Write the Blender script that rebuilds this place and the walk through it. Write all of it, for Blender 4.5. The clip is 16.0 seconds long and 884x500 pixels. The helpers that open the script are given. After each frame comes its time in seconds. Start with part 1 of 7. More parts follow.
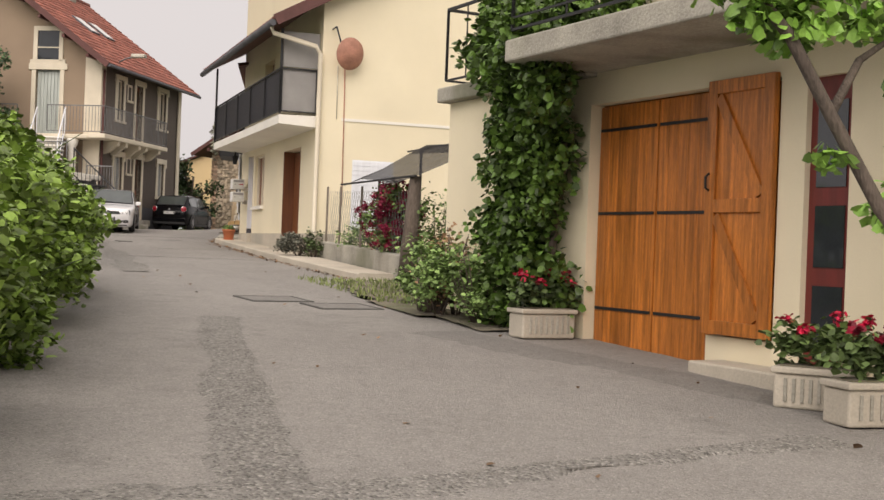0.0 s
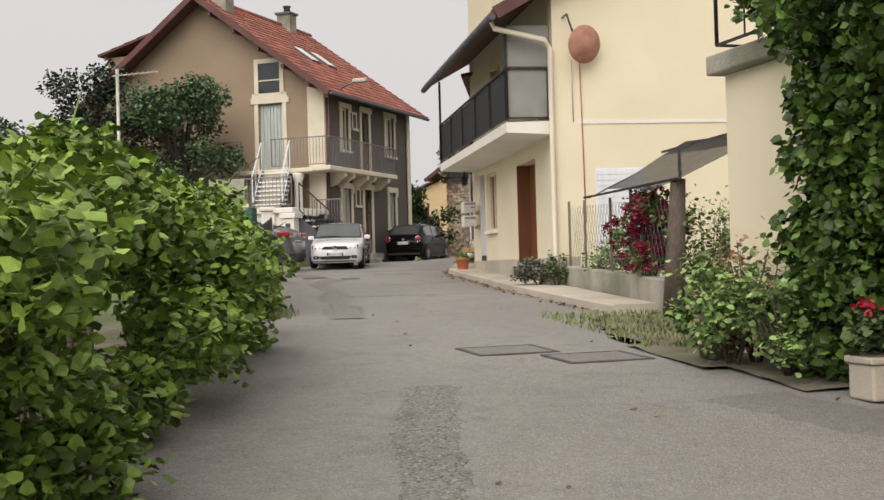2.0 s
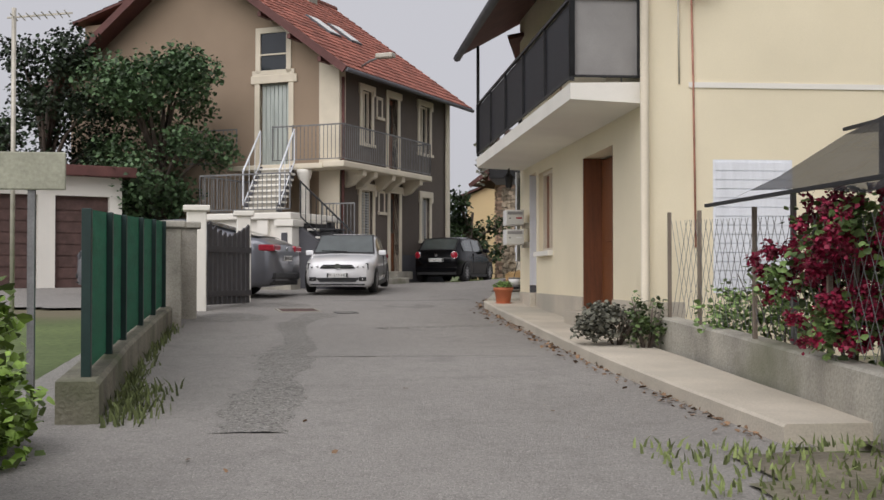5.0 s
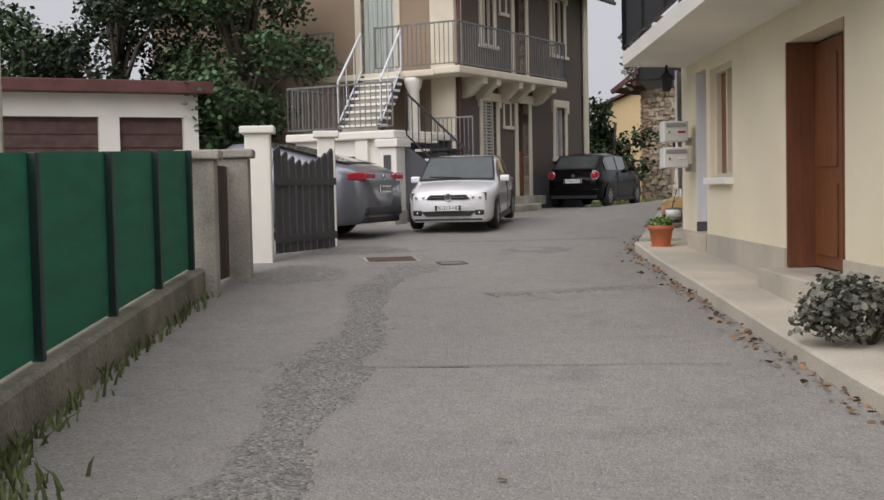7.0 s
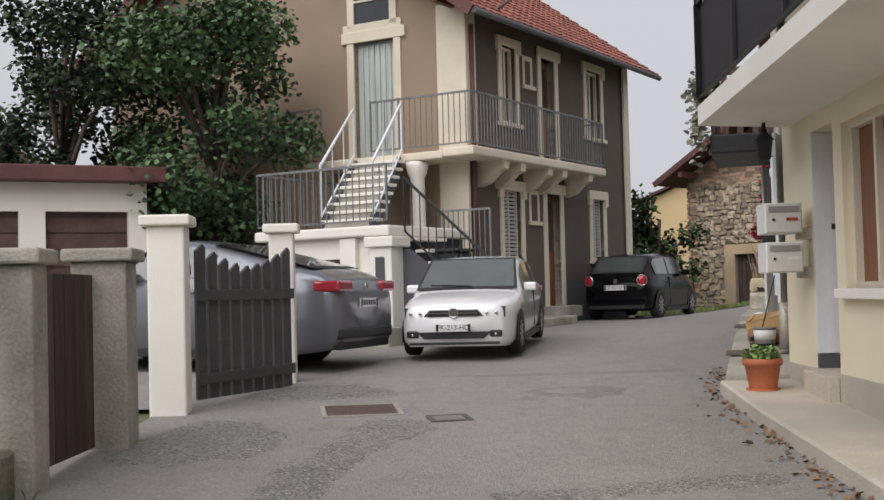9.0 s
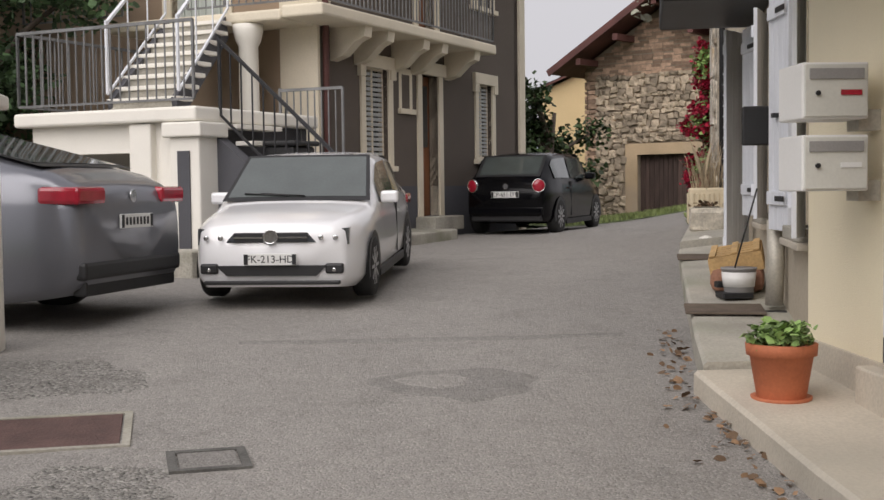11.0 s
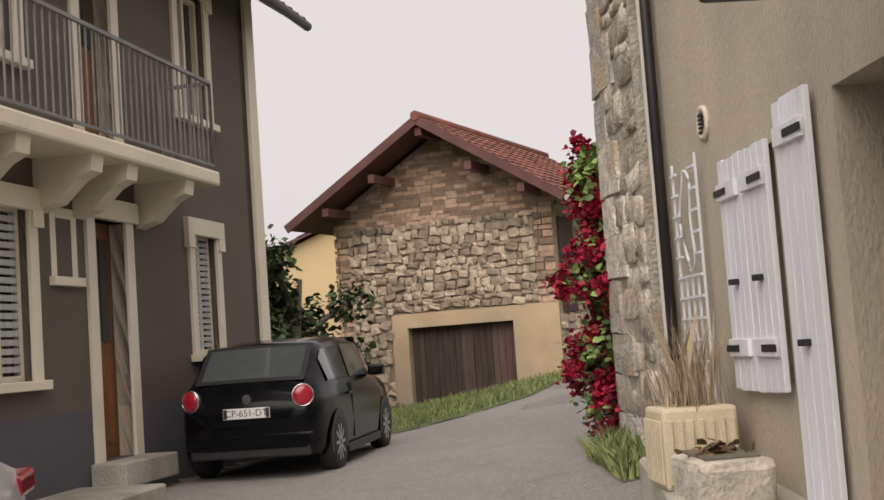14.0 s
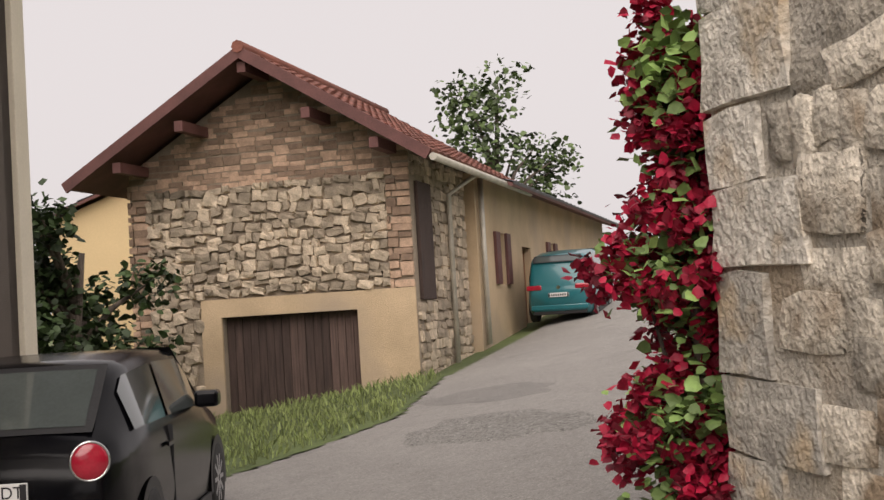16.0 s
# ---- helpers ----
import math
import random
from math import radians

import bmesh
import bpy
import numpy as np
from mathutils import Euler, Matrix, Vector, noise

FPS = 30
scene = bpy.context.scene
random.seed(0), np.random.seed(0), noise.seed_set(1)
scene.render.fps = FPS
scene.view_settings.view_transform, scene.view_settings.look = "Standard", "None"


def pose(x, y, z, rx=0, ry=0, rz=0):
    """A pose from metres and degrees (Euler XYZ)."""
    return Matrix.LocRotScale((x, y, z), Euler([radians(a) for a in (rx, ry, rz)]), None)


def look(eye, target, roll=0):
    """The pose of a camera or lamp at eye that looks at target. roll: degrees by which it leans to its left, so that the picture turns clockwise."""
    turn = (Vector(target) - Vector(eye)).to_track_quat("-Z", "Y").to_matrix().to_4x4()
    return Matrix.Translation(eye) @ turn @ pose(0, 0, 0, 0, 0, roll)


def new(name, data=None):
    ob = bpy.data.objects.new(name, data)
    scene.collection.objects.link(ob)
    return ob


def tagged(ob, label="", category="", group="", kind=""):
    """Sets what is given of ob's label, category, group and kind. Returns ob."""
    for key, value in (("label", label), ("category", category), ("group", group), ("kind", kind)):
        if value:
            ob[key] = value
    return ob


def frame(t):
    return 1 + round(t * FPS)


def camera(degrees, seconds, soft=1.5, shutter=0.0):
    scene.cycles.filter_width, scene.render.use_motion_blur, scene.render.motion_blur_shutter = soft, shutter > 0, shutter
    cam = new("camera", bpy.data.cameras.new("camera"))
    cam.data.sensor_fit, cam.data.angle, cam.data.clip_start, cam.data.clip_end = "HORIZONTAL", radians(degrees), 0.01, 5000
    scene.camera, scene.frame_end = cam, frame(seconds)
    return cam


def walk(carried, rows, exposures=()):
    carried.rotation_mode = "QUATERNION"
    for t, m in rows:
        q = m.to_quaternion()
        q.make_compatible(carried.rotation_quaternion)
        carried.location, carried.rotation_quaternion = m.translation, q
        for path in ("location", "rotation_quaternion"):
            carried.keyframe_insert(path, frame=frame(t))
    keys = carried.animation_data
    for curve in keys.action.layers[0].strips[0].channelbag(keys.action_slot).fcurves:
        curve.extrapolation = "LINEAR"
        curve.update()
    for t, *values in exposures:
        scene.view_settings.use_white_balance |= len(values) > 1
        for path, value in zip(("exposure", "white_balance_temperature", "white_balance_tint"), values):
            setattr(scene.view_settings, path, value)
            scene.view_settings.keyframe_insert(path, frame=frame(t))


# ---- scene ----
cam = camera(40.0, 16.0)
PATH = [
    (0, (0.364, -0.222, 1.784), (1.102, 1.637, 1.782), 2.2),
    (0.5, (0.594, 0.564, 1.779), (1.265, 2.448, 1.756), 1.7),
    (1, (0.846, 1.357, 1.74), (1.399, 3.278, 1.682), 0.2),
    (1.5, (1.107, 2.257, 1.801), (1.571, 4.202, 1.745), -1.4),
    (2, (1.411, 3.324, 1.909), (1.762, 5.293, 1.935), -1.6),
    (2.5, (1.683, 4.581, 2.04), (1.983, 6.557, 2.104), -1.9),
    (3, (1.923, 5.924, 2.126), (2.206, 7.903, 2.188), -2.1),
    (5.5, (3.524, 12.558, 2.37), (3.77, 14.542, 2.393), 0.6),
    (6, (3.754, 13.859, 2.482), (3.931, 15.851, 2.466), 0.0),
    (6.5, (3.876, 15.017, 2.556), (3.968, 17.013, 2.481), -0.3),
    (7, (3.954, 16.288, 2.621), (3.982, 18.285, 2.521), -1.2),
    (7.5, (4.034, 17.581, 2.657), (4.026, 19.581, 2.633), -1.2),
    (8, (4.13, 18.976, 2.686), (4.106, 20.975, 2.741), -1.5),
    (10.5, (4.781, 25.166, 2.836), (4.84, 27.164, 2.91), -1.3),
    (11, (4.893, 26.477, 2.875), (5.065, 28.467, 2.772), -0.7),
    (11.5, (4.97, 27.586, 2.888), (5.383, 29.537, 2.747), 1.0),
    (12, (5.116, 28.87, 2.962), (5.652, 30.795, 2.881), 1.2),
    (12.5, (5.258, 30.039, 2.977), (5.822, 31.956, 2.889), -0.5),
    (13, (5.424, 31.338, 3.099), (6.026, 33.243, 2.997), -2.0),
    (13.5, (5.63, 32.63, 3.142), (6.247, 34.531, 3.091), -2.5),
    (14, (5.812, 34.03, 3.238), (6.434, 35.924, 3.397), -4.1),
    (14.5, (6.014, 35.43, 3.29), (6.688, 37.299, 3.52), -5.1),
    (15, (6.229, 36.712, 3.373), (7.027, 38.535, 3.573), -5.7),
    (15.5, (6.469, 37.751, 3.446), (7.349, 39.541, 3.598), -4.7),
    (16, (6.722, 38.793, 3.564), (7.663, 40.555, 3.663), -3.5),
]
walk(cam, [(t, look(eye, target, roll)) for t, eye, target, roll in PATH],
     [(0, 0.68, 7000, 16), (2.5, 0.6, 6650, 12), (5.5, 0.33, 6250, 14), (8, 0.46, 6250, 14), (10.5, 0.5, 6300, 14), (12, 0.6, 6850, 16), (15, 0.74, 6900, 17), (16, 0.74, 6900, 17)])

# ---- world and light ----
world = bpy.data.worlds.new("sky")
scene.world = world
world.use_nodes = True
wn = world.node_tree
sky = wn.nodes.new("ShaderNodeTexSky")
sky.sky_type = "NISHITA"
sky.sun_disc = False
sky.sun_elevation, sky.sun_rotation = radians(55), radians(215)
sky.dust_density, sky.air_density = 6.0, 1.2
hsv = wn.nodes.new("ShaderNodeHueSaturation")
hsv.inputs["Saturation"].default_value = 0.10
# an even layer of cloud thins the difference between zenith and horizon
cloud = wn.nodes.new("ShaderNodeMix")
cloud.data_type = "RGBA"
cloud.inputs["Factor"].default_value = 0.85
cloud.inputs["B"].default_value = (7.2, 7.2, 7.35, 1)
wn.links.new(sky.outputs[0], hsv.inputs["Color"])
wn.links.new(hsv.outputs[0], cloud.inputs["A"])
wn.links.new(cloud.outputs["Result"], wn.nodes["Background"].inputs["Color"])
wn.nodes["Background"].inputs["Strength"].default_value = 0.068
sun = new("sun", bpy.data.lights.new("sun", "SUN"))
sun.data.energy, sun.data.angle, sun.data.color = 1.75, radians(65), (1.0, 0.96, 0.9)
sun.matrix_world = look((-22, -36, 40), (0, 0, 0))

# ---- materials ----


def material(name, color, rough=0.8, var=0.25, scale=3.0, fine=60.0, bump=0.15, metal=0.0, island=0.0, stain=None, spec=0.5, alpha=1.0, stretch=(1, 1, 1), coat=0.0):
    """A painted, mineral or plant surface: stains at one scale, grain at another, and fine relief."""
    m = bpy.data.materials.new(name)
    m.use_nodes = True
    nt = m.node_tree
    b = nt.nodes["Principled BSDF"]
    geo = nt.nodes.new("ShaderNodeNewGeometry")
    mp = nt.nodes.new("ShaderNodeMapping")
    mp.inputs["Scale"].default_value = stretch
    nt.links.new(geo.outputs["Position"], mp.inputs["Vector"])

    def tex(s, detail):
        n = nt.nodes.new("ShaderNodeTexNoise")
        n.inputs["Scale"].default_value, n.inputs["Detail"].default_value = s, detail
        nt.links.new(mp.outputs[0], n.inputs["Vector"])
        return n
    big, small = tex(scale, 5), tex(fine, 3)

    def ramp(src, lo, hi):
        r = nt.nodes.new("ShaderNodeMapRange")
        r.inputs["From Min"].default_value, r.inputs["From Max"].default_value = 0.3, 0.7
        r.inputs["To Min"].default_value, r.inputs["To Max"].default_value = lo, hi
        nt.links.new(src, r.inputs["Value"])
        return r.outputs[0]

    def times(a, bsock):
        n = nt.nodes.new("ShaderNodeMath")
        n.operation = "MULTIPLY"
        nt.links.new(a, n.inputs[0])
        nt.links.new(bsock, n.inputs[1])
        return n.outputs[0]
    f = times(ramp(big.outputs["Fac"], 1 - var, 1 + var), ramp(small.outputs["Fac"], 1 - var * 0.6, 1 + var * 0.6))
    if island:
        f = times(f, ramp(geo.outputs["Random Per Island"], 1 - island, 1 + island))
        oi = nt.nodes.new("ShaderNodeObjectInfo")
        f = times(f, ramp(oi.outputs["Random"], 1 - island, 1 + island))
    vm = nt.nodes.new("ShaderNodeVectorMath")
    vm.operation = "SCALE"
    vm.inputs[0].default_value = color
    nt.links.new(f, vm.inputs["Scale"])
    out = vm.outputs[0]
    if stain:
        mx = nt.nodes.new("ShaderNodeMix")
        mx.data_type = "RGBA"
        st = tex(scale * 0.37, 6)
        r = nt.nodes.new("ShaderNodeMapRange")
        r.inputs["From Min"].default_value, r.inputs["From Max"].default_value = 0.52, 0.68
        nt.links.new(st.outputs["Fac"], r.inputs["Value"])
        nt.links.new(r.outputs[0], mx.inputs["Factor"])
        nt.links.new(out, mx.inputs["A"])
        mx.inputs["B"].default_value = (*stain, 1)
        out = mx.outputs["Result"]
    nt.links.new(out, b.inputs["Base Color"])
    b.inputs["Roughness"].default_value, b.inputs["Metallic"].default_value = rough, metal
    b.inputs["Specular IOR Level"].default_value = spec
    b.inputs["Coat Weight"].default_value = coat
    b.inputs["Coat Roughness"].default_value = 0.05
    b.inputs["Alpha"].default_value = alpha
    if bump:
        bp = nt.nodes.new("ShaderNodeBump")
        bp.inputs["Strength"].default_value, bp.inputs["Distance"].default_value = bump, 0.02
        nt.links.new(small.outputs["Fac"], bp.inputs["Height"])
        nt.links.new(bp.outputs[0], b.inputs["Normal"])
    return m


M = {}
M["crack"] = material("crack", (0.10, 0.097, 0.09), 0.95, 0.3, 4, 60, 0.3)
M["soil"] = material("soil", (0.17, 0.15, 0.11), 0.95, 0.35, 1.5, 30, 0.6, stain=(0.10, 0.13, 0.05))
M["meadow"] = material("meadow", (0.09, 0.12, 0.04), 0.95, 0.35, 0.4, 12, 0.6, stain=(0.15, 0.13, 0.08))
M["concrete"] = material("concrete", (0.50, 0.45, 0.37), 0.85, 0.14, 1.2, 50, 0.3, stain=(0.40, 0.37, 0.31))
M["old_concrete"] = material("old_concrete", (0.36, 0.34, 0.29), 0.9, 0.25, 2.0, 40, 0.5, stain=(0.20, 0.20, 0.14))
M["cream"] = material("cream_render", (0.82, 0.735, 0.54), 0.9, 0.05, 0.8, 140, 0.35, stain=(0.79, 0.70, 0.51))
M["white_wall"] = material("white_wall", (0.80, 0.77, 0.70), 0.85, 0.05, 1.0, 100, 0.2)
M["cream_trim"] = material("cream_trim", (0.70, 0.63, 0.50), 0.8, 0.08, 1.5, 60, 0.15)
M["brown_wall"] = material("brown_render", (0.118, 0.096, 0.08), 0.92, 0.10, 0.7, 120, 0.4)
M["tan_wall"] = material("tan_render", (0.32, 0.24, 0.17), 0.92, 0.08, 0.7, 120, 0.3)
M["plinth"] = material("plinth_render", (0.085, 0.085, 0.095), 0.9, 0.12, 1, 80, 0.4)
M["grey_render"] = material("weathered_render", (0.47, 0.41, 0.32), 0.92, 0.16, 1.1, 60, 0.45, stain=(0.35, 0.325, 0.24), stretch=(1, 1, 0.5))
M["ochre_render"] = material("ochre_render", (0.52, 0.39, 0.25), 0.92, 0.16, 1.1, 60, 0.4, stain=(0.42, 0.33, 0.24))
M["far_cream"] = material("far_cream", (0.66, 0.50, 0.28), 0.9, 0.06, 0.6, 40, 0.1)
M["stone"] = material("field_stone", (0.355, 0.29, 0.215), 0.92, 0.3, 6, 45, 0.9, island=0.26)
M["quoin"] = material("dressed_stone", (0.43, 0.40, 0.345), 0.93, 0.32, 9, 32, 1.2, island=0.22, stain=(0.50, 0.39, 0.26))
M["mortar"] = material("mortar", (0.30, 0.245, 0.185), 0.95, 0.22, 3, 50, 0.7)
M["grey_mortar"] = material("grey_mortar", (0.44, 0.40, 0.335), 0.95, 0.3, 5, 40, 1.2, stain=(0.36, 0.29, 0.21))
M["mossy"] = material("mossy_concrete", (0.205, 0.19, 0.145), 0.95, 0.35, 2.0, 30, 0.8, stain=(0.10, 0.11, 0.06))
M["roof_tile"] = material("roof_tile", (0.235, 0.085, 0.06), 0.85, 0.25, 2.5, 30, 0.4, island=0.2)
M["fascia"] = material("fascia_wood", (0.12, 0.048, 0.042), 0.7, 0.2, 3, 40, 0.2)
M["slate"] = material("slate", (0.09, 0.09, 0.10), 0.6, 0.2, 3, 40, 0.2)
M["varnish"] = material("varnished_wood", (0.43, 0.145, 0.026), 0.38, 0.42, 3, 30, 0.12, stretch=(9, 9, 0.5), island=0.12)
M["door_wood"] = material("door_wood", (0.19, 0.066, 0.022), 0.4, 0.25, 3, 40, 0.1, stretch=(8, 8, 0.6))
M["old_wood"] = material("weathered_planks", (0.075, 0.048, 0.04), 0.85, 0.35, 3, 40, 0.4, stretch=(9, 9, 0.6), island=0.3)
M["grey_wood"] = material("grey_wood", (0.22, 0.18, 0.14), 0.9, 0.3, 3, 40, 0.4, stretch=(9, 9, 0.6))
M["red_wood"] = material("red_painted_wood", (0.16, 0.025, 0.02), 0.45, 0.2, 2, 40, 0.1, stretch=(6, 6, 0.7))
M["white_paint"] = material("white_paint", (0.74, 0.76, 0.80), 0.55, 0.07, 3, 60, 0.1, stretch=(4, 4, 0.6))
M["pale_shutter"] = material("pale_shutter", (0.46, 0.50, 0.47), 0.7, 0.15, 3, 50, 0.2, stretch=(5, 5, 0.4))
M["iron"] = material("black_iron", (0.03, 0.03, 0.032), 0.5, 0.2, 5, 80, 0.1, metal=0.4)
M["grey_iron"] = material("grey_iron", (0.20, 0.20, 0.20), 0.55, 0.2, 5, 80, 0.1, metal=0.4)
M["dark_cloth"] = material("black_screen", (0.012, 0.012, 0.017), 0.6, 0.15, 3, 150, 0.2)
M["grey_screen"] = material("grey_screen", (0.28, 0.27, 0.26), 0.8, 0.1, 3, 120, 0.1)
M["green_screen"] = material("green_screen", (0.008, 0.15, 0.078), 0.8, 0.18, 1.5, 90, 0.25, stretch=(1, 1, 6))
M["dark_green"] = material("dark_green_paint", (0.008, 0.03, 0.026), 0.5, 0.2, 4, 60, 0.1)
M["grey_paint"] = material("grey_paint", (0.062, 0.058, 0.062), 0.6, 0.2, 4, 50, 0.2)
M["zinc"] = material("zinc_pipe", (0.50, 0.47, 0.40), 0.5, 0.18, 4, 60, 0.1, metal=0.3)
M["terracotta"] = material("terracotta", (0.46, 0.145, 0.065), 0.75, 0.12, 4, 60, 0.15)
M["rust"] = material("rusty_dish", (0.42, 0.20, 0.14), 0.7, 0.25, 5, 60, 0.15)
M["manhole"] = material("cast_iron_cover", (0.105, 0.06, 0.052), 0.75, 0.25, 5, 60, 0.6)
M["mat"] = material("doormat", (0.15, 0.12, 0.095), 0.95, 0.2, 6, 120, 0.3, spec=0.1)
M["reveal_wood"] = material("reveal_wood", (0.15, 0.05, 0.018), 0.5, 0.25, 3, 50, 0.15, stretch=(6, 6, 0.4))
M["white_car"] = material("white_car_paint", (0.82, 0.82, 0.83), 0.16, 0.02, 2, 100, 0, coat=0.6)
M["black_car"] = material("black_car_paint", (0.003, 0.003, 0.004), 0.16, 0.05, 2, 100, 0, spec=0.22, coat=0.03)
M["silver_car"] = material("silver_car_paint", (0.16, 0.165, 0.187), 0.3, 0.03, 2, 100, 0, metal=0.5, coat=0.6)
M["teal_car"] = material("teal_car_paint", (0.008, 0.125, 0.145), 0.3, 0.04, 2, 100, 0, coat=0.5)
M["car_glass"] = material("car_glass", (0.07, 0.082, 0.078), 0.05, 0.1, 3, 50, 0, spec=0.9, coat=0.35)
M["tyre"] = material("tyre", (0.018, 0.018, 0.018), 0.8, 0.2, 8, 80, 0.3)
M["alloy"] = material("alloy_rim", (0.42, 0.42, 0.43), 0.35, 0.1, 6, 80, 0, metal=0.7)
M["black_plastic"] = material("black_plastic", (0.016, 0.016, 0.017), 0.5, 0.15, 5, 80, 0.1)
M["chrome"] = material("chrome", (0.7, 0.7, 0.7), 0.15, 0.05, 5, 80, 0, metal=1.0)
M["lamp_glass"] = material("headlamp_glass", (0.045, 0.048, 0.052), 0.1, 0.3, 9, 80, 0, coat=0.6)
M["tail_red"] = material("tail_lamp", (0.36, 0.012, 0.03), 0.15, 0.15, 9, 80, 0, coat=0.6)
M["plate"] = material("plate_white", (0.72, 0.72, 0.70), 0.4, 0.03, 5, 80, 0)
M["ink"] = material("black_ink", (0.012, 0.012, 0.014), 0.6, 0.05, 5, 80, 0)
M["window_glass"] = material("window_glass", (0.03, 0.035, 0.04), 0.05, 0.1, 3, 40, 0, spec=0.8)
M["curtain"] = material("lace_curtain", (0.42, 0.43, 0.42), 0.8, 0.2, 5, 80, 0.1, stretch=(6, 6, 0.5))
M["box_white"] = material("letterbox_enamel", (0.78, 0.77, 0.74), 0.4, 0.03, 3, 60, 0.05)
M["box_grey"] = material("letterbox_door", (0.60, 0.595, 0.54), 0.45, 0.05, 3, 60, 0.05)
M["crate"] = material("crate_wood", (0.52, 0.34, 0.15), 0.8, 0.2, 4, 50, 0.2)
M["cardboard"] = material("brown_bag", (0.27, 0.135, 0.085), 0.85, 0.25, 4, 50, 0.4)
M["hay"] = material("dry_stems", (0.30, 0.24, 0.16), 0.9, 0.2, 5, 50, 0.2, island=0.25)
M["bark"] = material("bark", (0.105, 0.082, 0.065), 0.95, 0.35, 4, 30, 0.9, stretch=(2, 2, 0.5))
M["vine_leaf"] = material("vine_leaf", (0.34, 0.53, 0.085), 0.55, 0.2, 2, 40, 0.1, island=0.5)
M["ivy_leaf"] = material("dark_vine_leaf", (0.15, 0.28, 0.045), 0.5, 0.2, 2, 40, 0.1, island=0.5)
M["tree_leaf"] = material("tree_leaf", (0.045, 0.08, 0.033), 0.6, 0.2, 1, 40, 0.1, island=0.5)
M["shrub_leaf"] = material("shrub_leaf", (0.13, 0.20, 0.06), 0.6, 0.2, 2, 40, 0.1, island=0.5)
M["bush_leaf"] = material("bush_leaf", (0.075, 0.13, 0.04), 0.6, 0.2, 2, 40, 0.1, island=0.5)
M["weathered_concrete"] = material("weathered_concrete", (0.43, 0.405, 0.345), 0.9, 0.2, 2.0, 50, 0.4, stain=(0.31, 0.31, 0.24))
M["grey_leaf"] = material("grey_leaf", (0.22, 0.22, 0.17), 0.8, 0.2, 4, 40, 0.1, island=0.35)
M["grass"] = material("grass_blade", (0.14, 0.17, 0.06), 0.7, 0.2, 2, 40, 0, island=0.4)
M["rose"] = material("red_petal", (0.38, 0.004, 0.035), 0.6, 0.25, 6, 60, 0, island=0.4)
M["rose_dark"] = material("crimson_petal", (0.36, 0.012, 0.06), 0.6, 0.25, 6, 60, 0, island=0.4)
M["dry_leaf"] = material("dry_leaf", (0.26, 0.16, 0.09), 0.8, 0.2, 6, 60, 0, island=0.4)
# pale bluish grey: the haze of distance is put into the hill colour
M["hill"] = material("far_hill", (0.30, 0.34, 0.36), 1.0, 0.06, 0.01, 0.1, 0)


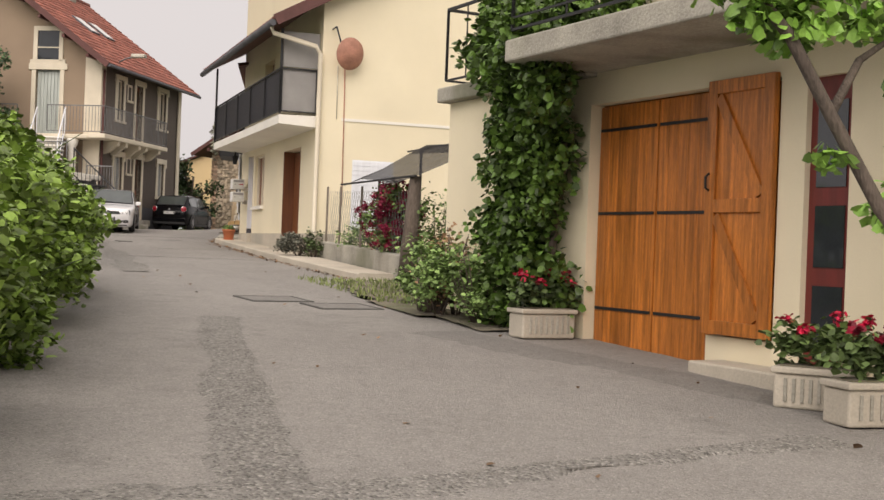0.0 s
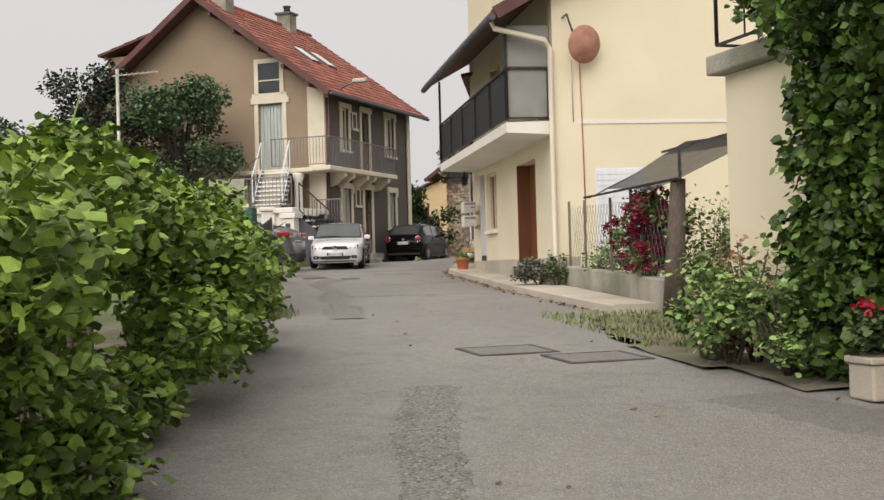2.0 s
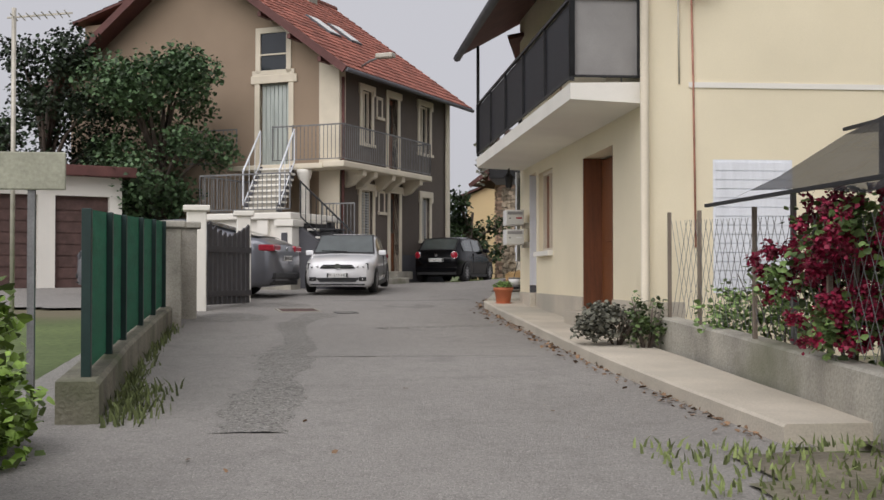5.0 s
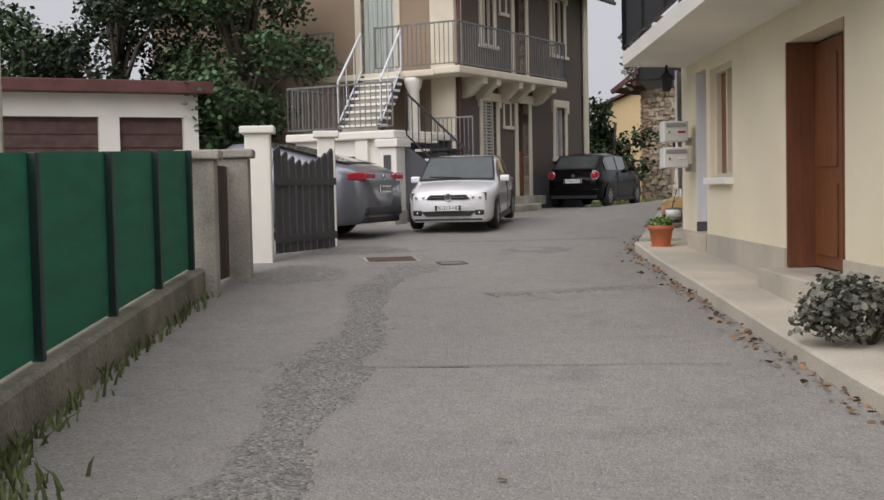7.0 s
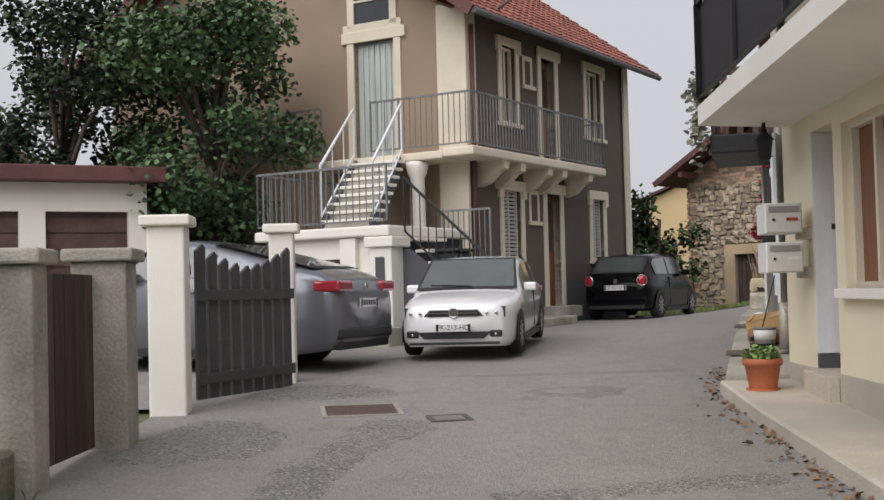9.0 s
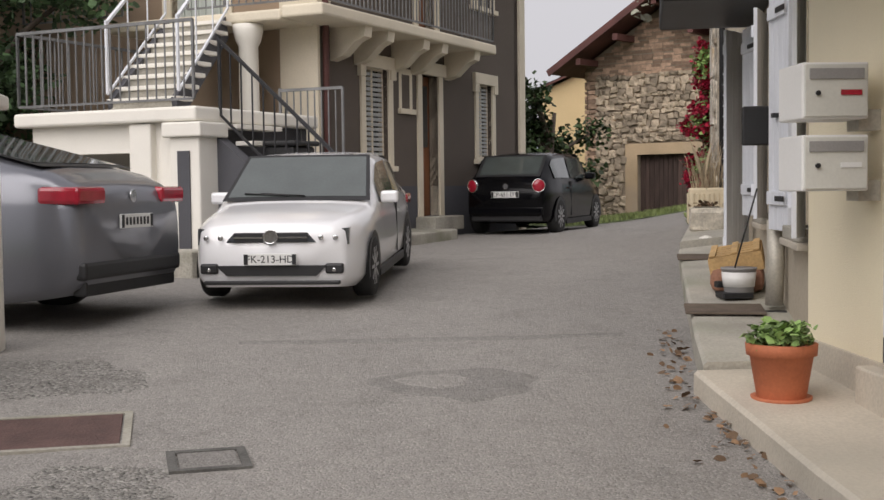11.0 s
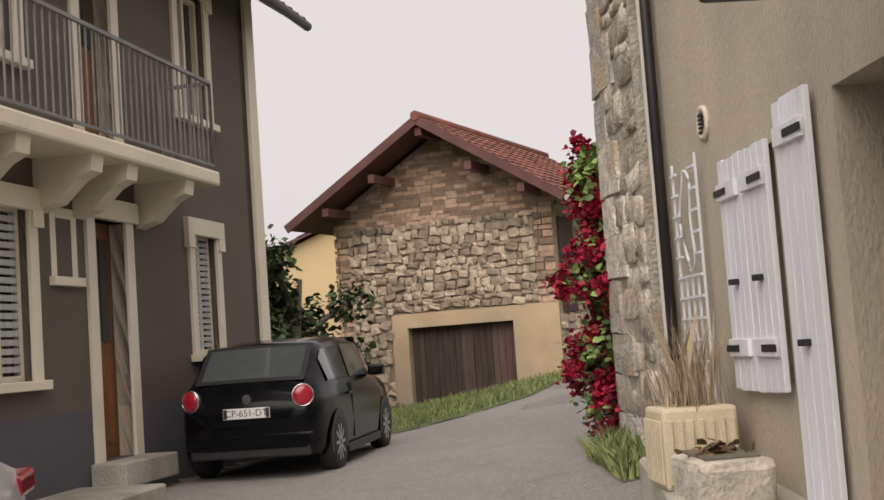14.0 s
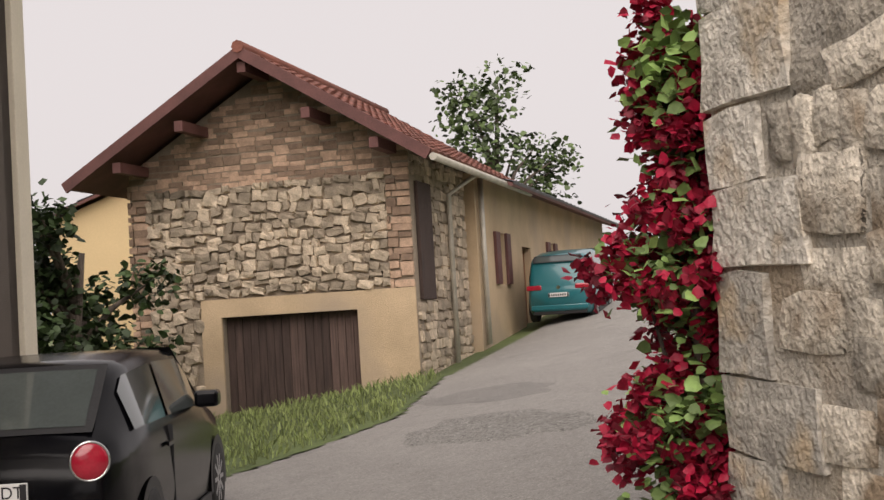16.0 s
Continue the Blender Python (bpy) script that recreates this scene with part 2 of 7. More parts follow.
def paving(name, color, light, cell, gravel, relief, worn=(0.2, 0.19, 0.175)):
    """Asphalt with its stones showing: broad worn and stained areas, mottling, single pale and dark stones, and coarse relief."""
    m = bpy.data.materials.new(name)
    m.use_nodes = True
    nt = m.node_tree
    b = nt.nodes["Principled BSDF"]
    b.inputs["Roughness"].default_value = 0.88
    geo = nt.nodes.new("ShaderNodeNewGeometry")

    def noise(scale, detail, stretch=None):
        n = nt.nodes.new("ShaderNodeTexNoise")
        n.inputs["Scale"].default_value, n.inputs["Detail"].default_value, n.inputs["Roughness"].default_value = scale, detail, 0.62
        src = geo.outputs["Position"]
        if stretch:
            mp = nt.nodes.new("ShaderNodeMapping")
            mp.inputs["Scale"].default_value = stretch
            nt.links.new(src, mp.inputs["Vector"])
            src = mp.outputs[0]
        nt.links.new(src, n.inputs["Vector"])
        return n.outputs["Fac"]

    def span(src, a, c, lo=0.0, hi=1.0):
        r = nt.nodes.new("ShaderNodeMapRange")
        for key, val in (("From Min", a), ("From Max", c), ("To Min", lo), ("To Max", hi)):
            r.inputs[key].default_value = val
        nt.links.new(src, r.inputs["Value"])
        return r.outputs[0]

    def blend(fac, a, c):
        mx = nt.nodes.new("ShaderNodeMix")
        mx.data_type = "RGBA"
        nt.links.new(fac, mx.inputs["Factor"])
        for sock, val in ((mx.inputs["A"], a), (mx.inputs["B"], c)):
            if isinstance(val, tuple):
                sock.default_value = (*val, 1)
            else:
                nt.links.new(val, sock)
        return mx.outputs["Result"]
    vor = nt.nodes.new("ShaderNodeTexVoronoi")
    vor.inputs["Scale"].default_value = cell
    nt.links.new(geo.outputs["Position"], vor.inputs["Vector"])
    sep = nt.nodes.new("ShaderNodeSeparateColor")
    nt.links.new(vor.outputs["Color"], sep.inputs[0])
    out = blend(span(noise(0.45, 6, (1, 0.45, 1)), 0.42, 0.66), color, light)
    out = blend(span(noise(1.7, 8), 0.54, 0.72, 0, 0.75), out, worn)
    out = blend(span(noise(7.0, 6), 0.45, 0.75, 0, 0.4), out, tuple(c * 0.62 for c in color))
    out = blend(span(sep.outputs[0], 0.62, 1.0, 0, gravel), out, tuple(min(0.6, c * 1.75) for c in color))
    out = blend(span(sep.outputs[1], 0.66, 1.0, 0, gravel), out, tuple(c * 0.4 for c in color))
    nt.links.new(out, b.inputs["Base Color"])
    height = nt.nodes.new("ShaderNodeMath")
    height.operation = "ADD"
    nt.links.new(span(vor.outputs["Distance"], 0.0, 0.8, 1, 0), height.inputs[0])
    nt.links.new(span(noise(14, 5), 0.3, 0.7, 0, 1.2), height.inputs[1])
    bp = nt.nodes.new("ShaderNodeBump")
    bp.inputs["Strength"].default_value, bp.inputs["Distance"].default_value = relief, 0.012
    nt.links.new(height.outputs[0], bp.inputs["Height"])
    nt.links.new(bp.outputs[0], b.inputs["Normal"])
    return m


M["asphalt"] = paving("asphalt", (0.258, 0.243, 0.224), (0.305, 0.288, 0.266), 85, 0.5, 0.5)
M["old_asphalt"] = paving("old_asphalt", (0.232, 0.221, 0.202), (0.285, 0.271, 0.248), 55, 0.95, 1.0, (0.155, 0.147, 0.135))
M["dark_patch"] = paving("dark_patch", (0.205, 0.194, 0.18), (0.235, 0.223, 0.208), 80, 0.45, 0.5, (0.175, 0.166, 0.155))
M["rubble"] = material("rubble_stone", (0.40, 0.36, 0.295), 0.93, 0.34, 9, 34, 1.3, island=0.3, stain=(0.30, 0.225, 0.15))
M["weathered_stone"] = material("weathered_stone", (0.58, 0.53, 0.44), 0.93, 0.25, 7, 40, 0.8, stain=(0.42, 0.38, 0.29))
M["fluted"] = material("yellowed_cement", (0.62, 0.53, 0.37), 0.85, 0.12, 4, 60, 0.2)
M["brick"] = material("old_brick", (0.30, 0.205, 0.145), 0.93, 0.25, 8, 50, 0.6, island=0.35)

# ---- builders ----


def part(name, bm, mat, parent=None, label=""):
    """Links a bmesh as one mesh object, under a thing or a part."""
    me = bpy.data.meshes.new(name)
    bm.to_mesh(me)
    bm.free()
    me.materials.append(M[mat] if isinstance(mat, str) else mat)
    ob = new(name, me)
    ob.parent = parent
    return tagged(ob, label)


def thing(name, m, label, category, group="", kind=""):
    ob = new(name)
    ob.empty_display_size = 0.2
    ob.matrix_world = m
    return tagged(ob, label, category, group, kind)


def B():
    return bmesh.new()


def box(bm, x0, x1, y0, y1, z0, z1, bevel=0.0):
    v = [bm.verts.new((x, y, z)) for x in (x0, x1) for y in (y0, y1) for z in (z0, z1)]
    fs = [bm.faces.new([v[i] for i in q]) for q in ((0, 1, 3, 2), (4, 6, 7, 5), (0, 4, 5, 1), (2, 3, 7, 6), (0, 2, 6, 4), (1, 5, 7, 3))]
    if bevel:
        es = list({e for f in fs for e in f.edges})
        bmesh.ops.bevel(bm, geom=es, offset=bevel, segments=2, affect="EDGES", profile=0.5)
    return bm


def beam(bm, a, b, w, h=None):
    """A square bar from a to b."""
    h = h or w
    a, b = Vector(a), Vector(b)
    ax = (b - a).normalized()
    up = Vector((0, 0, 1)) if abs(ax.z) < 0.95 else Vector((1, 0, 0))
    s = ax.cross(up).normalized()
    u = s.cross(ax)
    rings = [[bm.verts.new(p + s * i * w / 2 + u * j * h / 2) for i, j in ((-1, -1), (1, -1), (1, 1), (-1, 1))] for p in (a, b)]
    for i in range(4):
        bm.faces.new((rings[0][i], rings[0][(i + 1) % 4], rings[1][(i + 1) % 4], rings[1][i]))
    bm.faces.new(rings[0][::-1])
    bm.faces.new(rings[1])
    return bm


def tube(bm, pts, radii, n=8):
    """A round pipe or branch through points."""
    pts = [Vector(p) for p in pts]
    if not isinstance(radii, (list, tuple)):
        radii = [radii] * len(pts)
    rings = []
    for i, p in enumerate(pts):
        ax = (pts[min(i + 1, len(pts) - 1)] - pts[max(i - 1, 0)]).normalized()
        ref = Vector((0, 0, 1)) if abs(ax.z) < 0.9 else Vector((1, 0, 0))
        s = ax.cross(ref).normalized()
        u = s.cross(ax)
        rings.append([bm.verts.new(p + (s * math.cos(2 * math.pi * k / n) + u * math.sin(2 * math.pi * k / n)) * radii[i]) for k in range(n)])
    for a, b in zip(rings, rings[1:]):
        for k in range(n):
            bm.faces.new((a[k], a[(k + 1) % n], b[(k + 1) % n], b[k])).smooth = True
    bm.faces.new(rings[0][::-1])
    bm.faces.new(rings[-1])
    return bm


def lathe(bm, rows, n=24, centre=(0, 0, 0)):
    """A turned body from rows of (radius, z)."""
    c = Vector(centre)
    rings = [[bm.verts.new(c + Vector((r * math.cos(2 * math.pi * k / n), r * math.sin(2 * math.pi * k / n), z))) for k in range(n)] for r, z in rows]
    for a, b in zip(rings, rings[1:]):
        for k in range(n):
            bm.faces.new((a[k], a[(k + 1) % n], b[(k + 1) % n], b[k])).smooth = True
    bm.faces.new(rings[0][::-1])
    bm.faces.new(rings[-1])
    return bm


def prism(bm, poly, axis, a, b):
    """A polygon of (p, q) drawn out along an axis from a to b."""
    def at(p, q, r):
        return {"x": (r, p, q), "y": (p, r, q), "z": (p, q, r)}[axis]
    r0 = [bm.verts.new(at(p, q, a)) for p, q in poly]
    r1 = [bm.verts.new(at(p, q, b)) for p, q in poly]
    n = len(poly)
    for i in range(n):
        bm.faces.new((r0[i], r0[(i + 1) % n], r1[(i + 1) % n], r1[i]))
    bm.faces.new(r0[::-1])
    bm.faces.new(r1)
    bmesh.ops.recalc_face_normals(bm, faces=bm.faces)
    return bm


def wall(bm, x0, x1, z0, z1, y0, y1, holes=(), axis="x"):
    """A wall of real thickness with openings (a, b, low, high) right through it. axis "y": it runs along y instead."""
    xs = sorted({x0, x1, *[v for h in holes for v in h[:2]]})
    zs = sorted({z0, z1, *[v for h in holes for v in h[2:]]})
    for a, b in zip(xs, xs[1:]):
        for c, d in zip(zs, zs[1:]):
            if not any(h[0] <= a and b <= h[1] and h[2] <= c and d <= h[3] for h in holes):
                box(bm, a, b, y0, y1, c, d) if axis == "x" else box(bm, y0, y1, a, b, c, d)
    bmesh.ops.remove_doubles(bm, verts=bm.verts, dist=0.0005)
    return bm


def soup(name, verts, faces, mat, parent=None, label="", smooth=False):
    me = bpy.data.meshes.new(name)
    me.from_pydata(np.asarray(verts).tolist(), [], [list(map(int, f)) for f in faces])
    me.materials.append(M[mat])
    if smooth:
        me.shade_smooth()
    ob = new(name, me)
    ob.parent = parent
    return tagged(ob, label)


rng = np.random.default_rng(7)
LEAF = np.array([(0, 0, 0), (0.32, 0.28, 0.05), (0.5, 0.75, -0.03), (0, 1.05, 0.08), (-0.5, 0.75, -0.03), (-0.32, 0.28, 0.05)])


def leaves(name, centres, size, mat, parent=None, label="", spread=0.5, droop=0.3, shape=LEAF, up=0.0):
    """Many small bent leaves at the given places, each turned its own way."""
    c = np.asarray(centres, float)
    n = len(c)
    yaw, pitch, roll = rng.uniform(0, 2 * np.pi, n), rng.normal(up - droop, spread, n), rng.normal(0, 0.5, n)
    s = size * rng.uniform(0.55, 1.25, n)
    p = shape[None] * s[:, None, None]
    x, y, z = p[..., 0], p[..., 1], p[..., 2]
    cr, sr = np.cos(roll)[:, None], np.sin(roll)[:, None]
    x, z = x * cr + z * sr, -x * sr + z * cr
    cp, sp = np.cos(pitch)[:, None], np.sin(pitch)[:, None]
    y, z = y * cp - z * sp, y * sp + z * cp
    cy, sy = np.cos(yaw)[:, None], np.sin(yaw)[:, None]
    x, y = x * cy - y * sy, x * sy + y * cy
    v = (np.stack([x, y, z], -1) + c[:, None]).reshape(-1, 3)
    k = len(shape)
    f = np.arange(n * k).reshape(n, k)
    return soup(name, v, f, mat, parent, label)


def cloud_points(n, blobs, hollow=0.55):
    """Points in the outer shells of uneven blobs (x, y, z, rx, ry, rz)."""
    blobs = np.asarray(blobs, float)
    w = blobs[:, 3] * blobs[:, 4] + blobs[:, 4] * blobs[:, 5]
    i = rng.choice(len(blobs), n, p=w / w.sum())
    d = rng.normal(size=(n, 3))
    d /= np.linalg.norm(d, axis=1)[:, None]
    r = rng.uniform(hollow, 1.0, n) * (1 + 0.18 * np.sin(d[:, 0] * 5 + i) * np.cos(d[:, 2] * 6 + 2 * i))
    return blobs[i, :3] + d * r[:, None] * blobs[i, 3:]


def blades(name, base, height, mat, parent=None, label="", lean=0.35, width=0.012):
    """Upright grass blades or stems from base points."""
    base = np.asarray(base, float)
    n = len(base)
    h = height * rng.uniform(0.4, 1.2, n)
    a = rng.uniform(0, 2 * np.pi, n)
    off = rng.normal(0, lean, (n, 2)) * h[:, None]
    w = np.stack([np.cos(a), np.sin(a), 0 * a], -1) * width
    mid = base + np.stack([off[:, 0] * 0.35, off[:, 1] * 0.35, h * 0.6], -1)
    tip = base + np.stack([off[:, 0], off[:, 1], h], -1)
    v = np.stack([base - w, base + w, mid + w * 0.7, tip, mid - w * 0.7], 1).reshape(-1, 3)
    return soup(name, v, np.arange(n * 5).reshape(n, 5), mat, parent, label)


# ---- the lie of the land ----
GROUND_Y = (-60, -10, 0, 6, 11, 18, 25, 32, 37, 40, 46, 58, 120)
GROUND_Z = (-1.5, -0.15, 0.38, 0.68, 0.90, 1.18, 1.42, 1.66, 1.90, 2.0, 2.1, 1.95, 1.9)


def ground_z(x, y):
    """The road climbs gently, and a side road climbs away beyond the stone corner."""
    x, y = np.asarray(x, float), np.asarray(y, float)
    over = np.clip((x - (8.5 + 0.27 * (y - 44))) / 0.6, -40, 16)
    side = 0.10 * np.log1p(np.exp(over)) + 0.012 * np.clip(x - 20, 0, 40)
    return np.interp(y, GROUND_Y, GROUND_Z) + side * np.clip((y - 34) / 8, 0, 1)


def inside(poly, x, y):
    poly = np.asarray(poly, float)
    hit = np.zeros(np.shape(x), bool)
    for (ax, ay), (bx, by) in zip(poly, np.roll(poly, -1, 0)):
        hit ^= ((ay > y) != (by > y)) & (x < (bx - ax) * (y - ay) / (by - ay + 1e-12) + ax)
    return hit


def sheet(name, poly, step, lift, mat, label="", kind="structure", rough=0.0):
    """A surface that follows the ground inside an outline."""
    p = np.asarray(poly, float)
    xs = np.arange(p[:, 0].min(), p[:, 0].max() + step, step)
    ys = np.arange(p[:, 1].min(), p[:, 1].max() + step, step)
    gx, gy = np.meshgrid(xs, ys, indexing="ij")
    z = ground_z(gx, gy) + lift + (rng.uniform(-rough, rough, gx.shape) if rough else 0)
    keep = inside(poly, (gx[:-1, :-1] + step / 2), (gy[:-1, :-1] + step / 2))
    idx = np.arange(gx.size).reshape(gx.shape)
    f = np.stack([idx[:-1, :-1], idx[1:, :-1], idx[1:, 1:], idx[:-1, 1:]], -1)[keep]
    used = np.unique(f)
    back = np.zeros(gx.size, int)
    back[used] = np.arange(len(used))
    v = np.stack([gx, gy, z], -1).reshape(-1, 3)[used]
    return tagged(soup(name, v, back[f], mat, None, "", True), label, kind=kind)


def slab(name, line_a, line_b, thick, lift, mat, label="", kind="structure", parent=None, edge=0.02):
    """A pavement between two lines of (x, y), with its own thickness above the ground."""
    bm = B()
    rows = []
    for (ax, ay), (bx, by) in zip(line_a, line_b):
        za = float(ground_z(ax, ay)) + lift
        zb = float(ground_z(bx, by)) + lift if lift < 0.5 else za
        zb = max(za, min(zb, za + 0.06))
        d = Vector((bx - ax, by - ay)).normalized() * edge
        rows.append([bm.verts.new(q) for q in ((ax, ay, za - thick), (ax, ay, za - edge), (ax + d.x, ay + d.y, za), (bx, by, zb), (bx, by, zb - thick))])
    for a, b in zip(rows, rows[1:]):
        for k in range(5):
            bm.faces.new((a[k], a[(k + 1) % 5], b[(k + 1) % 5], b[k]))
    bm.faces.new(rows[0][::-1])
    bm.faces.new(rows[-1])
    bmesh.ops.recalc_face_normals(bm, faces=bm.faces)
    return tagged(part(name, bm, mat, parent), label, kind=kind)


gx = np.unique(np.r_[np.linspace(-900, -40, 14), np.linspace(-40, 60, 81), np.linspace(60, 900, 14)])
gy = np.unique(np.r_[np.linspace(-300, -20, 8), np.linspace(-20, 90, 89), np.linspace(90, 900, 14)])
mx, my = np.meshgrid(gx, gy, indexing="ij")
gi = np.arange(mx.size).reshape(mx.shape)
soupv = np.stack([mx, my, ground_z(np.clip(mx, -40, 60), np.clip(my, -20, 120)) - 0.05], -1).reshape(-1, 3)
tagged(soup("ground", soupv, np.stack([gi[:-1, :-1], gi[1:, :-1], gi[1:, 1:], gi[:-1, 1:]], -1).reshape(-1, 4), "meadow", smooth=True), "grassy village ground sloping gently up", kind="structure")
ROAD = [(-5, -14), (-2.6, 2), (-1.5, 7.5), (-0.7, 11.5), (-0.2, 16), (0.9, 22), (1.3, 30), (1.6, 33), (-6, 34.5), (-6, 43), (2, 44), (4.6, 42.5), (8.6, 49.3), (9.6, 52),
        (10.4, 50), (12.6, 51.1), (14.9, 54.3), (18.2, 57.4), (30, 70), (36, 70), (20, 55), (12, 46), (10.4, 43), (8.4, 38), (7.3, 33), (6.9, 19), (6.0, 18), (5.3, 15), (5.6, 12), (7.3, 11.5), (9, -14)]
sheet("road", ROAD, 0.2, 0.0, "asphalt", "worn grey asphalt village lane with patched repairs", rough=0.003)

# ---- road repairs, covers and cracks ----


def strip(name, pts, half, lift, mat, label, jag=0.05):
    """A ragged-edged repair along a line."""
    pts = np.asarray(pts, float)
    seg = np.r_[0, np.cumsum(np.hypot(*np.diff(pts, axis=0).T))]
    s = np.arange(0, seg[-1], 0.15)
    x, y = np.interp(s, seg, pts[:, 0]), np.interp(s, seg, pts[:, 1])
    dx, dy = np.gradient(x), np.gradient(y)
    ln = np.hypot(dx, dy)
    nx, ny = dy / ln, -dx / ln
    v, f = [], []
    wander = [np.convolve(rng.normal(0, 1.6, len(s) + 8), np.ones(9) / 9, "valid")[:len(s)] * jag * 1.6 for _ in (0, 1)]
    for i in range(len(s)):
        for k, q in enumerate((-1, -0.33, 0.33, 1)):
            h = half * q + (wander[k // 2][i] + rng.uniform(-0.2, 0.2) * jag if abs(q) == 1 else 0)
            px, py = x[i] + nx[i] * h, y[i] + ny[i] * h
            v.append((px, py, float(ground_z(px, py)) + (lift + rng.uniform(0, 0.004) if abs(q) < 1 else -0.008)))
        if i:
            a = 4 * (i - 1)
            f += [(a + k, a + k + 1, a + k + 5, a + k + 4) for k in range(3)]
    return tagged(soup(name, v, f, mat), label, kind="structure")


strip("road_patch", [(1.2, 2.5), (1.65, 5.2), (2.1, 7.5), (2.65, 10.6), (2.95, 12.8)], 0.30, 0.008, "old_asphalt", "rough gravelly trench repair along the lane", 0.09)
strip("road_patch", [(3.0, 19.5), (3.2, 23), (3.4, 26), (3.3, 29), (3.9, 32)], 0.36, 0.008, "old_asphalt", "rough gravelly trench repair along the lane", 0.14)
strip("road_patch", [(4.6, 28.5), (5.6, 28.8), (6.4, 29.0)], 0.30, 0.007, "old_asphalt", "rough gravelly crossing repair")
strip("road_patch", [(0.6, 5.1), (2.6, 5.3), (5.5, 6.0)], 0.24, 0.012, "old_asphalt", "rough gravelly cross trench", 0.14)
strip("road_patch", [(5.0, 11.5), (5.9, 8.6), (6.5, 6.2)], 0.55, 0.006, "dark_patch", "darker asphalt apron before the garage", 0.1)
strip("road_patch", [(4.2, 35.0), (6.9, 34.9)], 0.10, 0.008, "dark_patch", "dark asphalt cross trench")


def blot(x, y, rx, ry, lift, mat, label):
    """A rounded repair with a wavering edge."""
    ring = [(x, y, float(ground_z(x, y)) + lift)]
    for k in range(48):
        a = 2 * math.pi * k / 48
        w = 1 + 0.10 * math.sin(3 * a + x) + 0.06 * math.sin(7 * a) + rng.uniform(-0.03, 0.03)
        px, py = x + rx * w * math.cos(a), y + ry * w * math.sin(a)
        mx_, my_ = x + (px - x) * 0.75, y + (py - y) * 0.75
        ring += [(mx_, my_, float(ground_z(mx_, my_)) + lift), (px, py, float(ground_z(px, py)) - 0.008)]
    faces = [(0, 1 + 2 * k, 1 + 2 * ((k + 1) % 48)) for k in range(48)] + [(1 + 2 * k, 2 + 2 * k, 2 + 2 * ((k + 1) % 48), 1 + 2 * ((k + 1) % 48)) for k in range(48)]
    return tagged(soup("road_patch", ring, faces, mat), label, kind="structure")


blot(5.58, 33.5, 0.56, 0.5, 0.006, "dark_patch", "dark round asphalt repair")
blot(5.45, 33.55, 0.26, 0.24, 0.010, "asphalt", "paler worn core of the round repair")
blot(3.0, 33.9, 0.9, 0.7, 0.005, "old_asphalt", "crumbling gravelly asphalt before the parked car")
blot(2.4, 31.0, 0.7, 1.3, 0.005, "old_asphalt", "crumbling gravelly asphalt before the gate")
blot(12.2, 48.3, 0.7, 1.6, 0.006, "old_asphalt", "crumbling gravelly asphalt on the side road")
blot(13.6, 50.8, 0.6, 1.4, 0.006, "dark_patch", "dark asphalt repair on the side road")
strip("road_patch", [(3.3, 24.6), (6.1, 24.4)], 0.07, 0.007, "dark_patch", "thin dark asphalt cross trench", 0.03)
sheet("garden_soil", [(5.3, 14.2), (5.9, 18.2), (6.9, 18.4), (7.4, 24), (13, 23.9), (13, 14.0), (6.2, 14.1), (6.2, 11.3), (5.5, 11.6)], 0.2, 0.022, "soil", "bare garden soil with thin grass", rough=0.012)
sheet("grass_bank", [(9.3, 49.5), (10.4, 50), (12.6, 51.1), (14.9, 54.3), (15.5, 56), (11, 60), (8.6, 56)], 0.12, 0.008, "meadow", "grassy bank before the stone barn", rough=0.006)
sheet("hedge_soil", [(-8, -10), (-1.5, 2), (0.0, 7.5), (0.8, 11.5), (1.3, 16), (1.3, 20), (-8, 20)], 0.1, 0.015, "soil", "dark soil under the vines", rough=0.02)


def cover(x, y, w, d, yaw, mat, label, name="manhole_cover"):
    m = pose(x, y, float(ground_z(x, y)), 0, 0, yaw)
    t = thing(name, m, label, "manhole cover" if name == "manhole_cover" else "drain")
    tilt = math.atan2(float(ground_z(x, y + 0.5)) - float(ground_z(x, y - 0.5)), 1.0)
    t.matrix_world = m @ Matrix.Rotation(tilt, 4, "X")
    bm = box(B(), -w / 2, w / 2, -d / 2, d / 2, -0.03, 0.012, 0.004)
    part("plate", bm, mat, t)
    bm = B()
    for a, b, c, e in ((-w / 2 - 0.05, w / 2 + 0.05, -d / 2 - 0.05, -d / 2 - 0.01), (-w / 2 - 0.05, w / 2 + 0.05, d / 2 + 0.01, d / 2 + 0.05),
                       (-w / 2 - 0.05, -w / 2 - 0.01, -d / 2 - 0.01, d / 2 + 0.01), (w / 2 + 0.01, w / 2 + 0.05, -d / 2 - 0.01, d / 2 + 0.01)):
        box(bm, a, b, c, e, -0.03, 0.014)
    part("frame", bm, "crack" if mat == "dark_patch" else "old_concrete", t)
    return t


cover(3.5, 32.55, 0.62, 0.62, 8, "manhole", "rusty square iron cover in the asphalt")
cover(4.3, 31.95, 0.26, 0.26, 10, "dark_patch", "small dark round-cornered valve cover")
cover(4.1, 14.95, 0.72, 0.62, 8, "dark_patch", "asphalt-filled square cover with dark rim")
cover(4.75, 14.1, 0.72, 0.62, 8, "dark_patch", "asphalt-filled square cover with dark rim")

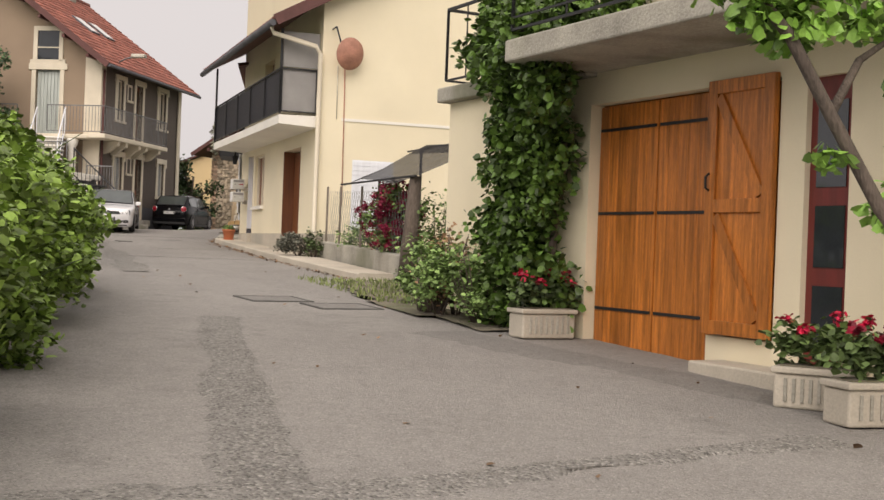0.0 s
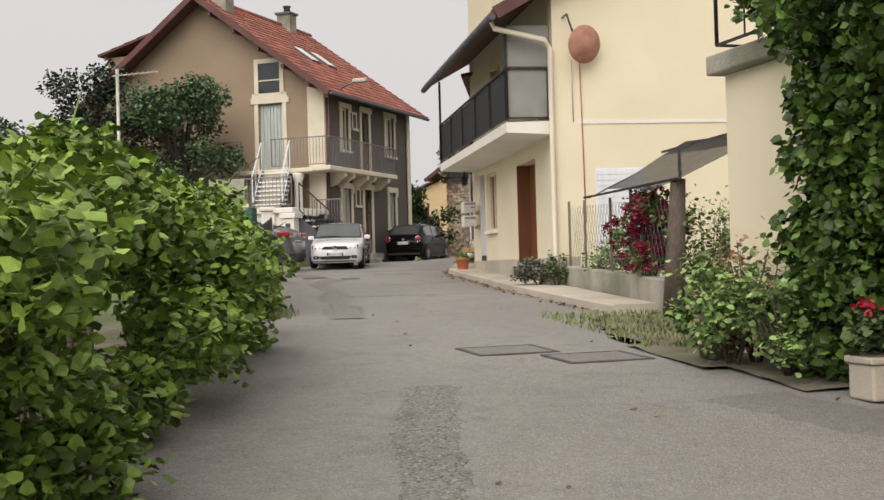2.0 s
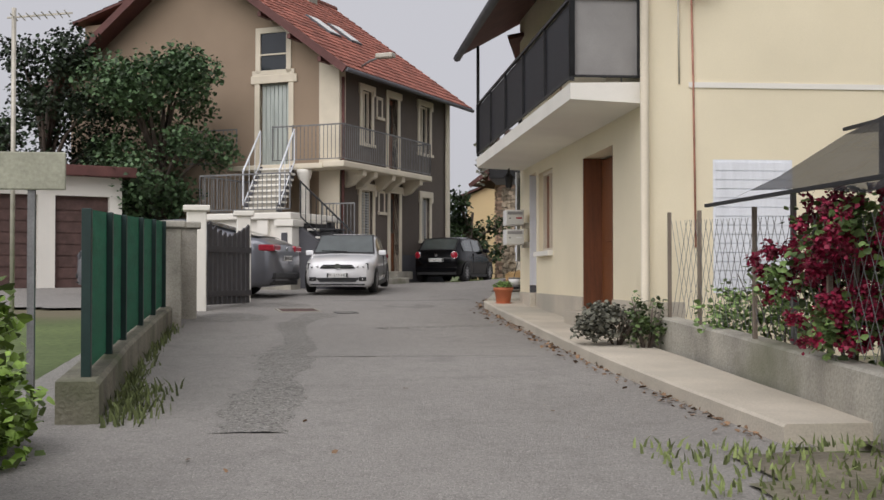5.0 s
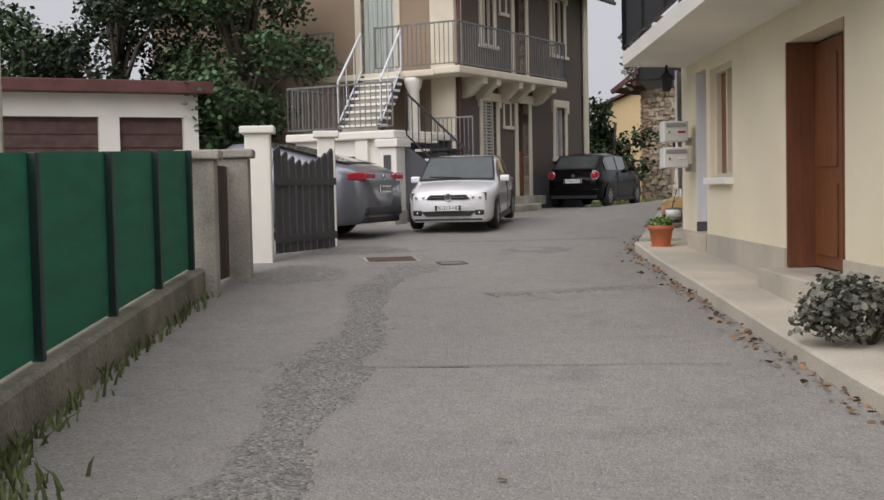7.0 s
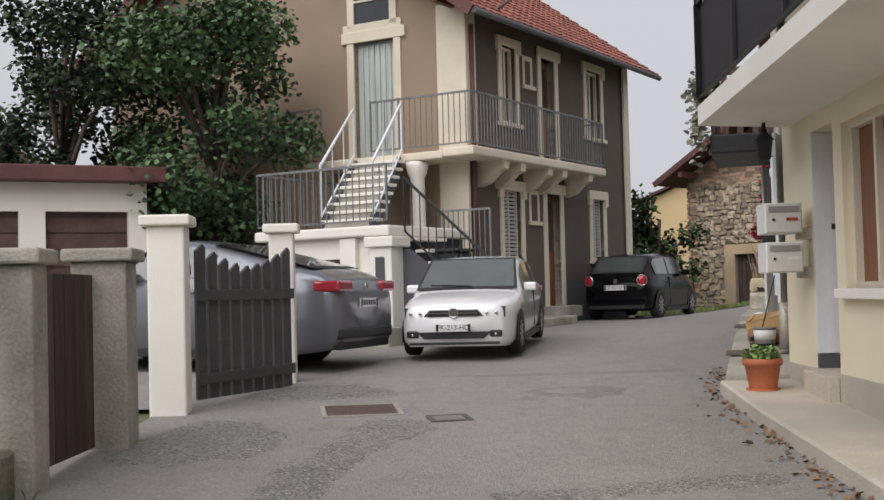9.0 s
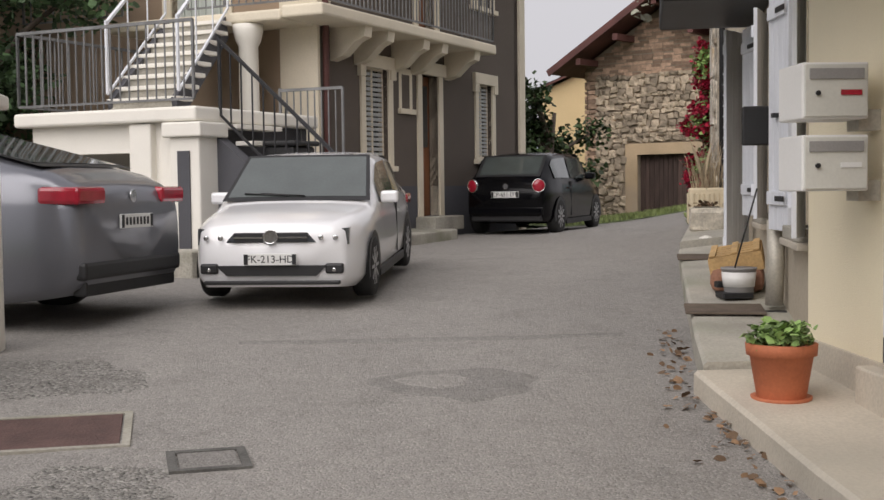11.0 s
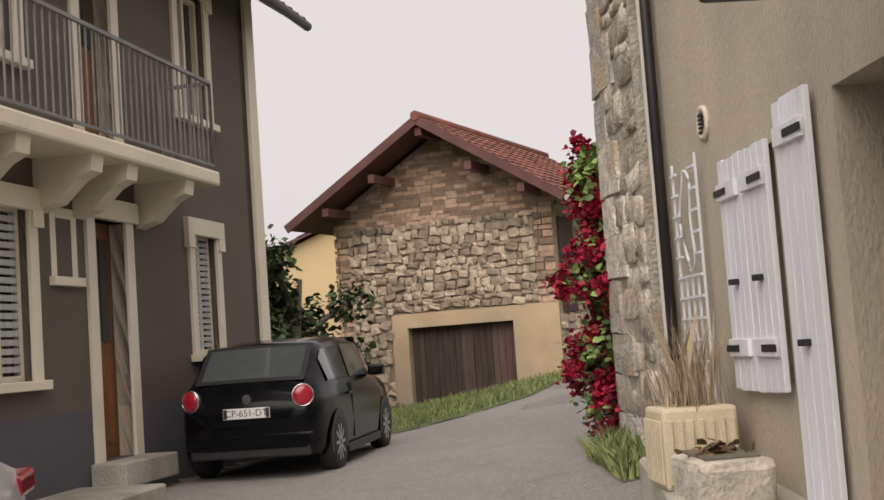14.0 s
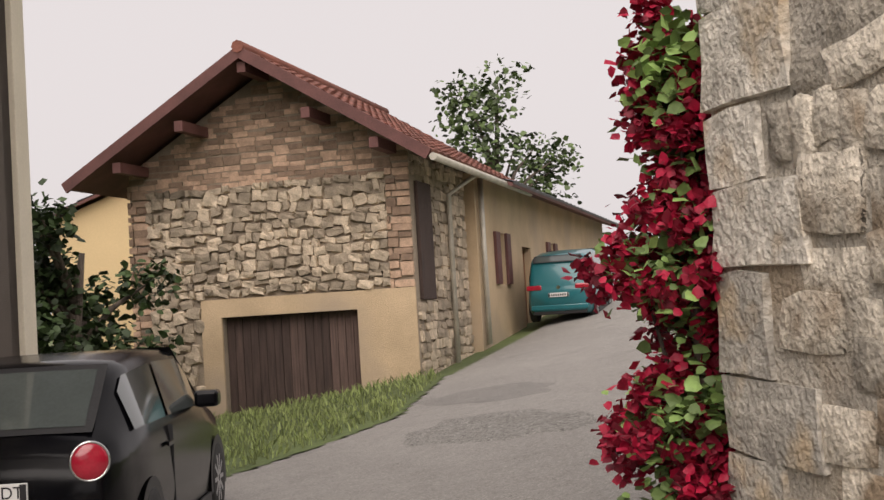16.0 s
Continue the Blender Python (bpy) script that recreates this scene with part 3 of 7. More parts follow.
# ---- pavements on the house side ----
slab("pavement", [(6.42, 18.7), (6.40, 20.8), (6.42, 23), (6.48, 25), (6.62, 28), (6.74, 31), (6.86, 33.05)], [(7.05, 18.7), (7.1, 20.8), (7.2, 23), (7.24, 25), (7.35, 28), (7.47, 31), (7.55, 33.05)], 0.3, 0.13, "concrete", "cream concrete pavement with a low kerb")
slab("pavement_step", [(6.92, 33.07), (7.15, 34.0), (7.44, 35.1), (7.80, 36.5), (8.28, 38.3)], [(7.62, 33.07), (7.86, 34.0), (8.14, 35.1), (8.5, 36.5), (8.97, 38.3)], 0.4, 0.17, "weathered_concrete", "stepped concrete pavement before the shuttered house")
slab("pavement_step", [(8.30, 38.33), (8.75, 39.6), (9.2, 40.8)], [(8.98, 38.33), (9.32, 39.6), (9.62, 40.8)], 0.4, 0.24, "weathered_concrete", "upper concrete step of the pavement")
slab("pavement_grey_house", [(5.55, 42.9), (6.6, 44.65), (6.72, 44.86)], [(4.62, 43.0), (5.78, 45.0), (5.92, 45.24)], 0.4, 0.16, "old_concrete", "narrow grey pavement under the brown facade")


def window(house, x0, x1, z0, z1, y, out, trim="cream_trim", fill="window_glass", sill=True, surround=0.13, slats=0, head=0.0):
    """A window with surround, sill, frame and panes. out: +1 or -1, the side of y on which the street lies."""
    w = part("window", box(B(), x0, x1, y - out * 0.14 - 0.01, y - out * 0.14 + 0.01, z0, z1), fill, house, "window with dark glass" if fill == "window_glass" else "window closed by slatted shutters")
    bm = B()
    ya, yb = sorted((y - out * 0.13, y - out * 0.07))
    for a, b, c, d in ((x0, x0 + 0.05, z0, z1), (x1 - 0.05, x1, z0, z1), (x0 + 0.05, x1 - 0.05, z0, z0 + 0.05), (x0 + 0.05, x1 - 0.05, z1 - 0.05, z1), ((x0 + x1) / 2 - 0.03, (x0 + x1) / 2 + 0.03, z0 + 0.05, z1 - 0.05)):
        box(bm, a, b, ya, yb, c, d)
    part("frame", bm, "cream_trim", w)
    for i in range(slats):
        zz = z0 + 0.08 + (z1 - z0 - 0.14) * i / slats
        bm = B()
        box(bm, x0 + 0.05, x1 - 0.05, ya, yb - 0.01, zz, zz + (z1 - z0) / slats * 0.6)
        part("slat", bm, "curtain", w)
    if surround:
        s = surround
        bm = B()
        ya, yb = sorted((y - out * 0.05, y + out * 0.035))
        box(bm, x0 - s, x0, ya, yb, z0, z1 + s, 0.004)
        box(bm, x1, x1 + s, ya, yb, z0, z1 + s, 0.004)
        box(bm, x0, x1, ya, yb, z1, z1 + s)
        if head:
            ya2, yb2 = sorted((y - out * 0.02, y + out * 0.06))
            box(bm, x0 - s - 0.06, x1 + s + 0.06, ya2, yb2, z1 + s - head, z1 + s + 0.03, 0.006)
            box(bm, x0 - s - 0.06, x0 - s + 0.10, ya2, yb2, z1 + s - head - 0.14, z1 + s - head)
            box(bm, x1 + s - 0.10, x1 + s + 0.06, ya2, yb2, z1 + s - head - 0.14, z1 + s - head)
        part("surround", bm, trim, w)
    if sill:
        ya, yb = sorted((y - out * 0.1, y + out * 0.09))
        part("sill", box(B(), x0 - surround - 0.04, x1 + surround + 0.04, ya, yb, z0 - 0.08, z0, 0.008), trim, w)
    return w


def railing(house, name, pts, z0, z1, gap, mat, bar=0.014, label=""):
    """A railing along points with top and bottom rails, each bar a piece."""
    r = part(name, beam(B(), tuple(Vector(pts[0]) + Vector((0, 0, z0))), tuple(Vector(pts[0]) + Vector((0, 0, z1 + 0.03))), 0.03), mat, house, label)
    for (ax, ay, az), (bx, by, bz) in zip(pts, pts[1:]):
        part("rail", beam(B(), (ax, ay, az + z1), (bx, by, bz + z1), 0.035), mat, r)
        part("rail", beam(B(), (ax, ay, az + z0), (bx, by, bz + z0), 0.025), mat, r)
    for (ax, ay, az), (bx, by, bz) in zip(pts, pts[1:]):
        n = max(1, int(math.hypot(bx - ax, by - ay) / gap))
        for i in range(n + 1):
            f = i / n
            x, y, z = ax + (bx - ax) * f, ay + (by - ay) * f, az + (bz - az) * f
            part("bar", beam(B(), (x, y, z + z0), (x, y, z + z1), bar * (2 if i in (0, n) else 1)), mat, r)
    return r


def tiled_roof(house, quad, rows, mat="roof_tile", thick=0.07, wave=0.0, lip=0.02, cols=0):
    """A roof plane given as eave a, eave b, ridge b, ridge a, laid in overlapping rows of tiles."""
    a, b, c, d = [Vector(p) for p in quad]
    nrm = (b - a).cross(d - a).normalized()
    if nrm.z < 0:
        nrm = -nrm
    n = cols or max(2, int((b - a).length / 0.22))
    v, f = [], []
    for i in range(rows):
        for j in range(n):
            p = [a.lerp(d, i / rows).lerp(b.lerp(c, i / rows), j / n), a.lerp(d, i / rows).lerp(b.lerp(c, i / rows), (j + 1) / n),
                 a.lerp(d, (i + 1) / rows).lerp(b.lerp(c, (i + 1) / rows), (j + 1) / n), a.lerp(d, (i + 1) / rows).lerp(b.lerp(c, (i + 1) / rows), j / n)]
            mid = [(p[0] + p[1]) / 2, (p[2] + p[3]) / 2]
            lift = nrm * (thick + lip + random.uniform(0, 0.006))
            k = len(v)
            v += [p[0] + lift, mid[0] + lift + nrm * 0.025, p[1] + lift, p[2] + nrm * thick, mid[1] + nrm * (thick + 0.02), p[3] + nrm * thick, p[0] + nrm * (thick - 0.02), p[1] + nrm * (thick - 0.02)]
            f += [(k, k + 1, k + 4, k + 5), (k + 1, k + 2, k + 3, k + 4), (k, k + 6, k + 7, k + 2, k + 1)]
    r = soup("roof", v, f, mat, house)
    bm = B()
    lo = [bm.verts.new(p) for p in (a, b, c, d)]
    hi = [bm.verts.new(p + nrm * (thick - 0.01)) for p in (a, b, c, d)]
    bm.faces.new(lo[::-1])
    bm.faces.new(hi)
    for i in range(4):
        bm.faces.new((lo[i], lo[(i + 1) % 4], hi[(i + 1) % 4], hi[i]))
    part("roof_boarding", bm, "fascia", r)
    return r


# ---- grey-brown house with the outside stair ----
G = thing("brown_house", pose(4.66, 42.93, 0, 0, 0, 59.2), "two-storey brown and tan rendered house with a red tiled roof", "house")
bm = wall(B(), 0.0, 7.3, 2.9, 7.95, 0.0, 0.35, [(1.34, 1.90, 5.9, 7.35), (2.98, 3.58, 5.25, 7.35), (5.12, 5.85, 5.98, 7.42), (1.28, 1.98, 3.2, 4.65), (3.08, 3.68, 2.9, 4.65), (5.25, 5.85, 3.35, 4.68)])
part("wall", bm, "brown_wall", G, "brown rendered front wall")
part("wall", wall(B(), 0.0, 7.3, 1.7, 2.9, 0.0, 0.35, [(3.08, 3.68, 2.42, 2.9)]), "plinth", G, "dark grey rendered plinth")
bm = wall(B(), 0.35, 8.75, 1.7, 7.95, 0.0, 0.35, [(1.48, 2.38, 5.15, 7.45)], "y")
part("wall", bm, "tan_wall", G, "tan rendered gable wall")
bm = prism(B(), [(0.0, 7.95), (8.75, 7.95), (4.38, 11.15)], "x", 0.0, 0.35)
part("gable", bm, "tan_wall", G)
bm = wall(B(), 0.0, 8.75, 1.7, 7.95, 6.95, 7.3, (), "y")
box(bm, 0.35, 6.95, 8.4, 8.75, 1.7, 7.95)
part("wall", bm, "brown_wall", G)
part("pilaster", box(B(), -0.05, 0.02, -0.05, 0.55, 1.9, 7.9, 0.01), "cream_trim", G, "cream painted corner band")
part("pilaster", box(B(), -0.06, 0.30, -0.06, -0.003, 5.35, 7.9, 0.01), "cream_trim", G, "cream painted corner band")
part("pilaster", box(B(), 7.1, 7.36, -0.05, 0.02, 1.9, 7.9, 0.01), "cream_trim", G, "cream painted corner band")
for x0, x1, z0, z1, hd, sl in ((1.34, 1.90, 5.9, 7.35, 0.0, 0), (5.12, 5.85, 5.98, 7.42, 0.0, 0), (1.28, 1.98, 3.2, 4.65, 0.16, 18), (5.25, 5.85, 3.35, 4.68, 0.16, 18)):
    window(G, x0, x1, z0, z1, 0.0, -1, slats=sl, head=hd or 0.1)
window(G, 2.44, 2.70, 4.08, 4.60, 0.03, -1, surround=0.09, sill=True)
window(G, 2.32, 2.55, 6.72, 7.2, 0.03, -1, surround=0.09, sill=True)
for x0, x1, z0, z1 in ((2.98, 3.58, 5.25, 7.35), (3.08, 3.68, 2.42, 4.65)):
    dr = part("door", box(B(), x0, x1, 0.16, 0.22, z0, z1), "door_wood", G, "dark brown wooden door in a cream surround")
    part("panel", box(B(), x0 + 0.08, x1 - 0.08, 0.14, 0.165, z0 + 1.1, z1 - 0.15, 0.005), "window_glass", dr)
    part("panel", box(B(), x0 + 0.08, x1 - 0.08, 0.14, 0.165, z0 + 0.15, z0 + 0.95, 0.005), "door_wood", dr)
    bm = B()
    box(bm, x0 - 0.15, x0, -0.035, 0.15, z0, z1 + 0.16, 0.004)
    box(bm, x1, x1 + 0.15, -0.035, 0.15, z0, z1 + 0.16, 0.004)
    box(bm, x0, x1, -0.035, 0.15, z1, z1 + 0.16)
    box(bm, x0 - 0.21, x1 + 0.21, -0.07, -0.036, z1 + 0.0, z1 + 0.2, 0.006)
    part("surround", bm, "cream_trim", dr)
part("door_step", box(B(), 2.85, 3.9, -0.35, 0.0, 2.2, 2.42, 0.015), "old_concrete", G)
# balcony slab on brackets
part("balcony_slab", box(B(), -0.85, 4.68, -0.62, 0.0, 5.06, 5.22, 0.03), "cream_trim", G, "cream balcony slab on curved brackets")
part("balcony_slab", box(B(), -0.85, 0.0, 0.0, 2.9, 5.04, 5.18, 0.03), "cream_trim", G, "cream landing slab")
for bx in (0.35, 1.0, 2.12, 2.75, 3.95):
    bm = prism(B(), [(0.0, 4.62), (0.0, 5.06), (-0.56, 5.06), (-0.54, 4.92), (-0.4, 4.86), (-0.2, 4.68)], "x", bx, bx + 0.2)
    part("bracket", bm, "cream_trim", G)
railing(G, "balcony_railing", [(-0.8, 0.9, 5.2), (-0.8, -0.57, 5.2), (4.63, -0.57, 5.2), (4.63, 0.0, 5.2)], 0.08, 0.95, 0.11, "grey_iron", label="thin grey iron balcony railing")
railing(G, "balcony_railing", [(-0.8, 4.4, 5.2), (-0.8, 2.6, 5.2)], 0.08, 0.95, 0.13, "grey_iron", label="thin grey iron landing railing")
railing(G, "balcony_railing", [(-0.8, 1.5, 5.2), (-0.8, 0.9, 5.2)], 0.08, 0.95, 0.13, "grey_iron", label="thin grey iron landing railing")
# gable openings
dr = part("door", box(B(), 0.12, 0.18, 1.48, 2.38, 5.15, 7.45), "pale_shutter", G, "tall pale grey-green shutter door")
for k in range(7):
    part("board", box(B(), 0.095, 0.118, 1.50 + k * 0.125, 1.61 + k * 0.125, 5.2, 7.4, 0.004), "pale_shutter", dr)
bm = B()
box(bm, -0.04, 0.1, 1.33, 1.48, 5.2, 7.62)
box(bm, -0.04, 0.1, 2.38, 2.53, 5.2, 7.62)
box(bm, -0.06, 0.1, 1.22, 2.64, 7.45, 7.66, 0.01)
part("surround", bm, "cream_trim", dr)
at = part("window", box(B(), -0.01, 0.03, 1.55, 2.35, 7.8, 8.8), "window_glass", G, "attic window with cream surround")
bm = B()
for a, b, c, d in ((1.4, 1.55, 7.72, 8.95), (2.35, 2.5, 7.72, 8.95), (1.55, 2.35, 8.8, 8.95), (1.3, 2.6, 7.66, 7.8), (1.55, 2.35, 8.2, 8.24)):
    box(bm, -0.05, 0.02, a, b, c, d)
part("surround", bm, "cream_trim", at)
# roof
e = 0.55
sl = (11.15 - 7.95) / 4.38
tiled_roof(G, [(-0.7, -e, 7.95 - e * sl), (7.9, -e, 7.95 - e * sl), (7.9, 4.38, 11.15), (-0.7, 4.38, 11.15)], 20, cols=34)
tiled_roof(G, [(7.9, 8.75 + e, 7.95 - e * sl), (-0.7, 8.75 + e, 7.95 - e * sl), (-0.7, 4.38, 11.15), (7.9, 4.38, 11.15)], 20, cols=34)
bm = B()
beam(bm, (-0.72, -e - 0.02, 7.95 - e * sl), (-0.72, 4.38, 11.17), 0.05, 0.2)
beam(bm, (-0.72, 8.75 + e, 7.95 - e * sl), (-0.72, 4.38, 11.17), 0.05, 0.2)
part("bargeboard", bm, "fascia", G, "dark red-brown bargeboard")
part("ridge", tube(B(), [(-0.7, 4.38, 11.24), (7.9, 4.38, 11.24)], 0.11), "roof_tile", G)
for q in range(5):
    yy, zz = 0.2 + 0.9 * q, 7.8 + (0.1 + 0.9 * q) * sl
    part("purlin", beam(B(), (-0.68, yy, zz), (0.0, yy, zz), 0.1, 0.12), "fascia", G)
part("gutter", tube(B(), [(-0.7, -e - 0.06, 7.95 - e * sl), (7.9, -e - 0.06, 7.95 - e * sl)], 0.06), "slate", G)
part("downpipe", tube(B(), [(0.10, -0.09, 7.5), (0.10, -0.09, 5.22), (0.10, -0.09, 5.0), (0.10, -0.09, 2.2)], 0.045), "fascia", G, "dark brown downpipe")
for cx, cy, cz in ((0.2, 3.9, 11.0), (5.4, 4.2, 10.9)):
    ch = part("chimney", box(B(), cx, cx + 0.55, cy - 0.25, cy + 0.3, cz - 0.6, cz + 0.75, 0.01), "old_concrete", G, "grey rendered chimney")
    part("cap", box(B(), cx - 0.06, cx + 0.61, cy - 0.31, cy + 0.36, cz + 0.75, cz + 0.83), "slate", ch)
    part("pot", lathe(B(), [(0.13, cz + 0.83), (0.12, cz + 1.05), (0.16, cz + 1.06), (0.16, cz + 1.1)], 12, (cx + 0.27, cy, 0)), "slate", ch)
for rx in (2.6, 3.9):
    zz = 7.95 + 1.9 * sl
    sk = part("skylight", box(B(), -0.35, 0.35, -0.5, 0.5, 0.0, 0.07, 0.01), "slate", G, "roof window")
    sk.matrix_basis = pose(rx, 1.9, zz + 0.1, math.degrees(math.atan(sl)), 0, 0)
    part("pane", box(B(), -0.28, 0.28, -0.43, 0.43, 0.071, 0.08), "plate", sk)
# dormer on the far slope
dm = part("dormer", box(B(), 0.4, 1.8, 6.9, 8.6, 8.6, 9.6), "tan_wall", G, "small tiled dormer")
tiled_roof(G, [(0.1, 8.8, 9.6), (2.1, 8.8, 9.6), (2.1, 6.6, 10.2), (0.1, 6.6, 10.2)], 4, cols=8)
# lamp arm under the eave
lm = part("street_lamp_arm", tube(B(), [(0.8, -0.05, 7.75), (0.6, -0.6, 7.95), (0.4, -1.0, 8.0)], 0.03), "grey_iron", G)
part("lamp_head", box(B(), 0.22, 0.46, -1.45, -0.95, 7.95, 8.08, 0.03), "zinc", lm)

# ---- outside stair with its landing ----
ST = thing("outside_stair", pose(4.66, 42.93, 0, 0, 0, 59.2), "white stone outside stair with iron railings and a walled landing", "stair")
bm = wall(B(), -0.45, 1.85, 1.8, 3.62, -3.3, -3.05, [(0.35, 1.55, 1.8, 3.3)], "y")
part("landing_wall", bm, "white_wall", ST)
part("landing_wall", box(B(), -3.05, -1.0, 1.6, 1.85, 1.8, 3.62), "white_wall", ST)
part("landing_wall", box(B(), -3.05, -1.0, -0.45, -0.2, 1.8, 3.62), "plinth", ST)
part("landing_slab", box(B(), -3.45, -0.95, -0.6, 2.0, 3.62, 3.78, 0.03), "white_wall", ST, "cream moulded landing slab")
part("pier", box(B(), -3.42, -3.02, -0.62, -0.22, 1.8, 3.45, 0.02), "white_wall", ST, "cream square pier")
part("pier_cap", box(B(), -3.48, -2.96, -0.68, -0.16, 3.45, 3.61, 0.02), "white_wall", ST)
part("pier", box(B(), -3.40, -3.06, 0.05, 0.35, 1.8, 3.61, 0.02), "white_wall", ST, "cream square pier")
part("panel", box(B(), -3.44, -3.425, -0.5, -0.34, 2.1, 3.3), "plinth", ST)
for k in range(8):
    x0, y0 = -3.0 + k * 0.27, 0.0 + k * 0.11
    z = 3.78 + (k + 1) * 0.16
    part("step", box(B(), x0, x0 + 0.31, y0, y0 + 1.0, z - 0.05, z, 0.008), "white_wall", ST)
    part("riser", box(B(), x0 + 0.03, x0 + 0.06, y0 + 0.03, y0 + 0.97, z - 0.16, z - 0.052), "old_concrete", ST)
bm = B()
beam(bm, (-2.95, 0.05, 3.78), (-0.8, 0.9, 5.0), 0.06, 0.3)
beam(bm, (-2.95, 0.97, 3.78), (-0.8, 1.82, 5.0), 0.06, 0.3)
part("string", bm, "plinth", ST)
part("column", lathe(B(), [(0.17, 1.9), (0.17, 3.15), (0.14, 3.2), (0.13, 4.75), (0.17, 4.82), (0.2, 4.95), (0.2, 5.03)], 16, (-0.68, 0.62, 0)), "white_wall", ST, "round cream column")
for k in range(7):
    z = 3.6 - k * 0.19
    part("step", box(B(), -2.9, -2.0, -0.75 - k * 0.22, -0.5 - k * 0.22, z - 0.05, z, 0.008), "white_wall", ST)
part("stair_wall", prism(B(), [(-0.62, 3.45), (-0.62, 1.85), (-2.3, 1.85), (-2.3, 2.2)], "x", -3.1, -2.92), "plinth", ST, "dark rendered stair flank")
railing(ST, "railing", [(-1.0, 1.95, 3.78), (-3.4, 1.95, 3.78), (-3.4, -0.55, 3.78)], 0.08, 0.92, 0.12, "grey_iron", label="thin grey iron railing")
railing(ST, "railing", [(-3.0, -0.6, 3.6), (-3.0, -2.3, 2.1)], 0.1, 0.92, 0.14, "iron", label="sloping dark iron handrail")
railing(ST, "railing", [(-2.95, 0.0, 3.9), (-0.8, 0.85, 5.15)], 0.1, 0.92, 0.6, "white_paint", label="sloping white handrail")
railing(ST, "railing", [(-2.95, 1.02, 3.9), (-0.8, 1.87, 5.15)], 0.1, 0.92, 0.6, "white_paint", label="sloping white handrail")
railing(ST, "gate", [(-1.2, -0.2, 2.1), (-1.2, -1.1, 2.1)], 0.1, 2.0, 0.1, "grey_iron", label="grey iron picket gate")
part("low_wall", box(B(), -3.95, -3.5, -0.9, 0.1, 1.8, 2.25, 0.02), "old_concrete", ST, "low concrete block")
bn = thing("rubbish_bin", pose(4.66, 42.93, 0, 0, 0, 59.2), "dark plastic bin standing on the stair", "bin")
part("body", box(B(), -2.7, -2.25, -1.35, -0.95, 2.55, 3.35, 0.03), "black_plastic", bn)
part("lid", box(B(), -2.74, -2.21, -1.39, -0.91, 3.355, 3.41, 0.02), "black_plastic", bn)

# ---- cream house with the long balcony ----
W = thing("cream_house", pose(7.2, 24.1, 0, 0, 0, 87.77), "cream rendered house with a long balcony behind a black screen", "house")
part("wall", wall(B(), 0, 9.05, 2.0, 9.0, -0.4, 0.0, [(1.7, 3.5, 2.0, 3.91), (5.8, 7.05, 2.69, 4.0), (7.3, 8.02, 2.0, 4.05), (1.2, 2.1, 4.45, 6.3), (5.0, 6.2, 5.0, 6.3)]), "cream", W)
part("wall", wall(B(), 0, 9.05, 1.2, 2.0, -0.4, 0.02, [(1.7, 3.5, 1.82, 2.0)]), "concrete", W, "bare render plinth")
part("wall", wall(B(), -9.5, -0.4, 1.0, 7.2, 0.0, 0.4, [(-1.62, -0.72, 2.1, 3.57)], "y"), "cream", W, "cream rendered gable wall")
part("gable", prism(B(), [(-0.4, 7.2), (-9.5, 7.2), (-4.6, 9.3)], "x", 0.0, 0.4), "cream", W)
part("wall", box(B(), 0.4, 9.05, -9.5, -9.1, 1.0, 9.0), "cream", W)
part("wall", box(B(), 8.65, 9.05, -9.1, -0.4, 1.0, 7.2), "cream", W)
part("wall_band", box(B(), -0.015, 0.0, -9.4, -0.45, 4.36, 4.42), "white_wall", W)
dr = part("door", box(B(), 2.62, 3.46, -0.31, -0.26, 1.84, 3.88), "door_wood", W, "brown varnished house door set in the wall")
for z0, z1 in ((2.75, 3.75), (1.95, 2.6)):
    part("panel", box(B(), 2.74, 3.34, -0.258, -0.245, z0, z1, 0.003), "door_wood", dr)
dl = part("door", box(B(), 1.74, 2.60, -0.31, -0.26, 1.84, 3.88), "door_wood", W, "brown varnished fixed leaf beside the door")
for z0, z1 in ((2.75, 3.75), (1.95, 2.6)):
    part("panel", box(B(), 1.86, 2.48, -0.258, -0.245, z0, z1, 0.003), "door_wood", dl)
part("door_frame", box(B(), 3.462, 3.498, -0.38, -0.004, 1.83, 3.905), "reveal_wood", dr, "red-brown wooden reveal")
part("door_frame", box(B(), 1.702, 1.738, -0.38, -0.004, 1.83, 3.905), "reveal_wood", dl, "red-brown wooden reveal")
part("door_step", box(B(), 1.6, 3.6, 0.0, 0.25, 1.45, 1.82, 0.012), "concrete", W)
window(W, 5.8, 7.05, 2.69, 4.0, 0.0, 1, trim="white_wall", fill="door_wood", surround=0.0)
sd = part("side_door", box(B(), 7.31, 8.01, -0.39, -0.35, 2.0, 4.04), "door_wood", W, "dark wooden door deep in a pale reveal")
part("reveal", box(B(), 7.985, 8.018, -0.345, -0.003, 2.13, 4.045), "white_paint", sd, "pale grey painted door reveal")
part("skirting", box(B(), 7.975, 8.018, -0.345, -0.003, 2.001, 2.125), "plinth", sd)
part("bell", box(B(), 7.972, 7.984, -0.19, -0.15, 3.2, 3.25, 0.003), "iron", sd)
part("door_step", box(B(), 7.25, 8.06, 0.021, 0.12, 1.5, 1.985, 0.012), "concrete", W)
sh = part("window", box(B(), -0.0, 0.06, -1.62, -0.72, 2.1, 3.57), "white_paint", W, "window with a white roller shutter")
for k in range(14):
    part("slat", box(B(), -0.012, -0.001, -1.6, -0.74, 2.15 + k * 0.1, 2.24 + k * 0.1), "white_paint", sh)
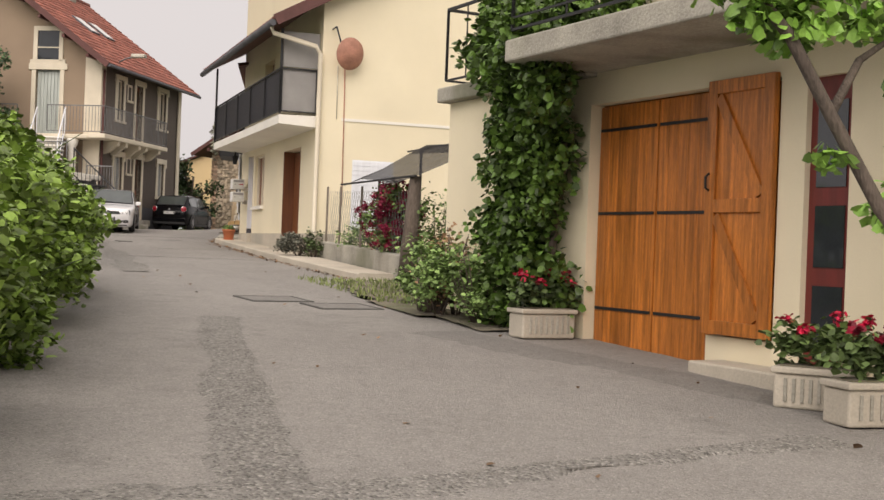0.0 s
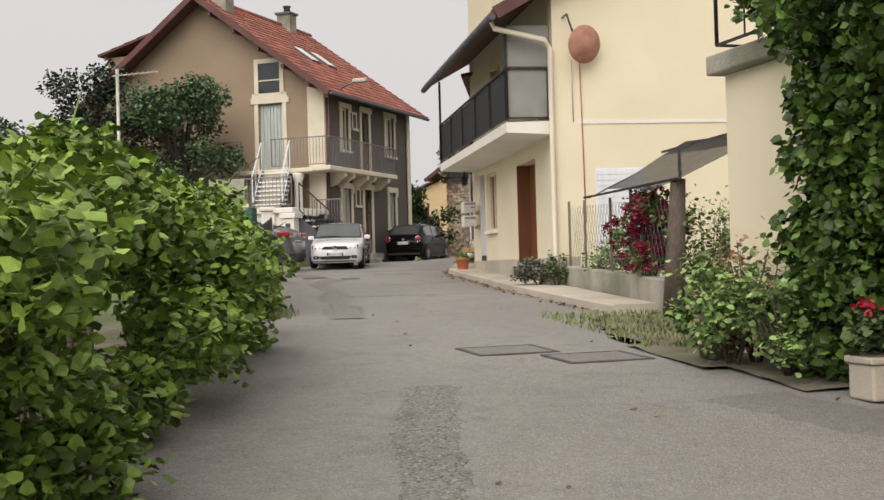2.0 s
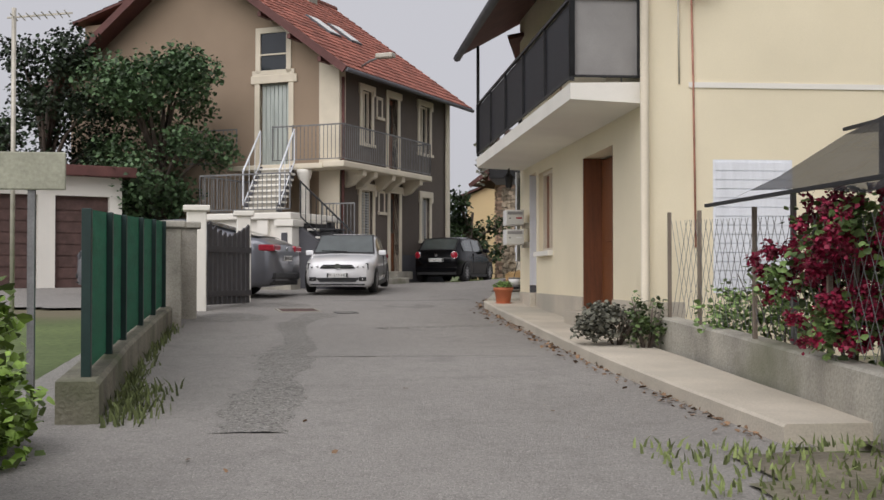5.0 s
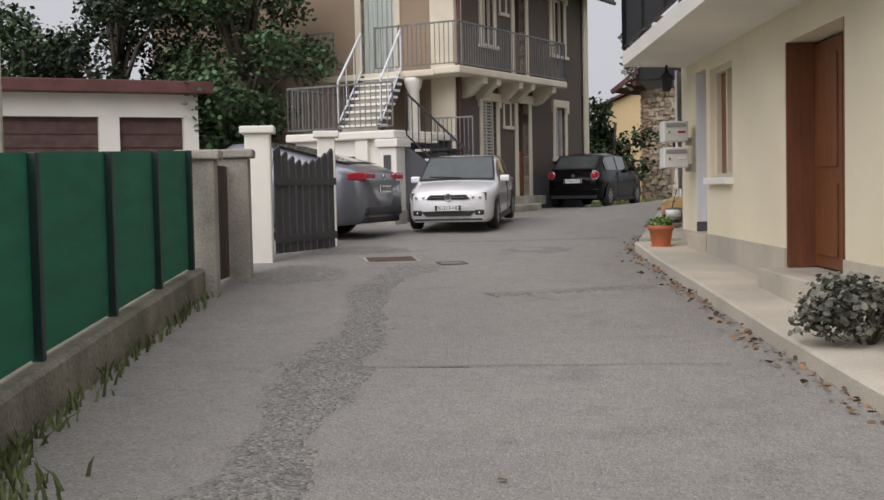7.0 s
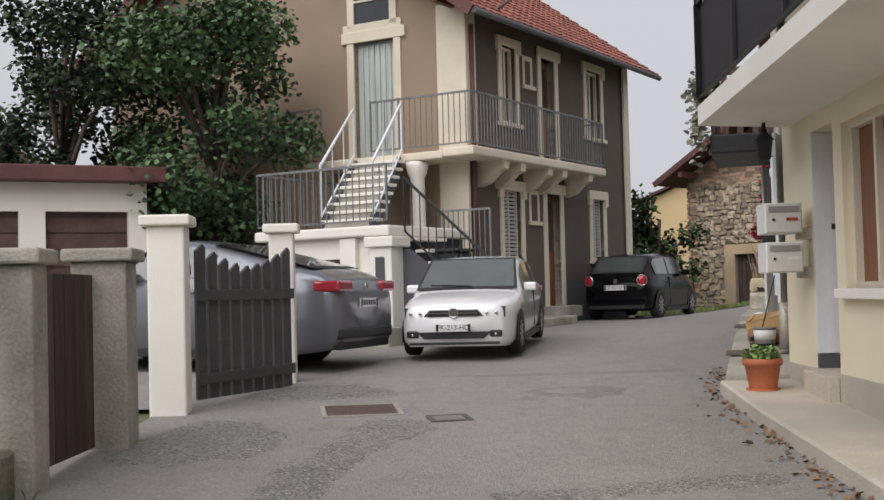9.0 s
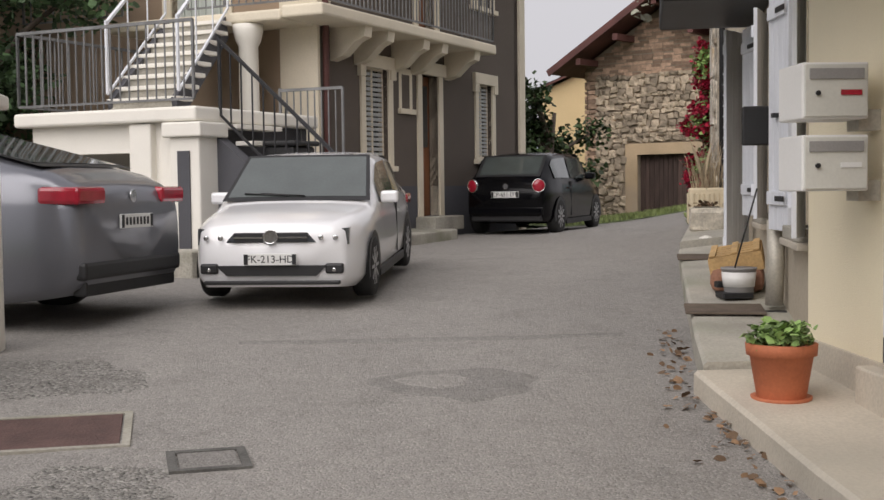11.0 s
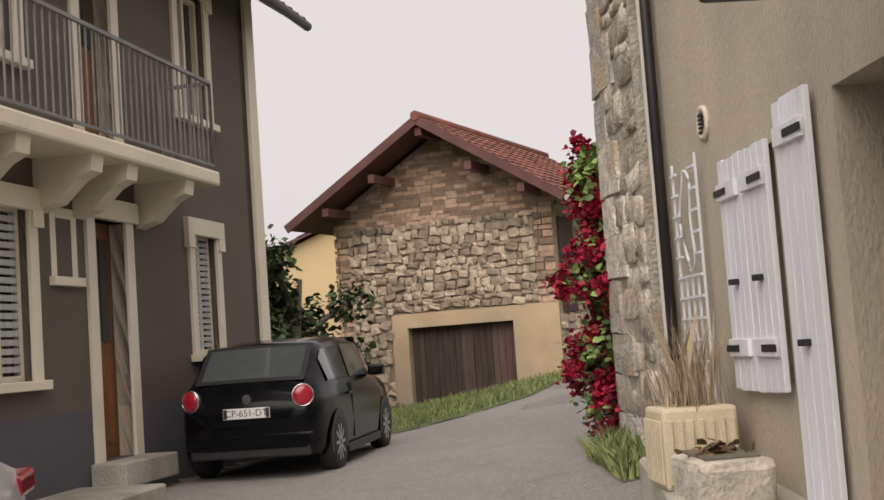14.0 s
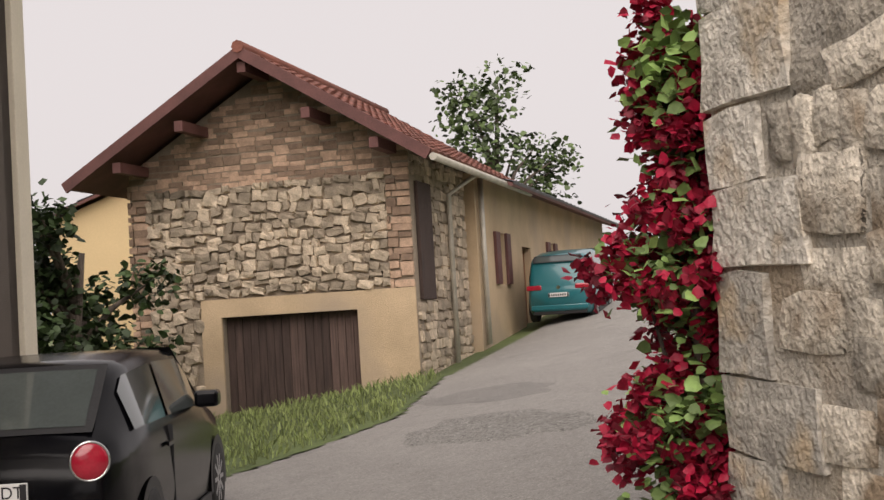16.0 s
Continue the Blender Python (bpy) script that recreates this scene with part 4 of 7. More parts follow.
part("balcony_slab", prism(B(), [(0.0, 4.20), (0.84, 4.24), (0.84, 4.42), (0.0, 4.44)], "x", 0.15, 8.75), "white_wall", W, "white balcony slab")
for x in [0.2 + 1.705 * k for k in range(5)]:
    part("balcony_screen", box(B(), x, x + 1.695, 0.79, 0.80, 4.5, 5.36), "dark_cloth", W, "black cloth screen on the balcony railing")
part("balcony_screen", box(B(), 0.19, 0.20, 0.02, 0.78, 4.5, 5.36), "grey_screen", W, "pale grey mesh at the balcony end")
part("balcony_screen", box(B(), 0.19, 0.20, 0.02, 0.78, 5.42, 6.15), "grey_screen", W, "pale grey mesh at the balcony end")
railing(W, "balcony_railing", [(0.17, 0.05, 4.45), (0.17, 0.82, 4.45), (8.72, 0.82, 4.45), (8.72, 0.05, 4.45)], 0.05, 0.93, 1.7, "iron", 0.03, "black iron balcony railing")
part("post", beam(B(), (0.17, 0.82, 4.45), (0.17, 0.82, 6.2), 0.05), "iron", W)
part("post", beam(B(), (8.72, 0.82, 4.45), (8.72, 0.82, 6.45), 0.05), "iron", W)
tiled_roof(W, [(-0.3, 1.05, 6.25), (9.5, 1.05, 6.4), (9.5, -4.6, 9.55), (-0.3, -4.6, 9.4)], 16, cols=30)
tiled_roof(W, [(9.5, -10.2, 6.6), (-0.3, -10.2, 6.5), (-0.3, -4.6, 9.4), (9.5, -4.6, 9.55)], 16, cols=30)
part("fascia", beam(B(), (-0.32, 1.07, 6.27), (-0.32, -4.6, 9.44), 0.05, 0.22), "fascia", W, "dark red bargeboard")
part("gutter", tube(B(), [(-0.3, 1.12, 6.22), (9.5, 1.12, 6.36)], 0.07), "slate", W)
part("downpipe", tube(B(), [(-0.05, 1.1, 6.2), (-0.05, 1.05, 6.05), (-0.05, 0.15, 5.85), (-0.06, 0.06, 5.7), (-0.06, 0.06, 4.6), (-0.06, 0.06, 1.7), (-0.1, 0.12, 1.55)], 0.05), "cream_trim", W, "cream painted downpipe")
part("inner_door", box(B(), 1.2, 2.1, -0.25, -0.2, 4.45, 6.3), "grey_screen", W)
part("inner_door", box(B(), 5.0, 6.2, -0.25, -0.2, 5.0, 6.3), "door_wood", W)
dish = thing("satellite_dish", pose(7.2, 24.1, 0, 0, 0, 87.77), "rusty round satellite dish on the gable wall", "satellite dish")
b = part("reflector", lathe(B(), [(0.01, 0.10), (0.18, 0.075), (0.33, 0.01), (0.335, 0.0), (0.33, -0.015), (0.18, 0.05), (0.01, 0.075)], 28), "rust", dish)
b.matrix_basis = pose(-0.32, -0.50, 5.72, 20, -100, 0)
part("bracket", tube(B(), [(0.0, -0.2, 6.25), (-0.3, -0.2, 6.25), (-0.3, -0.3, 5.95), (-0.3, -0.5, 5.75)], 0.02), "iron", dish)
cable = thing("wall_cable", pose(7.2, 24.1, 0, 0, 0, 87.77), "thin brown cables running down the gable", "cable")
part("cable", tube(B(), [(-0.012, -0.48, 5.5), (-0.012, -0.5, 4.4), (-0.012, -0.52, 2.6)], 0.012, 6), "rust", cable)
part("cable", tube(B(), [(-0.012, -0.33, 5.5), (-0.012, -0.34, 4.4)], 0.01, 6), "zinc", cable)

# letterboxes
for zz in (2.835, 3.175):
    lb = thing("letterbox", pose(7.2, 24.1, 0, 0, 0, 87.77), "white steel letterbox with a grey door, mounted on the wall corner", "letterbox", "letterboxes on the corner")
    part("body", box(B(), 7.93, 8.27, 0.11, 0.43, zz, zz + 0.265, 0.008), "box_white", lb)
    part("door", box(B(), 7.915, 7.928, 0.12, 0.42, zz + 0.01, zz + 0.255, 0.004), "box_grey", lb)
    part("flap", box(B(), 7.905, 7.914, 0.14, 0.40, zz + 0.185, zz + 0.235, 0.002), "grey_screen", lb, "letter slot flap")
    part("name_plate", box(B(), 7.908, 7.914, 0.15, 0.25, zz + 0.11, zz + 0.135), "plate" if zz < 3 else "tail_red", lb)
    part("lock", lathe(B(), [(0.012, 0), (0.012, 0.012)], 12), "iron", lb).matrix_basis = pose(7.912, 0.36, zz + 0.12, 0, -90, 0)
    part("bracket", box(B(), 8.05, 8.2, 0.0, 0.11, zz - 0.05, zz + 0.05), "zinc", lb)

# ---- shuttered house with weathered render ----
H = thing("shuttered_house", pose(8.0, 34.6, 0, 0, 0, 75.5), "old house in weathered grey-ochre render with white plank shutters", "house")
HO = [(-1.1, -0.42, 2.6, 4.15), (1.22, 1.75, 2.64, 4.15), (2.95, 3.76, 2.05, 4.2), (4.53, 5.24, 2.92, 4.1)]
part("wall", wall(B(), -1.75, 6.7, 1.2, 5.4, -0.5, 0.0, HO), "grey_render", H)
part("wall", wall(B(), -1.75, 6.7, 5.4, 6.6, -0.5, 0.0), "ochre_render", H)
part("wall", box(B(), -1.75, -1.35, -9, -0.5, 1.0, 6.6), "grey_render", H)
part("corner_board", box(B(), 6.60, 6.76, 0.0, 0.06, 2.2, 6.6, 0.01), "white_wall", H, "white corner strip")
part("downpipe", tube(B(), [(6.52, 0.06, 6.5), (6.52, 0.06, 5), (6.52, 0.06, 2.5)], 0.035), "iron", H, "dark rain pipe")
tiled_roof(H, [(-2.0, 0.25, 6.55), (9.0, 0.25, 6.55), (9.0, -4.5, 7.6), (-2.0, -4.5, 7.6)], 12, cols=30)
part("downpipe", tube(B(), [(0.12, 0.08, 6.5), (0.12, 0.08, 4), (0.12, 0.08, 2.6)], 0.05), "zinc", H, "grey zinc downpipe")
part("downpipe", tube(B(), [(0.12, 0.08, 2.62), (0.12, 0.08, 2.3), (0.12, 0.09, 2.02)], 0.062), "zinc", H, "wide cast pipe foot")
part("pipe_foot", box(B(), 0.0, 0.26, 0.01, 0.22, 1.9, 1.99, 0.01), "iron", H)
for x0, x1, z0, z1 in HO[:2]:
    w = window(H, x0, x1, z0, z1, 0.0, 1, trim="old_concrete", surround=0.0, fill="curtain")
dr = part("door", box(B(), 2.95, 3.76, -0.3, -0.25, 2.05, 4.2), "grey_wood", H, "weathered brown plank door")
for k in range(6):
    part("board", box(B(), 2.97 + k * 0.132, 3.09 + k * 0.132, -0.25, -0.235, 2.08, 4.15, 0.004), "grey_wood", dr)
part("handle", tube(B(), [(3.1, -0.2, 3.0), (3.1, -0.16, 3.02), (3.1, -0.16, 3.2), (3.1, -0.2, 3.22)], 0.01, 6), "iron", dr)


def shutter(x, z0, z1, w, angle, side, closed=False):
    """A white plank shutter hinged at x, opened by an angle from the wall."""
    s = part("shutter", B(), "white_paint", H, "white painted plank shutter with iron straps")
    s.matrix_basis = pose(x, 0.03, 0, 0, 0, angle)
    n = 4
    for k in range(n):
        a = k * w / n
        a, b = sorted((side * (a + 0.003), side * (a + w / n - 0.003)))
        part("board", box(B(), a, b, 0.0, 0.03, z0 + random.uniform(0, 0.012), z1 - random.uniform(0, 0.012), 0.004), "white_paint", s)
    for zz in (z0 + 0.18, z1 - 0.22):
        a, b = sorted((side * 0.02, side * (w - 0.04)))
        part("ledge", box(B(), a, b, 0.031, 0.055, zz, zz + 0.09, 0.004), "white_paint", s)
        part("strap", box(B(), min(0, side * 0.2), max(0, side * 0.2), 0.056, 0.062, zz + 0.025, zz + 0.06), "iron", s)
    part("catch", box(B(), side * w * 0.5 - 0.03, side * w * 0.5 + 0.03, 0.031, 0.07, (z0 + z1) / 2 - 0.06, (z0 + z1) / 2 - 0.03), "iron", s)
    return s


shutter(-1.1, 2.55, 4.2, 0.42, -14, -1)
shutter(-0.42, 2.55, 4.2, 0.46, 10, 1)
shutter(1.22, 2.6, 4.2, 0.42, -16, -1)
shutter(1.75, 2.6, 4.2, 0.45, 12, 1)
shutter(2.95, 2.13, 4.25, 0.5, -28, -1)
shutter(3.93, 2.13, 4.25, 0.38, 2, 1)
shutter(4.5, 2.9, 4.12, 0.38, 0, 1)
shutter(5.27, 2.9, 4.12, 0.38, 0, -1)
for x0, x1, z0, z1 in HO[:2]:
    part("sill", box(B(), x0 - 0.12, x1 + 0.12, 0.0, 0.10, z0 - 0.13, z0 - 0.082, 0.01), "concrete", H)
bx = thing("black_box", pose(8.0, 34.6, 0, 0, 0, 75.5), "square black box fixed on the wall by a bracket", "wall box")
part("box", box(B(), 0.36, 0.46, 0.03, 0.29, 3.15, 3.43, 0.012), "black_plastic", bx)
part("bracket", box(B(), 0.39, 0.43, 0.0, 0.03, 3.28, 3.34), "iron", bx)
part("bell", box(B(), 0.5, 0.56, 0.0, 0.05, 2.95, 3.08, 0.01), "black_plastic", bx)
tr = thing("garden_trellis", pose(8.0, 34.6, 0, 0, 0, 75.5), "white curved lattice trellis fixed to the wall", "trellis")
for k in range(5):
    x = 5.72 + k * 0.13
    part("upright", beam(B(), (x, 0.05, 2.75), (x, 0.05, 3.55 if k in (1, 2, 3) else 4.25), 0.014), "white_paint", tr)
for k in range(12):
    z = 2.8 + k * 0.125
    if z < 3.6:
        part("crosspiece", beam(B(), (5.72, 0.062, z), (6.24, 0.062, z), 0.014), "white_paint", tr)
    else:
        part("crosspiece", beam(B(), (5.72, 0.062, z), (5.85, 0.062, z), 0.014), "white_paint", tr)
        part("crosspiece", beam(B(), (6.11, 0.062, z), (6.24, 0.062, z), 0.014), "white_paint", tr)
bm = tube(B(), [(5.98 + (0.12 + 0.05 * math.cos(3 * a)) * math.cos(a), 0.05, 3.88 + 0.30 * math.sin(a)) for a in np.linspace(0, 2 * math.pi, 30)], 0.009, 6)
part("scroll", bm, "white_paint", tr)
vt = thing("wall_vent", pose(8.0, 34.6, 0, 0, 0, 75.5), "oval slotted vent in the wall", "vent")
b = part("ring", lathe(B(), [(0.10, 0.0), (0.10, 0.02), (0.075, 0.025), (0.07, 0.01)], 20), "cream_trim", vt)
b.matrix_basis = pose(5.62, 0.0, 4.40, -90, 0, 0)
for k in range(5):
    part("slat", box(B(), 5.57, 5.67, 0.012, 0.026, 4.345 + k * 0.024, 4.357 + k * 0.024), "iron", vt)
# dark wooden balcony high on the house, with trailing plants
bc = part("balcony", box(B(), 0.9, 2.7, 0.01, 0.85, 4.28, 4.5, 0.02), "iron", H, "dark wooden balcony")
for k in range(10):
    part("baluster", box(B(), 0.92 + k * 0.19, 0.98 + k * 0.19, 0.78, 0.83, 4.5, 5.2), "old_wood", bc)
for k in range(4):
    part("baluster", box(B(), 0.92, 0.97, 0.12 + k * 0.17, 0.19 + k * 0.17, 4.5, 5.2), "old_wood", bc)
part("rail", box(B(), 0.9, 2.7, 0.76, 0.86, 5.2, 5.28), "old_wood", bc)
part("rail", box(B(), 0.89, 0.98, 0.01, 0.76, 5.2, 5.28), "old_wood", bc)
ln = thing("hanging_lantern", pose(7.2, 24.1, 0, 0, 0, 87.77), "black iron lantern hanging under the balcony", "lantern")
part("cage", lathe(B(), [(0.04, 3.86), (0.06, 3.88), (0.08, 4.04), (0.10, 4.05), (0.03, 4.12), (0.015, 4.21)], 6, (8.45, 0.3, 0)), "iron", ln)

# ---- dressed stone corner beyond the strip ----
Q = thing("stone_corner", pose(8.0, 34.6, 0, 0, 0, 75.5), "tall rough corner wall of grey and ochre dressed stones", "stone wall")
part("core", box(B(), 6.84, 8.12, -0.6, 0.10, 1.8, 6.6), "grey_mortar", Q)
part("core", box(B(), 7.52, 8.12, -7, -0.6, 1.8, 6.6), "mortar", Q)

# ---- stone barn ----
S = thing("stone_barn", pose(15.1, 55.4, 0, 0, 0, 136.6), "field-stone barn with red tiled gable roof and plank garage door", "barn")
SW, SZ = 4.8, 6.1
part("wall", wall(B(), 0, SW, 1.2, SZ, -0.5, 0.0, [(0.95, 3.25, 1.2, 3.66)]), "mortar", S)
part("gable", prism(B(), [(0.0, SZ), (SW, SZ), (SW / 2 - 0.1, 7.55)], "y", -0.5, 0.0), "mortar", S)
part("wall", box(B(), 0.0, 0.5, -3.3, -0.5, 1.2, SZ), "mortar", S)
part("wall", box(B(), SW - 0.5, SW, -3.3, -0.5, 1.2, SZ), "mortar", S)
part("render_band", wall(B(), 0.0, 3.6, 2.0, 3.95, 0.0, 0.05, [(0.95, 3.25, 2.0, 3.66)]), "ochre_render", S, "ochre rendered band round the garage door")
gd = part("garage_door", box(B(), 0.95, 3.25, -0.2, -0.16, 1.8, 3.66), "old_wood", S, "weathered dark plank double garage door")
for k in range(17):
    part("plank", box(B(), 0.96 + k * 0.1345, 1.085 + k * 0.1345, -0.16, -0.13 + random.uniform(0, 0.012), 1.75 + random.uniform(0, 0.08), 3.64, 0.003), "old_wood", gd)
rz, oz = 7.75, 0.42
tiled_roof(S, [(-0.6, -6.2, SZ - 0.28), (-0.6, 0.95, SZ - 0.28), (SW / 2 - 0.1, 0.95, rz - 0.1), (SW / 2 - 0.1, -6.2, rz - 0.1)], 12, cols=20)
tiled_roof(S, [(SW + 0.6, 0.95, SZ - 0.28), (SW + 0.6, -6.2, SZ - 0.28), (SW / 2 - 0.1, -6.2, rz - 0.1), (SW / 2 - 0.1, 0.95, rz - 0.1)], 12, cols=20)
part("ridge", tube(B(), [(SW / 2 - 0.1, 1.0, rz), (SW / 2 - 0.1, -6.2, rz)], 0.1), "roof_tile", S)
bm = B()
beam(bm, (-0.6, 0.96, SZ - 0.26), (SW / 2 - 0.1, 0.96, rz - 0.08), 0.05, 0.17)
beam(bm, (SW + 0.6, 0.96, SZ - 0.26), (SW / 2 - 0.1, 0.96, rz - 0.08), 0.05, 0.17)
part("bargeboard", bm, "fascia", S, "weathered red bargeboard")
for xx, zz in ((0.25, SZ - 0.0), (1.3, SZ + 0.55), (2.3, rz - 0.3), (3.4, SZ + 0.55), (4.5, SZ - 0.0)):
    part("purlin", beam(B(), (xx, -0.3, zz), (xx, 0.9, zz), 0.14, 0.16), "fascia", S)
part("gutter", tube(B(), [(-0.66, 0.95, SZ - 0.3), (-0.66, -6.2, SZ - 0.3)], 0.06), "zinc", S)
part("downpipe", tube(B(), [(-0.6, -1.9, SZ - 0.3), (-0.1, -1.9, SZ - 0.6), (-0.1, -1.9, 2.6)], 0.045), "zinc", S)
part("shutter", box(B(), -0.06, 0.0, -0.95, -0.2, 3.75, 5.6, 0.01), "old_wood", S, "dark plank hatch")
# houses further up the side road
R = thing("row_house", pose(15.1, 55.4, 0, 0, 0, 136.6), "low ochre rendered row house with small shuttered windows", "house", "row up the side road")
part("wall", wall(B(), -20, -3.32, 1.2, 6.0, -0.2, 0.2, [(-5.6, -5.0, 4.0, 5.0), (-8.2, -7.3, 2.9, 4.8), (-11, -10.4, 4.0, 5.0)], "y"), "ochre_render", R)
part("wall", box(B(), 0.21, 4.6, -3.7, -3.4, 1.2, 6.0), "ochre_render", R)
for y0, y1, z0, z1 in ((-5.6, -5.0, 4.0, 5.0), (-11, -10.4, 4.0, 5.0)):
    w = part("window", box(B(), -0.05, 0.0, y0, y1, z0, z1), "window_glass", R)
    part("shutter", box(B(), -0.26, -0.205, y1, y1 + 0.35, z0, z1), "fascia", w)
    part("shutter", box(B(), -0.26, -0.205, y0 - 0.35, y0, z0, z1), "fascia", w)
part("door", box(B(), -0.05, 0.0, -8.2, -7.3, 2.9, 4.8), "door_wood", R)
tiled_roof(R, [(-0.8, -20.5, 5.75), (-0.8, -3.85, 5.75), (2.5, -3.85, 6.9), (2.5, -20.5, 6.9)], 8, "slate", cols=30)
tiled_roof(R, [(5.8, -3.85, 5.75), (5.8, -20.5, 5.75), (2.5, -20.5, 6.9), (2.5, -3.85, 6.9)], 8, "slate", cols=30)
ch = part("chimney", box(B(), 3.75, 4.12, -8.0, -7.6, 5.9, 7.95, 0.01), "slate", R, "small dark chimney with a slotted cap")
for zz in (8.06, 8.17, 8.28):
    part("cap", box(B(), 3.7, 4.17, -8.05, -7.55, zz, zz + 0.05), "slate", ch)
part("flue", box(B(), 3.8, 4.07, -7.95, -7.65, 7.951, 8.29), "iron", ch)
part("downpipe", tube(B(), [(-0.28, -3.5, 5.9), (-0.28, -3.5, 2.9)], 0.05), "zinc", R)
F = thing("far_house", pose(15.0, 64.6, 0, 0, 0, 168), "yellow rendered house behind the barn", "house")
part("wall", box(B(), -1.5, 3.6, -8, 0, 1.5, 5.9), "far_cream", F)
part("gable", prism(B(), [(-1.5, 5.9), (3.6, 5.9), (-1.5, 8.1)], "y", -8.0, 0.0), "far_cream", F)
tiled_roof(F, [(4.05, 0.25, 5.78), (4.05, -8.2, 5.78), (-1.5, -8.2, 8.17), (-1.5, 0.25, 8.17)], 10, "slate", cols=24)

# ---- near house with the garage ----
N = thing("garage_house", pose(6.09, 14.1, 0, 0, 0, 96.3), "cream rendered house with a varnished plank garage door", "house")
part("wall", wall(B(), -12, 0, 0.3, 3.63, -0.4, 0.0, [(-5.9, -3.12, 0.3, 3.34), (-6.68, -6.2, 0.8, 3.3)]), "cream", N)
part("wall", wall(B(), -12, -3.2, 3.63, 7.0, -0.4, 0.0), "cream", N)
part("wall", box(B(), -0.4, 0.0, -8, -0.4, 0.3, 3.63), "cream", N)
part("wall", box(B(), -3.6, -3.2, -8, -0.4, 3.63, 7.0), "cream", N)
part("terrace_cap", box(B(), -3.19, 0.12, -8, 0.14, 3.635, 3.82, 0.02), "old_concrete", N, "weathered concrete terrace edge")
railing(N, "terrace_railing", [(-3.0, 0.05, 3.82), (0.05, 0.05, 3.82), (0.05, -4, 3.82)], 0.1, 1.0, 0.45, "iron", label="black iron terrace railing")
part("balcony_slab", box(B(), -11.5, -3.19, 0.0, 1.12, 3.66, 3.88, 0.02), "old_concrete", N, "weathered white balcony slab")
railing(N, "balcony_railing", [(-3.25, 0.1, 3.88), (-3.25, 1.07, 3.88), (-9, 1.07, 3.88)], 0.1, 1.0, 0.9, "iron", label="black iron balcony railing")
for zz in (4.1, 4.3, 4.5, 4.7):
    part("balcony_rail", beam(B(), (-3.25, 1.07, zz), (-9, 1.07, zz), 0.02), "iron", N)
# garage door: two board leaves and a framed third one
gd = part("garage_door", box(B(), -5.9, -3.12, -0.2, -0.17, 0.75, 3.34), "varnish", N, "orange varnished plank garage door in three leaves")
for x0, x1, n, z0 in ((-4.10, -3.14, 6, 0.84), (-5.02, -4.12, 6, 0.80)):
    lf = part("leaf", box(B(), x0, x1, -0.165, -0.15, z0, 3.32), "varnish", gd)
    w = (x1 - x0) / n
    for k in range(n):
        part("board", box(B(), x0 + k * w + 0.002, x0 + (k + 1) * w - 0.002, -0.15, -0.12, z0, 3.32, 0.004), "varnish", lf)
    for zz in (1.22, 2.2, 3.06):
        part("strap_hinge", box(B(), x0 + 0.02, x1 - 0.02, -0.119, -0.108, zz, zz + 0.03), "iron", lf, "black iron strap hinge")
lf = part("leaf", box(B(), -5.88, -5.04, 0.0, 0.03, 1.12, 3.38), "varnish", gd, "framed and braced door leaf standing proud")
for a, b, c, d in ((-5.88, -5.76, 1.12, 3.38), (-5.16, -5.04, 1.12, 3.38), (-5.76, -5.16, 1.12, 1.24), (-5.76, -5.16, 2.2, 2.32), (-5.76, -5.16, 3.26, 3.38)):
    part("rail", box(B(), a, b, 0.031, 0.06, c, d, 0.004), "varnish", lf)
for c, d in ((1.24, 2.2), (2.32, 3.26)):
    part("brace", beam(B(), (-5.74, 0.044, c + 0.03), (-5.18, 0.044, d - 0.03), 0.026, 0.1), "varnish", lf)
part("latch", tube(B(), [(-5.09, 0.06, 2.4), (-5.09, 0.1, 2.42), (-5.09, 0.1, 2.52), (-5.09, 0.06, 2.55)], 0.012, 6), "iron", lf)
part("wall", box(B(), -5.9, -5.03, -0.15, -0.02, 0.3, 1.10), "cream", N)
part("door_step", box(B(), -7.2, -5.3, 0.0, 0.4, 0.4, 0.90, 0.02), "concrete", N)
dr = part("door", box(B(), -6.68, -6.2, -0.12, -0.06, 0.9, 3.3), "red_wood", N, "dark red framed glazed door")
for c, d in ((1.1, 1.6), (1.75, 2.25), (2.4, 3.1)):
    part("pane", box(B(), -6.60, -6.28, -0.059, -0.05, c, d), "window_glass", dr)

# ---- cars ----


